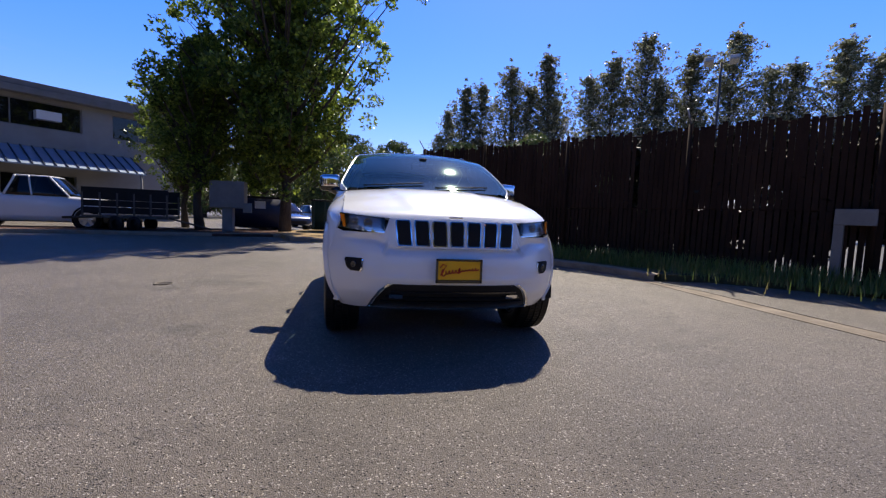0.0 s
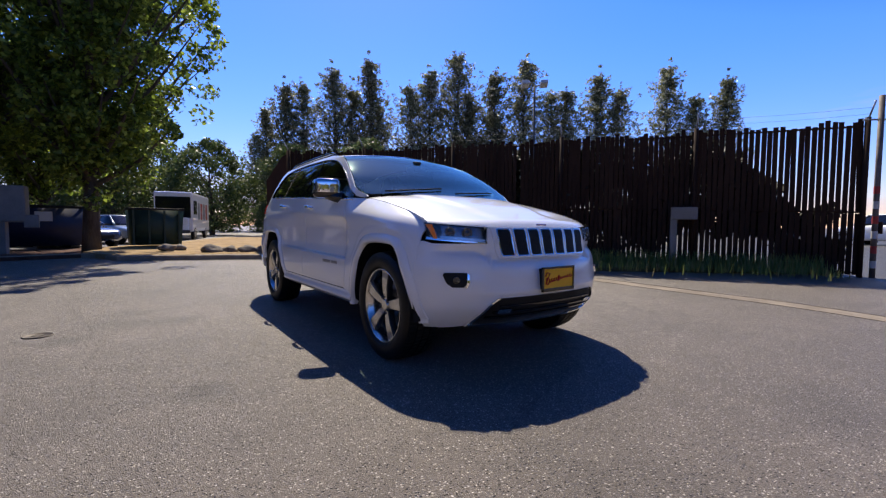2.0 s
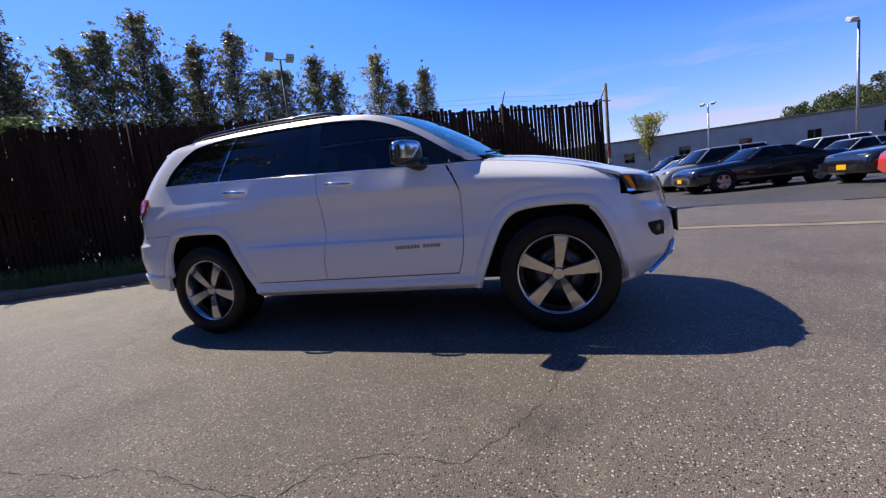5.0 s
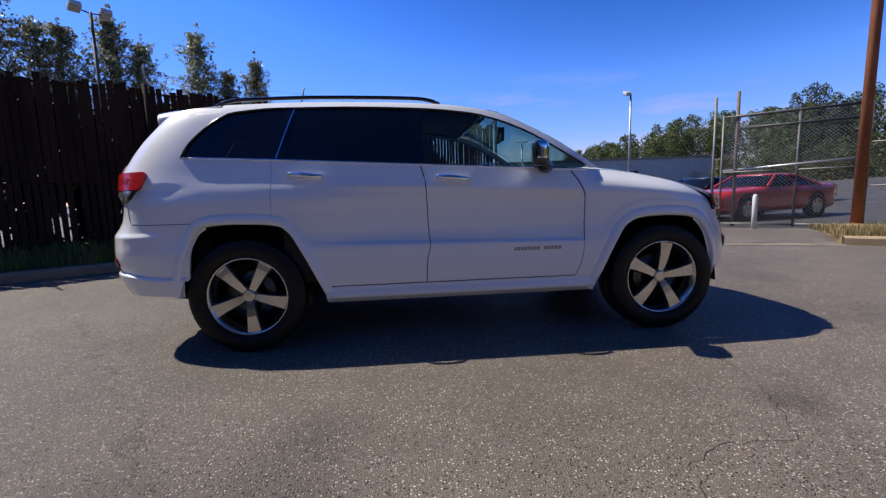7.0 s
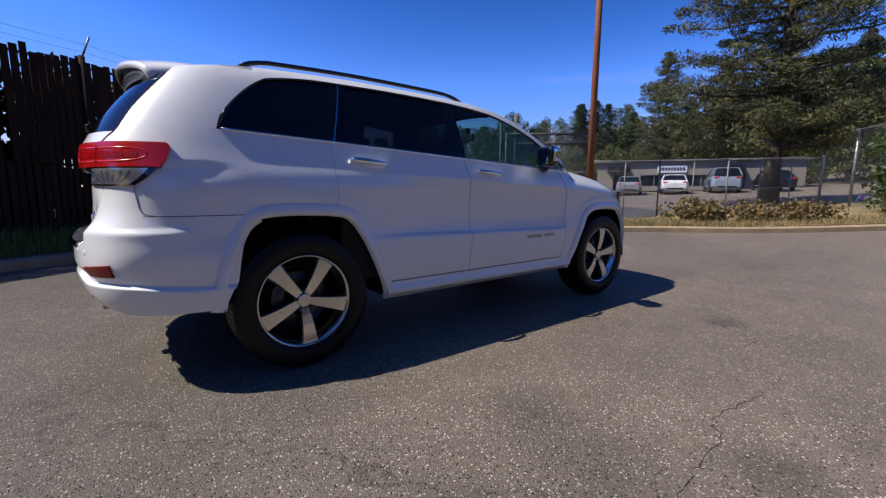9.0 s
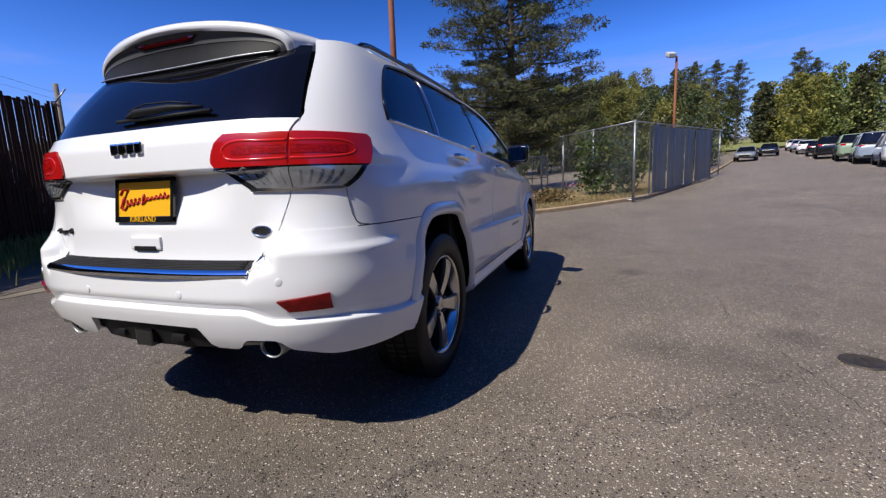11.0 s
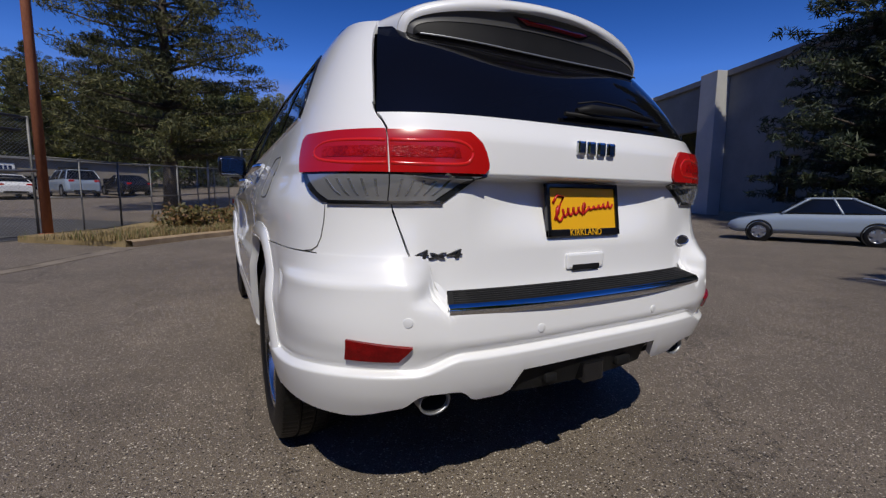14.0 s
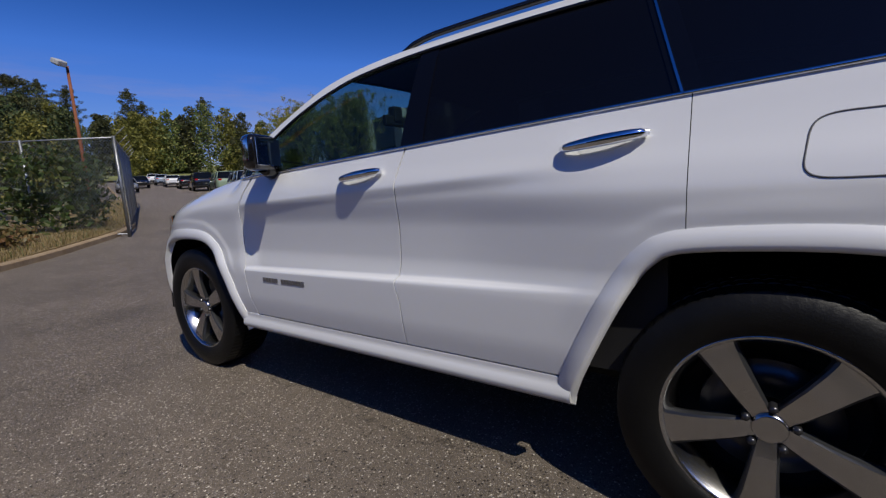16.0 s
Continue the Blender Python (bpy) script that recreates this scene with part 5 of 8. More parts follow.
# small bar over the bonnet edge
part("bonnet_emblem", boxes(((-0.05, NOSE(0.98) - 0.012, 0.962), (0.05, NOSE(0.98) - 0.004, 0.975)), bevel=0.003), CHROME, suv, "plain chrome emblem shape")


# ---- the ground and its edges ----
def gz(x, y):
    """Height of the ground: level round the vehicle, rising along the road."""
    s = -0.35 * x - 0.94 * y
    return 0.025 * max(0.0, s - 9.0) ** 1.2


KERB_CONCRETE = mottled("kerb_concrete", (0.20, 0.155, 0.115), (0.33, 0.27, 0.20), 0.9, 3.0, 55, 0.4)
DRY_GRASS = mottled("dry_grass_soil", (0.20, 0.125, 0.055), (0.38, 0.26, 0.12), 0.95, 1.6, 34, 0.8, dist=0.03)
VERGE_SOIL = mottled("weedy_dry_soil", (0.15, 0.11, 0.05), (0.33, 0.245, 0.12), 0.95, 1.6, 34, 0.8, dist=0.03)
GREEN_SOIL = mottled("grassy_soil", (0.05, 0.055, 0.022), (0.12, 0.105, 0.05), 0.95, 1.8, 40, 0.8, dist=0.03)
BARK_MULCH = mottled("bark_mulch", (0.05, 0.022, 0.015), (0.13, 0.06, 0.04), 0.95, 3.0, 45, 1.0, dist=0.04)
LOT_ASPHALT = asphalt_material("lot_asphalt", (0.024, 0.023, 0.022), (0.070, 0.067, 0.062), (0.21, 0.20, 0.19))
BARK = mottled("bark", (0.045, 0.034, 0.026), (0.11, 0.09, 0.07), 0.95, 6, 40, 1.0, 0, (1, 1, 0.25), dist=0.03)
LEAF_MAPLE = leafy("maple_leaves", (0.065, 0.10, 0.018), (0.17, 0.24, 0.04), (0.42, 0.52, 0.09), 0.35, 0.58)
LEAF_COTTON = leafy("cottonwood_leaves", (0.08, 0.09, 0.038), (0.20, 0.205, 0.105), (0.50, 0.50, 0.36), 0.35, 0.42)
LEAF_YELLOW = leafy("yellow_green_leaves", (0.20, 0.23, 0.05), (0.40, 0.43, 0.09), (0.62, 0.40, 0.14), 0.5, 0.5)
# ivy leaves with the shade behind the fence put into their near-black colour
LEAF_DARK = leafy("shade_dark_ivy_leaves", (0.008, 0.010, 0.005), (0.014, 0.017, 0.008), (0.03, 0.034, 0.014), 0.6, 0.1)
LEAF_BUSH = leafy("bush_leaves", (0.04, 0.07, 0.02), (0.08, 0.12, 0.035), (0.16, 0.17, 0.06), 0.5, 0.3)
LEAF_BRAMBLE = leafy("bramble_leaves", (0.07, 0.075, 0.025), (0.19, 0.145, 0.055), (0.28, 0.15, 0.07), 0.5, 0.3)
NEEDLES = leafy("pine_needles", (0.042, 0.050, 0.018), (0.090, 0.098, 0.037), (0.17, 0.16, 0.065), 0.6, 0.2)
NEEDLES_PINE = leafy("big_pine_needles", (0.032, 0.038, 0.014), (0.078, 0.083, 0.031), (0.17, 0.157, 0.062), 0.6, 0.18)
NEEDLES_DARK = leafy("fir_needles", (0.012, 0.02, 0.010), (0.025, 0.036, 0.016), (0.05, 0.06, 0.025), 0.6, 0.12)
WOOD_FAR = leafy("far_wood_leaves", (0.06, 0.085, 0.025), (0.15, 0.19, 0.055), (0.33, 0.31, 0.09), 0.6, 0.3)
WOOD_DEEP = leafy("deep_wood_leaves", (0.03, 0.05, 0.02), (0.075, 0.105, 0.035), (0.20, 0.19, 0.06), 0.6, 0.2)
WOOD_YELLOW = leafy("yellowing_wood_leaves", (0.13, 0.135, 0.035), (0.27, 0.27, 0.06), (0.46, 0.40, 0.10), 0.6, 0.35)
GRASS_BLADE = leafy("grass_blades", (0.08, 0.13, 0.03), (0.16, 0.21, 0.055), (0.26, 0.22, 0.09), 0.6, 0.3)
DRY_BLADE = leafy("dry_grass_blades", (0.16, 0.12, 0.05), (0.30, 0.22, 0.10), (0.42, 0.33, 0.17), 0.6, 0.3)
SLAT = mottled("brown_slat", (0.020, 0.011, 0.008), (0.045, 0.026, 0.018), 0.85, 2, 60, 0.2, 0, (1, 1, 0.2), 0.12)
RUST = mottled("rusty_steel", (0.17, 0.05, 0.02), (0.30, 0.11, 0.05), 0.75, 3, 40, 0.3, 0, (1, 1, 0.3))

bm = bmesh.new()
rings = [0.0]
while rings[-1] < 1400:
    rings.append(rings[-1] * 1.17 + 0.9)
prev = None
for r in rings:
    if r == 0:
        prev = [bm.verts.new((0, 0, 0))]
        continue
    cur = []
    for k in range(72):
        a = 2 * math.pi * k / 72
        x, y = r * math.cos(a), r * math.sin(a)
        q = min(1, 260 / r)
        cur.append(bm.verts.new((x, y, gz(x * q, y * q))))
    for k in range(72):
        n = (k + 1) % 72
        f = bm.faces.new((prev[0], cur[k], cur[n]) if len(prev) == 1 else (prev[k], cur[k], cur[n], prev[n]))
        f.smooth = True
    prev = cur
tagged(part("ground", bm, ASPHALT), "worn grey asphalt with pale stones and stains", "ground", kind="structure")

KERB = [(-2.75, 9.75), (-1.2, 9.15), (0.0, 8.65), (0.95, 7.95), (2.0, 6.4), (2.9, 5.0), (3.75, 3.7), (4.35, 2.4), (4.5, 1.4)]
GUTTER = [(4.5, 1.4), (4.42, 0.3), (4.32, -1.2), (4.25, -2.5), (3.95, -3.7), (3.5, -4.7), (3.05, -5.9), (2.6, -6.9)]
KERB_S = [(2.6, -6.9), (1.6, -8.2), (0.3, -9.65), (-1.6, -12.0), (-3.4, -14.6), (-5.0, -18.5), (-7.2, -25.0), (-9.6, -32.6), (-14, -47), (-21, -70)]


def offset_path(path, d):
    out = []
    for i, p in enumerate(path):
        a, b = Vector(path[max(i - 1, 0)]), Vector(path[min(i + 1, len(path) - 1)])
        t = (b - a).normalized()
        out.append((p[0] - t.y * d, p[1] + t.x * d))
    return out


def strip(name, path, a, b, z0, z1, material, label="", kind="structure"):
    """A band along a path, from a to b metres to its left, z0 at the near edge and z1 at the far one, standing on the ground."""
    fine = smooth_path(path, 6)
    pa, pb = offset_path(fine, a), offset_path(fine, b)
    bm = bmesh.new()
    rows = []
    for (xa, ya), (xb, yb) in zip(pa, pb):
        ga, gb = gz(xa, ya), gz(xb, yb)
        r = 0.02 if z0 > 0.05 else 0
        rows.append([bm.verts.new(v) for v in ((xa, ya, ga - 0.1), (xa, ya, ga + z0 - r), (lerp(xa, xb, 0.12), lerp(ya, yb, 0.12), ga + z0), (xb, yb, gb + z1), (xb, yb, gb - 0.1))])
    for p, q in zip(rows, rows[1:]):
        for i in range(4):
            bm.faces.new((p[i], p[i + 1], q[i + 1], q[i]))
    bmesh.ops.recalc_face_normals(bm, faces=bm.faces)
    return tagged(part(name, bm, material), label, kind=kind)


strip("kerb_north", KERB, 0.0, 0.16, 0.13, 0.14, KERB_CONCRETE, "weathered concrete kerb")
strip("gutter", GUTTER, -0.20, 0.10, 0.006, 0.012, mottled("gutter_concrete", (0.13, 0.105, 0.08), (0.25, 0.21, 0.165), 0.9, 2.5, 45, 0.4), "worn concrete gutter across the driveway")
strip("kerb_south", KERB_S, 0.0, 0.17, 0.13, 0.14, mottled("tan_kerb_concrete", (0.27, 0.19, 0.11), (0.43, 0.32, 0.20), 0.9, 3.0, 55, 0.4), "weathered tan concrete kerb")
strip("kerb_edge_paint", KERB, -0.22, 0.0, 0.004, 0.004, mottled("gutter_dirt", (0.10, 0.08, 0.06), (0.16, 0.135, 0.11), 0.95, 4, 60, 0.3), "dusty gutter")
FP0, FP1 = Vector((8.9, -2.24)), Vector((1.7, 9.7))
FDIR = (FP1 - FP0).normalized()
FOUT = Vector((-FDIR.y, FDIR.x))
if FOUT.dot(Vector((-5, -2))) < 0:
    FOUT = -FOUT
FLEN = (FP1 - FP0).length


def sheet(name, outline, z, material, label, sub=0, bumpy=0.0, seed=3, mound=0.0):
    """A flat piece of ground inside an outline, z metres above the ground."""
    bm = bmesh.new()
    f = bm.faces.new([bm.verts.new((x, y, 0)) for x, y in outline])
    f.normal_update()
    bmesh.ops.triangulate(bm, faces=[f])
    for _ in range(sub):
        bmesh.ops.subdivide_edges(bm, edges=[e for e in bm.edges if e.calc_length() > 0.5], cuts=1, use_grid_fill=True)
    rim_pts = [Vector(p) for p in outline]
    for v in bm.verts:
        edge = v.is_boundary
        if mound and not edge:
            near = 99.0
            for a, b in zip(rim_pts, rim_pts[1:] + rim_pts[:1]):
                d = b - a
                q = v.co.xy - a
                near = min(near, (q - d * min(1, max(0, q.dot(d) / d.dot(d)))).length)
            bumpy_here = mound * min(1, near / 2.5)
        else:
            bumpy_here = 0.0
        g = gz(v.co.x, v.co.y)
        v.co.z = g + z + min(0.03, g) + (0 if edge else bumpy * noise.noise(v.co * 0.8)) + bumpy_here
    rim = [e for e in bm.edges if e.is_boundary]
    for e in rim:
        e.smooth = False
    ext = bmesh.ops.extrude_edge_only(bm, edges=rim)
    for v in ext["geom"]:
        if isinstance(v, bmesh.types.BMVert):
            v.co.z -= 0.25
    bmesh.ops.recalc_face_normals(bm, faces=bm.faces)
    if sum(f.normal.z for f in bm.faces) < 0:
        bmesh.ops.reverse_faces(bm, faces=bm.faces)
    for f in bm.faces:
        f.smooth = abs(f.normal.z) > 0.5
    return tagged(part(name, bm, material), label, kind="structure")


inner = offset_path(smooth_path(KERB, 3), 0.15)
sheet("verge_grass", inner + [(5.6, 1.3), (8.7, -1.4), (8.95, -2.0), (1.75, 9.9), (-1.0, 12.2), (-3.0, 12.0)], 0.13, GREEN_SOIL, "grass verge before the fence", 3, 0.03)
sheet("apron", [(4.4, 1.35), (5.5, 1.25), (8.65, -1.45), (8.95, -2.4), (6.6, -6.4), (3.1, -6.1), (3.55, -4.7), (4.05, -3.7), (4.36, -2.5), (4.44, -1.2), (4.53, 0.3)], 0.016, ASPHALT, "worn asphalt driveway apron")
sheet("lot", [(8.95, -2.3), (6.7, -6.3), (6.3, -7.5), (4.4, -10.2), (2.5, -13.4), (14, -22), (45, -60), (95, -60), (95, 60), (30, 60), (8, 12), (2.1, 9.9)], 0.012, LOT_ASPHALT, "sunlit grey asphalt car lot", 4)
sheet("dirt_patch", [(-2.75, 9.95), (-1.2, 9.35), (0.05, 8.85), (1.1, 8.1), (1.5, 9.4), (1.2, 12.0), (3.6, 19.0), (5.0, 26.0), (2.4, 27.0), (-0.6, 20.0), (-3.2, 15.4), (-3.6, 12.0)], 0.142, DRY_GRASS, "dry tan dirt and grass", 3, 0.07)
ks = offset_path(smooth_path(KERB_S[:8], 3), 0.16)
sheet("verge_south", ks + [(-3.0, -33), (0.5, -20), (2.4, -13.4), (4.3, -10.3), (4.9, -8.9), (3.3, -7.5)], 0.135, VERGE_SOIL, "dry grass verge along the kerb", 3, 0.03)
sheet("hill_grass", [(-75, -92), (-40, -86), (-14, -84), (12, -78), (44, -96), (44, -175), (-90, -175)], 0.5, mottled("sunlit_hill_grass", (0.14, 0.16, 0.05), (0.27, 0.27, 0.09), 0.95, 0.3, 8, 0.6, dist=0.05), "sunlit green grass bank at the road end", 4, 0.3)
sheet("tree_bed", [(-3.6, 11.6), (-5.5, 11.0), (-9.0, 10.2), (-15, 9.0), (-15.5, 11.0), (-9.5, 13.2), (-6.0, 15.6), (-4.0, 16.6)], 0.10, BARK_MULCH, "shaded bark mulch bed", 2, 0.04)
strip("kerb_west", [(-15, 9.0), (-9.0, 10.2), (-5.5, 11.0), (-3.6, 11.6), (-2.75, 9.75)], 0.0, 0.15, 0.12, 0.12, KERB_CONCRETE, "weathered concrete kerb")
sheet("island", [(-17.9, -21.2), (-20.5, -19.3), (-25, -16.0), (-29, -14), (-34, -22), (-28, -34), (-23, -38), (-19, -28)], 0.14, BARK_MULCH, "reddish bark mulch island", 4, 0.10, mound=0.65)
strip("kerb_island", [(-19, -28), (-17.9, -21.2), (-20.5, -19.3), (-25, -16.0), (-31, -13)][::-1], 0.0, 0.16, 0.15, 0.15, KERB_CONCRETE, "pale concrete kerb")

# an old crack that wanders past the vehicle
rc = random.Random(17)
CRACK = [(-2.95, 2.3), (-2.8, 1.5), (-2.67, 0.76), (-2.64, 0.34), (-2.55, 0.19), (-2.62, -0.31), (-2.6, -0.56), (-2.43, -0.63), (-2.31, -0.81), (-2.32, -1.16), (-2.17, -1.26), (-1.98, -1.35), (-1.81, -1.44), (-1.53, -1.46), (-1.2, -1.7)]
vs, fs = [], []
for (xa, ya), (xb, yb) in zip(CRACK, CRACK[1:]):
    n = max(4, int(math.hypot(xb - xa, yb - ya) / 0.035))
    for k in range(n):
        q = k / n
        side = Vector((yb - ya, xa - xb)).normalized()
        j, w = rc.gauss(0, 0.010), rc.uniform(0.0006, 0.0026)
        x, y = lerp(xa, xb, q) + side.x * j, lerp(ya, yb, q) + side.y * j
        vs += [(x - side.x * w, y - side.y * w, 0.002), (x + side.x * w, y + side.y * w, 0.002)]
for k in range(len(vs) // 2 - 1):
    fs.append((2 * k, 2 * k + 1, 2 * k + 3, 2 * k + 2))
tagged(part("asphalt_crack", mesh_from(vs, fs), mat("crack_dust", (0.035, 0.03, 0.025), 0.9)), "thin dark crack wandering over the asphalt", kind="structure")

# manhole cover and a paint mark
bm = lathe([(0.0, 0.17), (0.008, 0.167), (0.008, 0.15), (0.005, 0.146), (0.005, 0.001)], 40, "z")
mh = part("manhole_cover", bm, mottled("cast_iron", (0.05, 0.042, 0.036), (0.09, 0.075, 0.06), 0.6, 8, 60, 0.3, 0.5))
mh.location = (-3.02, 0.76, 0.0)
mh.scale = (0.62, 0.62, 1)
tagged(mh, "round rusty iron cover set in asphalt", "manhole cover")
for k in range(6):
    a = k * math.pi / 3
    part("lifting_rib", boxes(((0.05 * math.cos(a) - 0.01, 0.05 * math.sin(a) - 0.04, 0.002), (0.05 * math.cos(a) + 0.01, 0.05 * math.sin(a) + 0.04, 0.008))), mh.data.materials[0], mh)
tagged(part("paint_mark", boxes(((-6.82, 1.02, 0.0), (-6.74, 1.30, 0.005))), mat("road_paint", (0.6, 0.6, 0.58), 0.7)), "short white paint mark on the asphalt", "marking")


# ---- trees ----
def leaf_cloud(centers, per, size, seed, flat=0.3, slim=0.55):
    """Leaves as small diamonds scattered round each centre (x, y, z, radius)."""
    rng = np.random.RandomState(seed)
    c = np.repeat(np.array(centers), per, axis=0)
    n = len(c)
    d = rng.normal(size=(n, 3))
    d /= np.linalg.norm(d, axis=1)[:, None]
    p = c[:, :3] + d * (c[:, 3] * rng.uniform(0.25, 1.0, n) ** 0.6)[:, None] * np.array([1, 1, 1 - flat])
    a = rng.normal(size=(n, 3))
    a /= np.linalg.norm(a, axis=1)[:, None]
    b = np.cross(a, rng.normal(size=(n, 3)))
    b /= np.linalg.norm(b, axis=1)[:, None]
    s = (size * rng.uniform(0.6, 1.4, n))[:, None]
    v = np.stack([p - a * s, p + b * s * slim, p + a * s, p - b * s * slim], axis=1).reshape(-1, 3)
    me = bpy.data.meshes.new("leaves")
    me.from_pydata(v.tolist(), [], [(4 * i, 4 * i + 1, 4 * i + 2, 4 * i + 3) for i in range(n)])
    return me


SHAPES = {"round": lambda t: (max(0.0, math.sin(math.pi * min(1, 0.12 + 0.88 * t))) ** 0.6),
          "cotton": lambda t: min(1, 0.5 + t * 2.2) * (1 - t) ** 0.8,
          "fir": lambda t: 0.05 + (1 - t) ** 0.9,
          "soft": lambda t: min(1, 0.5 + 2.5 * t) * max(0.0, 1 - t) ** 0.55 + 0.08}


def make_tree(name, label, h, r, crown_from, shape, clumps, per, leaf, clump_r, leaf_mat, trunk_r=0.2, seed=1, flat=0.3, kind="tree", stems=1):
    """A tree at the origin: a tapered trunk with limbs, and a crown of clumped leaves with gaps."""
    rng = random.Random(seed)
    t = thing(name, label, kind)
    bm = bmesh.new()
    f = SHAPES[shape]
    for st in range(stems):
        lean = Vector((rng.uniform(-1, 1), rng.uniform(-1, 1), 0)) * (0.03 if stems == 1 else 0.25) * h
        pts = [Vector((0, 0, -0.15)) + lean * (k / 6) ** 1.3 + Vector((rng.uniform(-1, 1), rng.uniform(-1, 1), 0)) * 0.012 * h * (k > 0) + Vector((0, 0, h * 0.93 * k / 6)) for k in range(7)]
        add_tube(bm, pts, [trunk_r * (1.25 if k == 0 else 1) * (1 - 0.93 * k / 6) + 0.008 for k in range(7)], 9)
    centers = []
    for i in range(clumps):
        tt = (i + rng.random()) / clumps
        if shape in ("round", "cotton"):
            tt = tt ** 0.85
        z = lerp(crown_from, h, tt)
        a = i * 2.399963 + rng.uniform(-0.5, 0.5)
        rad = r * f(tt) * (rng.uniform(0.25, 1.0) ** 0.55) * rng.uniform(0.8, 1.12)
        c = Vector((rad * math.cos(a), rad * math.sin(a), z + rng.uniform(-0.3, 0.3)))
        cr = clump_r * rng.uniform(0.7, 1.3) * (0.55 + 0.45 * f(tt))
        centers.append((*c, cr))
        if shape == "fir":
            for q in (0.35, 0.65):
                centers.append((c.x * q, c.y * q, c.z + (0.12 if shape == "fir" else 0.0) * rad * (1 - q), cr * 0.8))
        if i % 2 == 0:
            z0 = max(crown_from * 0.75, z - rad * (0.6 if shape != "fir" else 0.0) - 0.2)
            add_tube(bm, [(0, 0, z0), (c.x * 0.5, c.y * 0.5, lerp(z0, c.z, 0.6)), tuple(c)], [trunk_r * 0.35 * (1 - tt) + 0.015, trunk_r * 0.2 * (1 - tt) + 0.012, 0.006], 5, False)
    part("trunk", bm, BARK, t, "rough brown trunk and limbs")
    me = leaf_cloud(centers, per, leaf, seed, flat)
    me.materials.append(leaf_mat)
    crown = new("crown", me)
    crown.parent = t
    return t


def plant(proto, x, y, scale=1.0, turn=0.0, z=None, group="", label=""):
    t = copy_thing(proto, Matrix.Identity(4))
    t.matrix_basis = pose(x, y, gz(x, y) if z is None else z, 0, 0, turn) @ Matrix.Diagonal((scale, scale, scale, 1))
    if group:
        t["group"] = group
    if label:
        t["label"] = label
    return t


def limbed_tree(name, label, h, reach, crown_from, rise, limbs, twigs, per, leaf, clump_r, leaf_mat, trunk_r, seed, top_taper=1.0, flat=0.1, slim=0.55):
    """A tree of rising limbs, each carrying tufts of leaves, so that the outline is uneven and the sky shows through."""
    rng = random.Random(seed)
    t = thing(name, label, "tree")
    bm = bmesh.new()
    spine = [Vector((rng.uniform(-1, 1) * 0.012 * h * (k > 0), rng.uniform(-1, 1) * 0.012 * h * (k > 0), -0.15 if k == 0 else h * 0.96 * k / 7)) for k in range(8)]
    add_tube(bm, spine, [trunk_r * (1.25 if k == 0 else 1) * (1 - 0.94 * k / 7) + 0.01 for k in range(8)], 9)
    centers = []
    for i in range(limbs):
        q = (i + rng.random()) / limbs
        z0 = lerp(crown_from, h * 0.93, q)
        a = i * 2.399963 + rng.uniform(-0.6, 0.6)
        r = reach * (min(1, 0.55 + 2.0 * q) * (1 - q) ** top_taper + 0.05) * rng.choice((0.55, 0.8, 1.0, 1.0, 1.25))
        z1 = min(h * rng.uniform(0.97, 1.03), z0 + r * rise * rng.uniform(0.7, 1.3))
        s = spine[min(7, int(7 * z0 / (h * 0.96)))]
        p0 = Vector((s.x, s.y, z0))
        p2 = Vector((r * math.cos(a), r * math.sin(a), z1))
        p1 = p0.lerp(p2, 0.55) + Vector((0, 0, -0.10 * r))
        add_tube(bm, [p0, p1, p2], [trunk_r * 0.38 * (1 - q) + 0.02, trunk_r * 0.2 * (1 - q) + 0.014, 0.006], 5, False)
        for k in range(twigs):
            w = rng.uniform(0.12, 1.05)
            b = p0.lerp(p1, w / 0.55) if w < 0.55 else p1.lerp(p2, (w - 0.55) / 0.45)
            sp = 0.20 * r * (1.25 - w) + 0.10
            c = b + Vector((rng.gauss(0, sp), rng.gauss(0, sp), rng.gauss(0, sp) * 0.8))
            centers.append((*c, clump_r * rng.uniform(0.5, 1.25) * (1.2 - 0.5 * w)))
    for k in range(10):
        centers.append((spine[7].x + rng.gauss(0, 0.1), spine[7].y + rng.gauss(0, 0.1), h * rng.uniform(0.90, 1.01), clump_r * 0.5))
    part("trunk", bm, BARK, t, "rough brown trunk and limbs")
    me = leaf_cloud(centers, per, leaf, seed, flat, slim)
    me.materials.append(leaf_mat)
    crown = new("crown", me)
    crown.parent = t
    return t


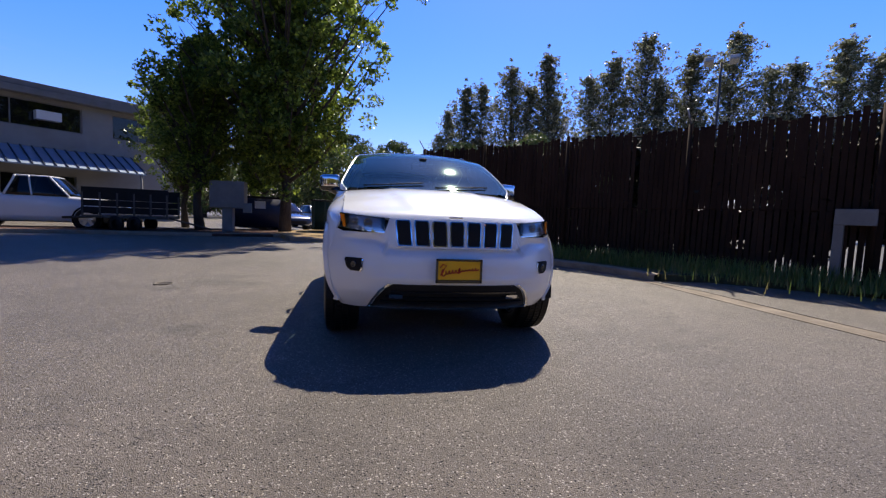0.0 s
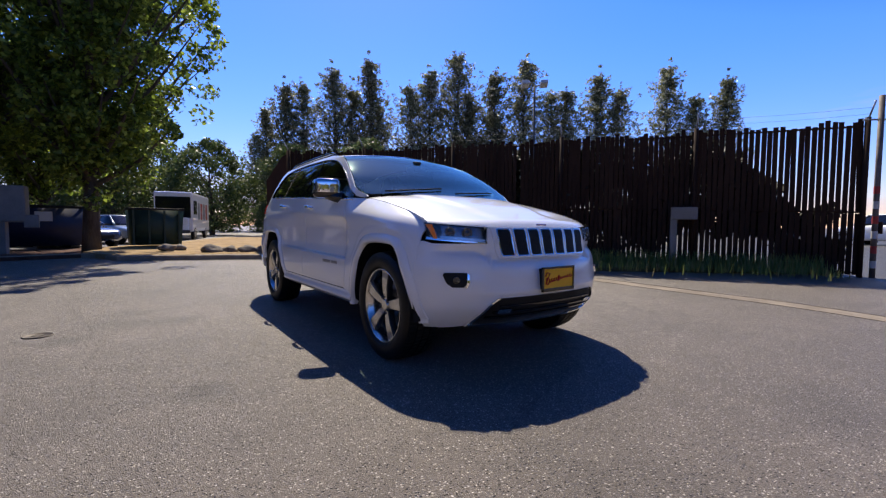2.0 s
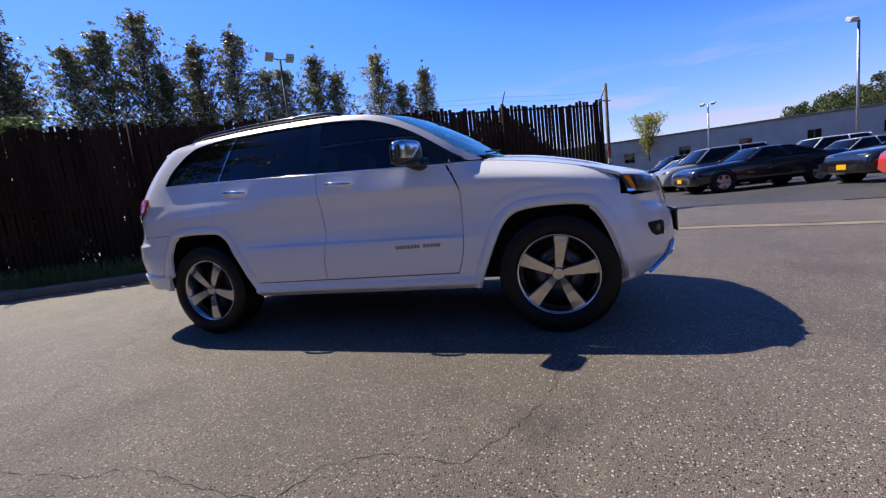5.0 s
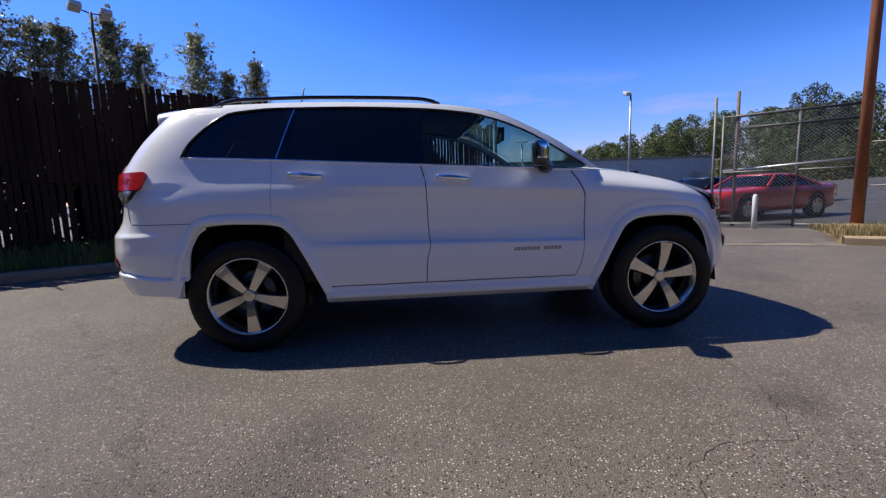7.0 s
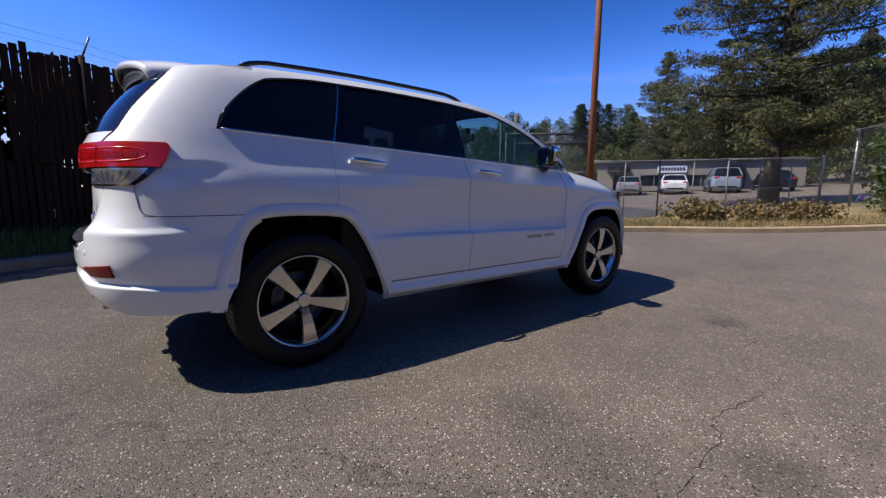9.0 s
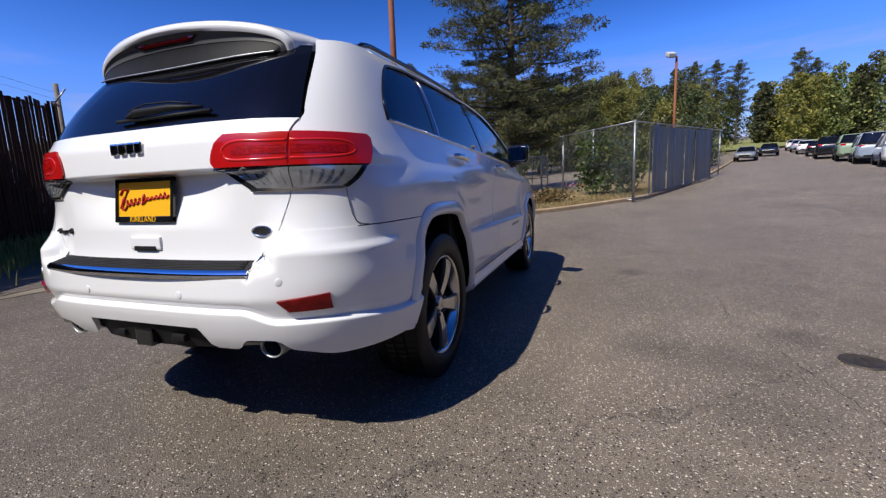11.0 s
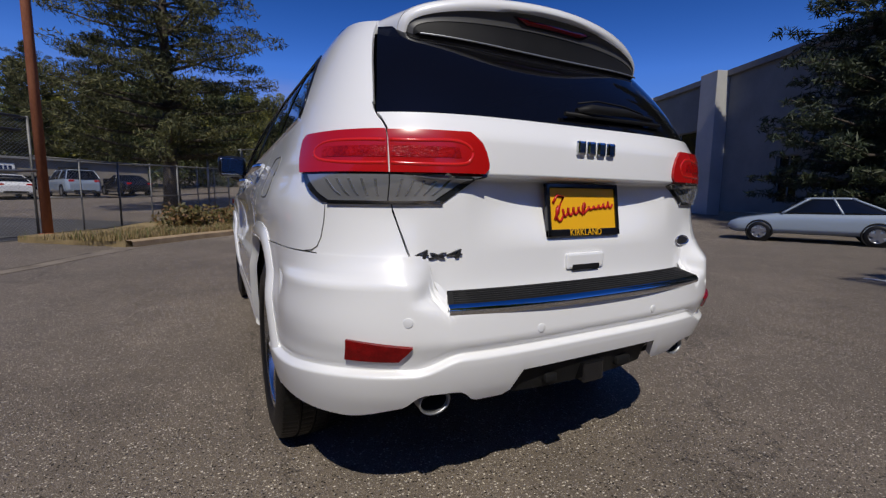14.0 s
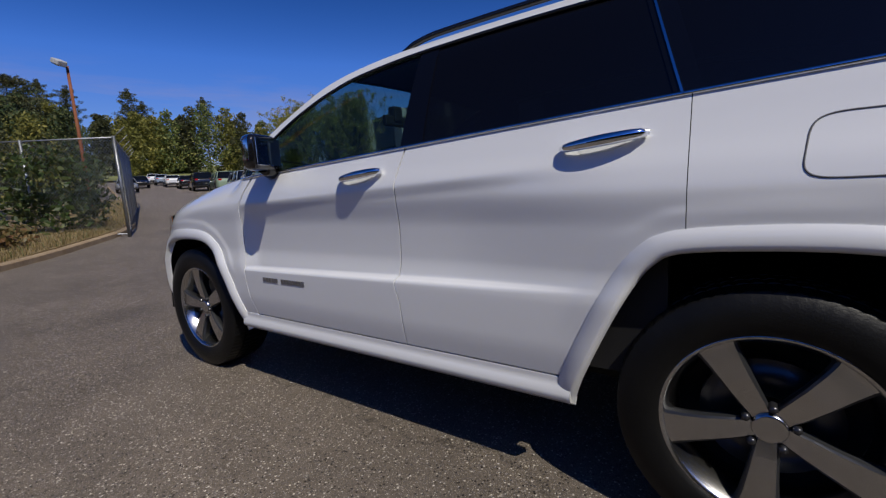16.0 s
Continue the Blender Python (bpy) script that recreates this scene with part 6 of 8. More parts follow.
def layered_conifer(name, label, h, reach, crown_from, levels, per_level, needles, needle, tuft, leaf_mat, trunk_r, seed, taper=0.8, rise=0.10, droop=0.14, bare=0.25):
    """A pine or fir: tiers of spreading branches, each carrying flat tufts of needles, with gaps between the tiers."""
    rng = random.Random(seed)
    t = thing(name, label, "tree")
    bm = bmesh.new()
    spine = [Vector((rng.uniform(-1, 1) * 0.008 * h * (k > 0), rng.uniform(-1, 1) * 0.008 * h * (k > 0), -0.2 if k == 0 else h * 0.97 * k / 7)) for k in range(8)]
    add_tube(bm, spine, [trunk_r * (1.3 if k == 0 else 1) * (1 - 0.93 * k / 7) + 0.015 for k in range(8)], 9)
    centers = []
    for i in range(levels):
        q = i / (levels - 1)
        z0 = lerp(crown_from, h * 0.95, q)
        s = spine[min(7, int(7 * z0 / h))]
        turn = rng.uniform(0, 6.28)
        for k in range(per_level):
            a = turn + 2 * math.pi * k / per_level + rng.uniform(-0.45, 0.45)
            L = reach * (min(1.0, 0.72 + 1.4 * q) * (1 - q) ** taper + 0.06) * rng.choice((0.5, 0.75, 0.9, 1.0, 1.0, 1.2))
            d = Vector((math.cos(a), math.sin(a), 0))
            zb = z0 + rng.uniform(-0.25, 0.25)

            def at(w):
                return Vector((s.x, s.y, zb)) + d * (L * w) + Vector((0, 0, L * (rise * w - droop * w + droop * 1.3 * w * w)))
            add_tube(bm, [at(0), at(0.5), at(0.95)], [trunk_r * 0.30 * (1 - q) + 0.018, trunk_r * 0.16 * (1 - q) + 0.012, 0.006], 5, False)
            n = max(2, int(L * 2.6 / (tuft / 0.4)))
            for j in range(n):
                w = lerp(bare, 1.0, (j + rng.random()) / n)
                side = rng.gauss(0, 0.16) * L * (1.15 - w)
                c = at(w) + Vector((-d.y, d.x, 0)) * side + Vector((0, 0, rng.uniform(-0.05, 0.12)))
                centers.append((*c, tuft * rng.uniform(0.6, 1.2) * (1.15 - 0.4 * w)))
    for k in range(8):
        centers.append((spine[7].x + rng.gauss(0, 0.12), spine[7].y + rng.gauss(0, 0.12), h * rng.uniform(0.93, 1.0), tuft * 0.6))
    part("trunk", bm, BARK, t, "rough brown trunk and limbs")
    me = leaf_cloud(centers, needles, needle, seed, 0.55, 0.16)
    me.materials.append(leaf_mat)
    crown = new("crown", me)
    crown.parent = t
    return t


# cottonwood row beyond the fence
cottons = [limbed_tree("cottonwood_tree", "tall grey green cottonwood tree behind the fence", 27, rch, 2.0, rs, 120, 12, 11, 0.14, 0.46, LEAF_COTTON, 0.3, sd, 0.62) for sd, rch, rs in ((11, 4.3, 1.5), (12, 3.7, 1.8), (13, 4.7, 1.3), (14, 4.0, 1.6))]
COTTON = [(13.5, 68.5, 16), (17.9, 67.5, 24.6), (21.2, 69.2, 26), (25.7, 66.6, 28.6), (28.9, 66.2, 25.6), (31.2, 63.9, 30.6), (37.1, 60.6, 26.5), (40.2, 59.0, 29.0), (43.7, 55.8, 32), (46.3, 55.6, 25.6),
          (48.7, 51.3, 28.4), (52.2, 47.7, 30.0), (55.2, 44.6, 24.5), (59.4, 38.4, 26.8), (61.1, 35.5, 24.0), (64.7, 29.7, 26.4), (65.9, 26.0, 21.2), (67.2, 22.4, 23.4), (34.0, 66.5, 24), (50.0, 53.0, 22), (57.5, 43.0, 25), (15.5, 70.5, 21)]
for i, (x, y, h) in enumerate(COTTON):
    proto = cottons[i % 4]
    m = pose(x, y, 0, 0, 0, 67 * i) @ Matrix.Diagonal((h / 27 * (1.15, 1.35, 1.2)[i % 3], h / 27 * 1.25, h / 27, 1))
    if i < 4:
        proto.matrix_basis = m
        proto["group"] = "cottonwood row behind the fence"
    else:
        copy_thing(proto, Matrix.Identity(4)).matrix_basis = m

# maples on the west side
m1 = limbed_tree("maple_tree", "tall leafy green maple tree shading the asphalt", 13.8, 4.6, 2.0, 1.05, 150, 10, 60, 0.085, 0.50, LEAF_MAPLE, 0.21, 21, 0.55)
m1.matrix_basis = pose(-3.5, 13.6, 0.1)
m2 = limbed_tree("maple_tree", "broad leafy green maple tree beside the parking bays", 9.6, 3.2, 2.0, 1.25, 80, 10, 46, 0.082, 0.45, LEAF_MAPLE, 0.19, 22, 1.0)
m2.matrix_basis = pose(-6.7, 13.6, 0.1, 0, 0, 30) @ Matrix.Diagonal((0.86, 0.86, 0.80, 1))
plant(m2, -8.6, 17.5, 0.72, 120, 0.1, label="smaller leafy maple tree before the grey building")
plant(m2, -5.2, 17.9, 0.8, 210, 0.1, label="leafy maple tree behind the bins")
far = make_tree("broadleaf_tree", "dense green broadleaf tree at the back of the yard", 9, 4.2, 0.6, "round", 110, 120, 0.135, 1.05, LEAF_BUSH, 0.22, 23, 0.2)
far.matrix_basis = pose(-4, 44, 0)
for x, y, s in ((3.5, 41, 0.95), (9.5, 36, 0.9), (14, 30, 0.75), (7.0, 33.5, 0.35), (18, 38, 1.1), (-9, 50, 1.2), (-16, 44, 1.0), (24, 44, 1.0), (30, 40, 0.8), (-1.5, 52, 1.2)):
    plant(far, x, y, s, x * 31, 0)

# big pine, firs, far wood
pine = layered_conifer("pine_tree", "large dark green pine tree behind the chain link fence", 17.5, 4.9, 2.3, 27, 6, 150, 0.115, 0.78, NEEDLES_PINE, 0.3, 31, 0.52)
pine.matrix_basis = pose(2.9, -20.2, gz(2.9, -20.2))
for x, y, k, a in ((5.5, -52, 0.76, 140), (10.5, -50, 0.85, 60), (15.0, -47.5, 0.72, 220), (19.5, -45, 0.8, 300)):
    plant(pine, x, y, k, a, label="dark pine tree behind the tan building")
fir = layered_conifer("fir_tree", "dense dark green fir tree over the parked coupe", 16.5, 4.3, 0.5, 44, 7, 50, 0.13, 0.46, NEEDLES_DARK, 0.26, 33, 0.8, 0.0, 0.16, 0.15)
fir.matrix_basis = pose(-18.5, -2.0, 0.0)
for x, y, s, a in ((-18.6, 0.6, 0.95, 50), (-19.5, 4.0, 1.05, 130), (-21.5, -1.0, 1.0, 260), (-20, 8, 1.0, 20)):
    plant(fir, x, y, s, a)
conifer = layered_conifer("conifer_tree", "tall dark conifer on the far hillside", 17, 4.2, 1.2, 24, 6, 36, 0.24, 0.85, NEEDLES_DARK, 0.25, 35, 0.5, 0.15, 0.1, 0.1)
conifer.matrix_basis = pose(51, -75, gz(51, -75)) @ Matrix.Diagonal((1.1, 1.1, 0.95, 1))
for x, y, s in ((48.6, -76.5, 0.97), (45.6, -76, 0.9), (43.5, -82, 0.8), (58, -68, 0.7)):
    plant(conifer, x, y, s, x * 17, label="tall dark conifer on the far hillside")

rngw = np.random.RandomState(5)


def wood(name, label, spots, leaf, leaf_mat, per=26, seed=9):
    """A far wood as one object: each tree a stack of clumps."""
    cs = []
    for x, y, z, h, r, sh in spots:
        n = max(8, int(h * 1.0))
        for k in range(n):
            t = k / (n - 1)
            a = k * 2.4 + x
            rr = r * SHAPES[sh](t) * rngw.uniform(0.3, 0.9)
            cs.append((x + rr * math.cos(a), y + rr * math.sin(a), z + h * (0.12 + 0.88 * t), r * (0.30 + 0.34 * SHAPES[sh](t))))
    me = leaf_cloud(cs, per, leaf, seed, 0.1)
    me.materials.append(leaf_mat)
    return tagged(new(name, me), label, "trees", kind="stuff")


spots = []
for i in range(110):
    t = rngw.uniform(0, 1)
    a = math.atan2(lerp(-54.8, -112.0, t) - 0.4, lerp(135.8, 95.8, t) + 3.8)
    d = rngw.uniform(125, 165)
    top = np.interp(t, [0, 0.2, 0.5, 0.75, 1.0], [12, 16.5, 22, 22.5, 20.5]) * d / 150
    h = rngw.uniform(8, 13)
    spots.append((-3.8 + d * math.cos(a), 0.4 + d * math.sin(a), max(0, top - h - rngw.uniform(0, 5)), h, rngw.uniform(3.2, 5.0), "round" if rngw.rand() < 0.7 else "fir"))
wood("hillside_wood", "wooded green hillside beyond the lot", [s[:5] + ("soft",) for s in spots], 0.24, WOOD_DEEP, 130, 9)
spots = []
for i in range(64):
    a, d = radians(rngw.uniform(-76, -47)), rngw.uniform(108, 140)
    x, y = 4 + d * math.cos(a), 2 + d * math.sin(a)
    spots.append((x, y, gz(x, y), (18.5 + rngw.uniform(-3.5, 4.0)) * d / 120 - gz(x, y), rngw.uniform(3.0, 4.4), "soft"))
wood("hillside_wood", "wooded dark green slope behind the conifers", spots, 0.22, WOOD_DEEP, 120, 12)
spots = []
for i in range(150):
    x = rngw.uniform(-80, 34)
    y = rngw.uniform(-125, -100) + 0.12 * abs(x + 20)
    t = (x + 80) / 114
    top = np.interp(t, [0, 0.25, 0.33, 0.42, 0.50, 0.65, 0.8, 1.0], [18.5, 20.5, 19.5, 19.5, 20.5, 21, 22, 22]) + rngw.uniform(-3, 1.5)
    g = gz(x, y)
    if -34 < x < -18 and y > -118:
        continue
    spots.append((x, y, g, max(6, top - g), rngw.uniform(2.4, 4.2), "fir" if rngw.rand() < 0.15 else "round"))
spots = [s[:5] + ("soft",) for s in spots]
wood("roadside_wood", "dark green wood at the end of the road", spots[0::3], 0.28, NEEDLES, 130, 10)
wood("roadside_wood", "green wood at the end of the road", spots[1::3], 0.28, WOOD_FAR, 130, 11)
wood("roadside_wood", "yellow green wood at the end of the road", spots[2::3], 0.28, WOOD_YELLOW, 130, 14)
spots = [(x, -112 + rngw.uniform(-6, 6), gz(x, -112), h, r, "cotton") for x, h, r in ((-22, 20, 2.6), (-30, 18.5, 2.2), (-43, 20.5, 2.6), (-46, 18, 2.6), (-57, 19, 3))]
tall = layered_conifer("tall_pine", "tall pine with a bare lower trunk at the road end", 19, 3.0, 7.5, 15, 5, 60, 0.20, 0.85, NEEDLES, 0.24, 36, 0.28, 0.45, 0.1, 0.15)
tall.matrix_basis = pose(-25.5, -110, gz(-25.5, -110))
for k, (x, y, z, h, r, sh) in enumerate(spots):
    plant(tall, x, y, h / 19, 50 * k, z)
spots = []
for i in range(120):
    x, y = rngw.uniform(-2, 16), rngw.uniform(-62, -30)
    y = -30 - (y + 62) * 1.0
    if -0.55 * (-y - 30) < x - 16:
        spots.append((x - 0.30 * (-y - 24), y, gz(x, y), math.hypot(x + 2, y - 3) * rngw.uniform(0.14, 0.215) + 1.0 - gz(x, y), rngw.uniform(2.0, 3.0), "fir" if rngw.rand() < 0.6 else "round"))
for i in range(46):
    a, d = radians(rngw.uniform(-101.0, -94.0)), rngw.uniform(40, 78)
    x, y = -2.1 + d * math.cos(a), 3.3 + d * math.sin(a)
    spots.append((x, y, gz(x, y) - 0.2, d * rngw.uniform(0.13, 0.20) - gz(x, y), rngw.uniform(1.8, 2.6), "soft"))
# none on the tan building or before it
spots = [s[:5] + ("soft",) for s in spots if not (-2 < (s[0] - 6) * 0.883 + (s[1] + 39.5) * 0.469 < 18 and (s[1] + 39.5) * 0.883 - (s[0] - 6) * 0.469 > -11.5)]
wood("fence_wood", "dark young wood behind the chain link fence", spots[0::3] + spots[1::6], 0.115, NEEDLES, 230, 13)
wood("fence_wood", "green young wood behind the chain link fence", spots[1::3], 0.115, WOOD_DEEP, 230, 15)
wood("fence_wood", "yellow green young wood behind the chain link fence", spots[2::3], 0.115, WOOD_YELLOW, 230, 16)

spots = []
for i in range(90):
    x, y = rngw.uniform(24, 96), rngw.uniform(-74, -56)
    y -= 0.25 * max(0.0, 60 - x)
    spots.append((x, y, gz(x, y) - 0.3, rngw.uniform(3.8, 6.5), rngw.uniform(2.0, 3.2), "soft"))
hedge = [(x + rngw.uniform(-2, 2), 62 + rngw.uniform(-4, 4) - 0.012 * x * x, -0.3, rngw.uniform(5, 8.5), rngw.uniform(2.6, 3.6), "soft") for x in np.linspace(-32, 30, 34)]
wood("back_hedge", "dense green shrubs along the back of the yard", hedge, 0.17, LEAF_BUSH, 150, 19)
wood("lot_wood", "green wood along the back of the car lot", spots[0::2], 0.14, WOOD_DEEP, 200, 17)
wood("lot_wood", "dark wood along the back of the car lot", spots[1::2], 0.14, NEEDLES, 200, 18)

# young trees on the island
isl = limbed_tree("island_tree", "yellow green small tree with orange tips on the mulch island", 7.8, 2.9, 0.9, 2.1, 72, 10, 30, 0.062, 0.36, LEAF_YELLOW, 0.10, 41, 0.5)
isl.matrix_basis = pose(-20.4, -21.3, gz(-20.4, -21.3)) @ Matrix.Diagonal((0.85, 0.85, 0.85, 1))
for x, y, s, a in ((-22.8, -29.6, 0.9, 70), (-24.6, -34, 0.85, 30), (-21.6, -25.0, 0.75, 300), (-23.4, -16.6, 0.66, 200)):
    plant(isl, x, y, s, a)


# ---- bushes, hedge, grass ----
def bush(name, label, spots, per, leaf, leaf_mat, seed, category="bush"):
    t = thing(name, label, category, Matrix.Translation((spots[0][0], spots[0][1], 0)))
    o = spots[0]
    me = leaf_cloud([(x - o[0], y - o[1], z, r) for x, y, z, r in spots], per, leaf, seed, 0.1)
    me.materials.append(leaf_mat)
    c = new("foliage", me)
    c.parent = t
    bm = bmesh.new()
    for x, y, z, r in spots[:1]:
        add_tube(bm, [(x - o[0], y - o[1], gz(x, y) + 0.05), (x - o[0] + 0.05, y - o[1], z)], [0.02, 0.008], 5, False)
    part("stems", bm, BARK, t)
    return t


rb = random.Random(4)
bush("large_bush", "round green bush behind the chain link fence", [(-2.1 + rb.uniform(-1.0, 1.1), -15.3 + rb.uniform(-1.2, 0.9), 0.5 + rb.uniform(0.2, 2.1), 0.5) for _ in range(38)], 60, 0.085, LEAF_BUSH, 51)
bush("bramble_bush", "low brown and green brambles along the kerb", [(lerp(2.3, -0.4, k / 40) + rb.uniform(-0.3, 0.5), lerp(-9.9, -12.6, k / 40) + rb.uniform(-0.8, 0.3), 0.24 + rb.uniform(0.0, 0.36), 0.32) for k in range(44)], 70, 0.06, LEAF_BRAMBLE, 52)
spots = []
for k in range(330):
    u = rb.uniform(0.085, 1.02)
    top = np.interp(u, [0.085, 0.125, 0.18, 0.4, 1.0], [1.6, 2.3, 2.85, 2.95, 3.1])
    z = rb.uniform(1.25, top - 0.1)
    p = FP0 + FDIR * (u * FLEN) - FOUT * rb.uniform(0.25, 0.75)
    spots.append((p.x, p.y, z, 0.3))
for k in range(70):
    u = rb.choice((rb.uniform(0.24, 0.42), rb.uniform(0.02, 0.08)))
    p = FP0 + FDIR * (u * FLEN) - FOUT * rb.uniform(0.25, 0.6)
    spots.append((p.x, p.y, rb.uniform(0.2, 1.2) if u > 0.1 else rb.uniform(0.1, 0.6), 0.24))
for k in range(90):
    u = rb.uniform(0.02, 0.45)
    p = FP0 + FDIR * (u * FLEN) - FOUT * rb.uniform(0.25, 0.6)
    spots.append((p.x, p.y, rb.uniform(0.85, 1.3), 0.20))
for k in range(150):
    u = rb.uniform(0.42, 1.0)
    p = FP0 + FDIR * (u * FLEN) - FOUT * rb.uniform(0.25, 0.6)
    spots.append((p.x, p.y, rb.uniform(0.1, 1.3), 0.26))
# near-black leaves so that the gaps between slats read as shaded
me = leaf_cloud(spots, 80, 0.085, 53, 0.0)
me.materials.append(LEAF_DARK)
tagged(new("ivy_hedge", me), "ivy behind the slatted fence, its leaves coloured near-black for shade", "hedge", kind="stuff")


def grass(name, label, place, n, h, seed, blades=GRASS_BLADE):
    """Grass blades as bent slivers, one object."""
    rng = random.Random(seed)
    vs, fs = [], []
    for _ in range(n):
        x, y, z0, hh = place(rng)
        a = rng.uniform(0, 6.28)
        hh *= rng.uniform(0.5, 1.3) * h
        dx, dy = math.cos(a), math.sin(a)
        b = rng.uniform(0.1, 0.5) * hh
        w = 0.006 + 0.01 * hh
        i = len(vs)
        vs += [(x - dy * w, y + dx * w, z0), (x + dy * w, y - dx * w, z0), (x + dx * b * 0.4 + dy * w * 0.6, y + dy * b * 0.4 - dx * w * 0.6, z0 + hh * 0.6), (x + dx * b * 0.4 - dy * w * 0.6, y + dy * b * 0.4 + dx * w * 0.6, z0 + hh * 0.6), (x + dx * b, y + dy * b, z0 + hh)]
        fs += [(i, i + 1, i + 2, i + 3), (i + 3, i + 2, i + 4)]
    me = bpy.data.meshes.new(name)
    me.from_pydata(vs, [], fs)
    me.materials.append(blades)
    return tagged(new(name, me), label, "grass", kind="stuff")


def by_fence(r):
    u = r.uniform(0.05, 1.0)
    d = abs(r.gauss(0, 0.7)) + 0.05
    p = FP0 + FDIR * (u * FLEN) + FOUT * min(d, 2.6 if u < 0.4 else 1.0)
    return p.x, p.y, 0.12, 1.0 if d < 0.8 else 0.55


def by_kerb(r):
    i = r.randrange(len(ks) - 1)
    t = r.random()
    d = abs(r.gauss(0, 0.9))
    x, y = lerp(ks[i][0], ks[i + 1][0], t) + d * 0.8, lerp(ks[i][1], ks[i + 1][1], t) - d * 0.45
    return x, y, gz(x, y) + 0.12, 0.8


grass("verge_blades", "tall weeds and grass along the fence", by_fence, 9000, 0.30, 61)
grass("dry_blades", "dry grass along the kerb", by_kerb, 14000, 0.17, 62, DRY_BLADE)
grass("verge_weeds", "green weeds among the dry grass along the kerb", by_kerb, 1800, 0.20, 63)


# ---- the slatted fence ----
DARK_STEEL = mottled("dark_steel", (0.05, 0.05, 0.05), (0.10, 0.095, 0.09), 0.6, 3, 40, 0.1, 0.3)

def fence_point(u, z, out=0.0):
    p = FP0 + FDIR * (u * FLEN) + FOUT * out
    return Vector((p.x, p.y, z))


F_TURN = math.degrees(math.atan2(FDIR.y, FDIR.x))
FENCE_TOP = line((0, 2.98), (0.5, 3.06), (0.8, 3.16), (1.0, 3.28))
fence = thing("slatted_fence", "tall chain link fence filled with dark brown slats", "fence", Matrix.Translation((FP0.x, FP0.y, 0)))
BASE = Matrix.Translation((-FP0.x, -FP0.y, 0))
rf = random.Random(8)
slat_mesh = part("slat", boxes(((-0.034, -0.006, 0.0), (0.034, 0.006, 1.0)), bevel=0.002), SLAT, fence)
first = True
n_slats = 136
for i in range(n_slats):
    u = (i + 0.5) / n_slats
    top = FENCE_TOP(u)
    mid = np.interp(u, [0, 0.3, 0.6, 1.0], [1.24, 1.36, 1.34, 1.58])
    for z0, z1, keep, out in ((0.06, mid + rf.uniform(-0.015, 0.02), 0.985, 0.0), (mid + 0.022, top + rf.uniform(-0.09, 0.05), 0.985, 0.002)):
        if rf.random() > keep:
            continue
        wide = rf.uniform(1.14, 1.28) if z0 < 1 else (rf.uniform(1.24, 1.44) if u > 0.24 else rf.uniform(1.18, 1.30))
        m = BASE @ Matrix.Translation(fence_point(u, z0, out)) @ Matrix.Rotation(radians(F_TURN + rf.uniform(-3, 3)), 4, "Z") @ Matrix.Rotation(rf.gauss(0, 0.005), 4, "Y") @ Matrix.Diagonal((wide, 1, z1 - z0, 1))
        if first:
            slat_mesh.matrix_local = m
            first = False
        else:
            share("slat", slat_mesh, fence, m)
for k in range(6):
    u = k / 5
    p = fence_point(u, 0, 0.05)
    part("post", tube([(p.x - FP0.x, p.y - FP0.y, -0.1), (p.x - FP0.x, p.y - FP0.y, FENCE_TOP(u) + 0.05)], 0.045, 10), SLAT, fence)
    q = fence_point(u, 0, 0.30)
    part("wire_arm", tube([(p.x - FP0.x, p.y - FP0.y, FENCE_TOP(u)), (q.x - FP0.x, q.y - FP0.y, FENCE_TOP(u) + 0.30)], 0.016, 6), STEEL, fence)
for z in (0.10, None, "top"):
    bm = bmesh.new()
    pts = []
    for t in np.linspace(0, 1, 12):
        zz = z if isinstance(z, float) else (np.interp(t, [0, 0.3, 0.6, 1.0], [1.26, 1.38, 1.36, 1.60]) if z is None else FENCE_TOP(t) - 0.10)
        p = fence_point(t, zz, -0.03)
        pts.append((p.x - FP0.x, p.y - FP0.y, p.z))
    add_tube(bm, pts, 0.022, 6)
    part("rail", bm, SLAT, fence)
for k in range(2):
    pts = []
    for t in np.linspace(0, 1, 41):
        p = fence_point(t, FENCE_TOP(t) + 0.10 + 0.10 * k - 0.03 * abs(math.sin(5 * math.pi * t)), 0.10 + 0.09 * k)
        pts.append((p.x - FP0.x, p.y - FP0.y, p.z))
    part("barbed_wire", tube(pts, 0.002, 4), DARK_STEEL, fence)
# end pole, with red and white bands
pole = thing("banded_pole", "tall steel pole with red and white bands at the fence end", "pole", pose(8.98, -2.42, 0))
part("shaft", tube([(0, 0, -0.1), (0, 0, 3.42)], 0.045, 12), mottled("weathered_pole", (0.10, 0.08, 0.07), (0.20, 0.17, 0.15), 0.7, 4, 40, 0.2), pole)
for k in range(6):
    part("band", lathe([(0.2 + 0.28 * k, 0.047), (0.34 + 0.28 * k, 0.047)], 14, "z"), mat("band_paint", (0.35, 0.03, 0.025) if k % 2 else (0.55, 0.53, 0.5), 0.6), pole)
part("cross_arm", tube([(-0.22, 0.2, 2.98), (0.12, -0.1, 2.98)], 0.018, 6), STEEL, pole)
part("lock_box", boxes(((0.05, -0.09, 0.85), (0.15, 0.03, 1.08)), bevel=0.01), SLAT, pole)
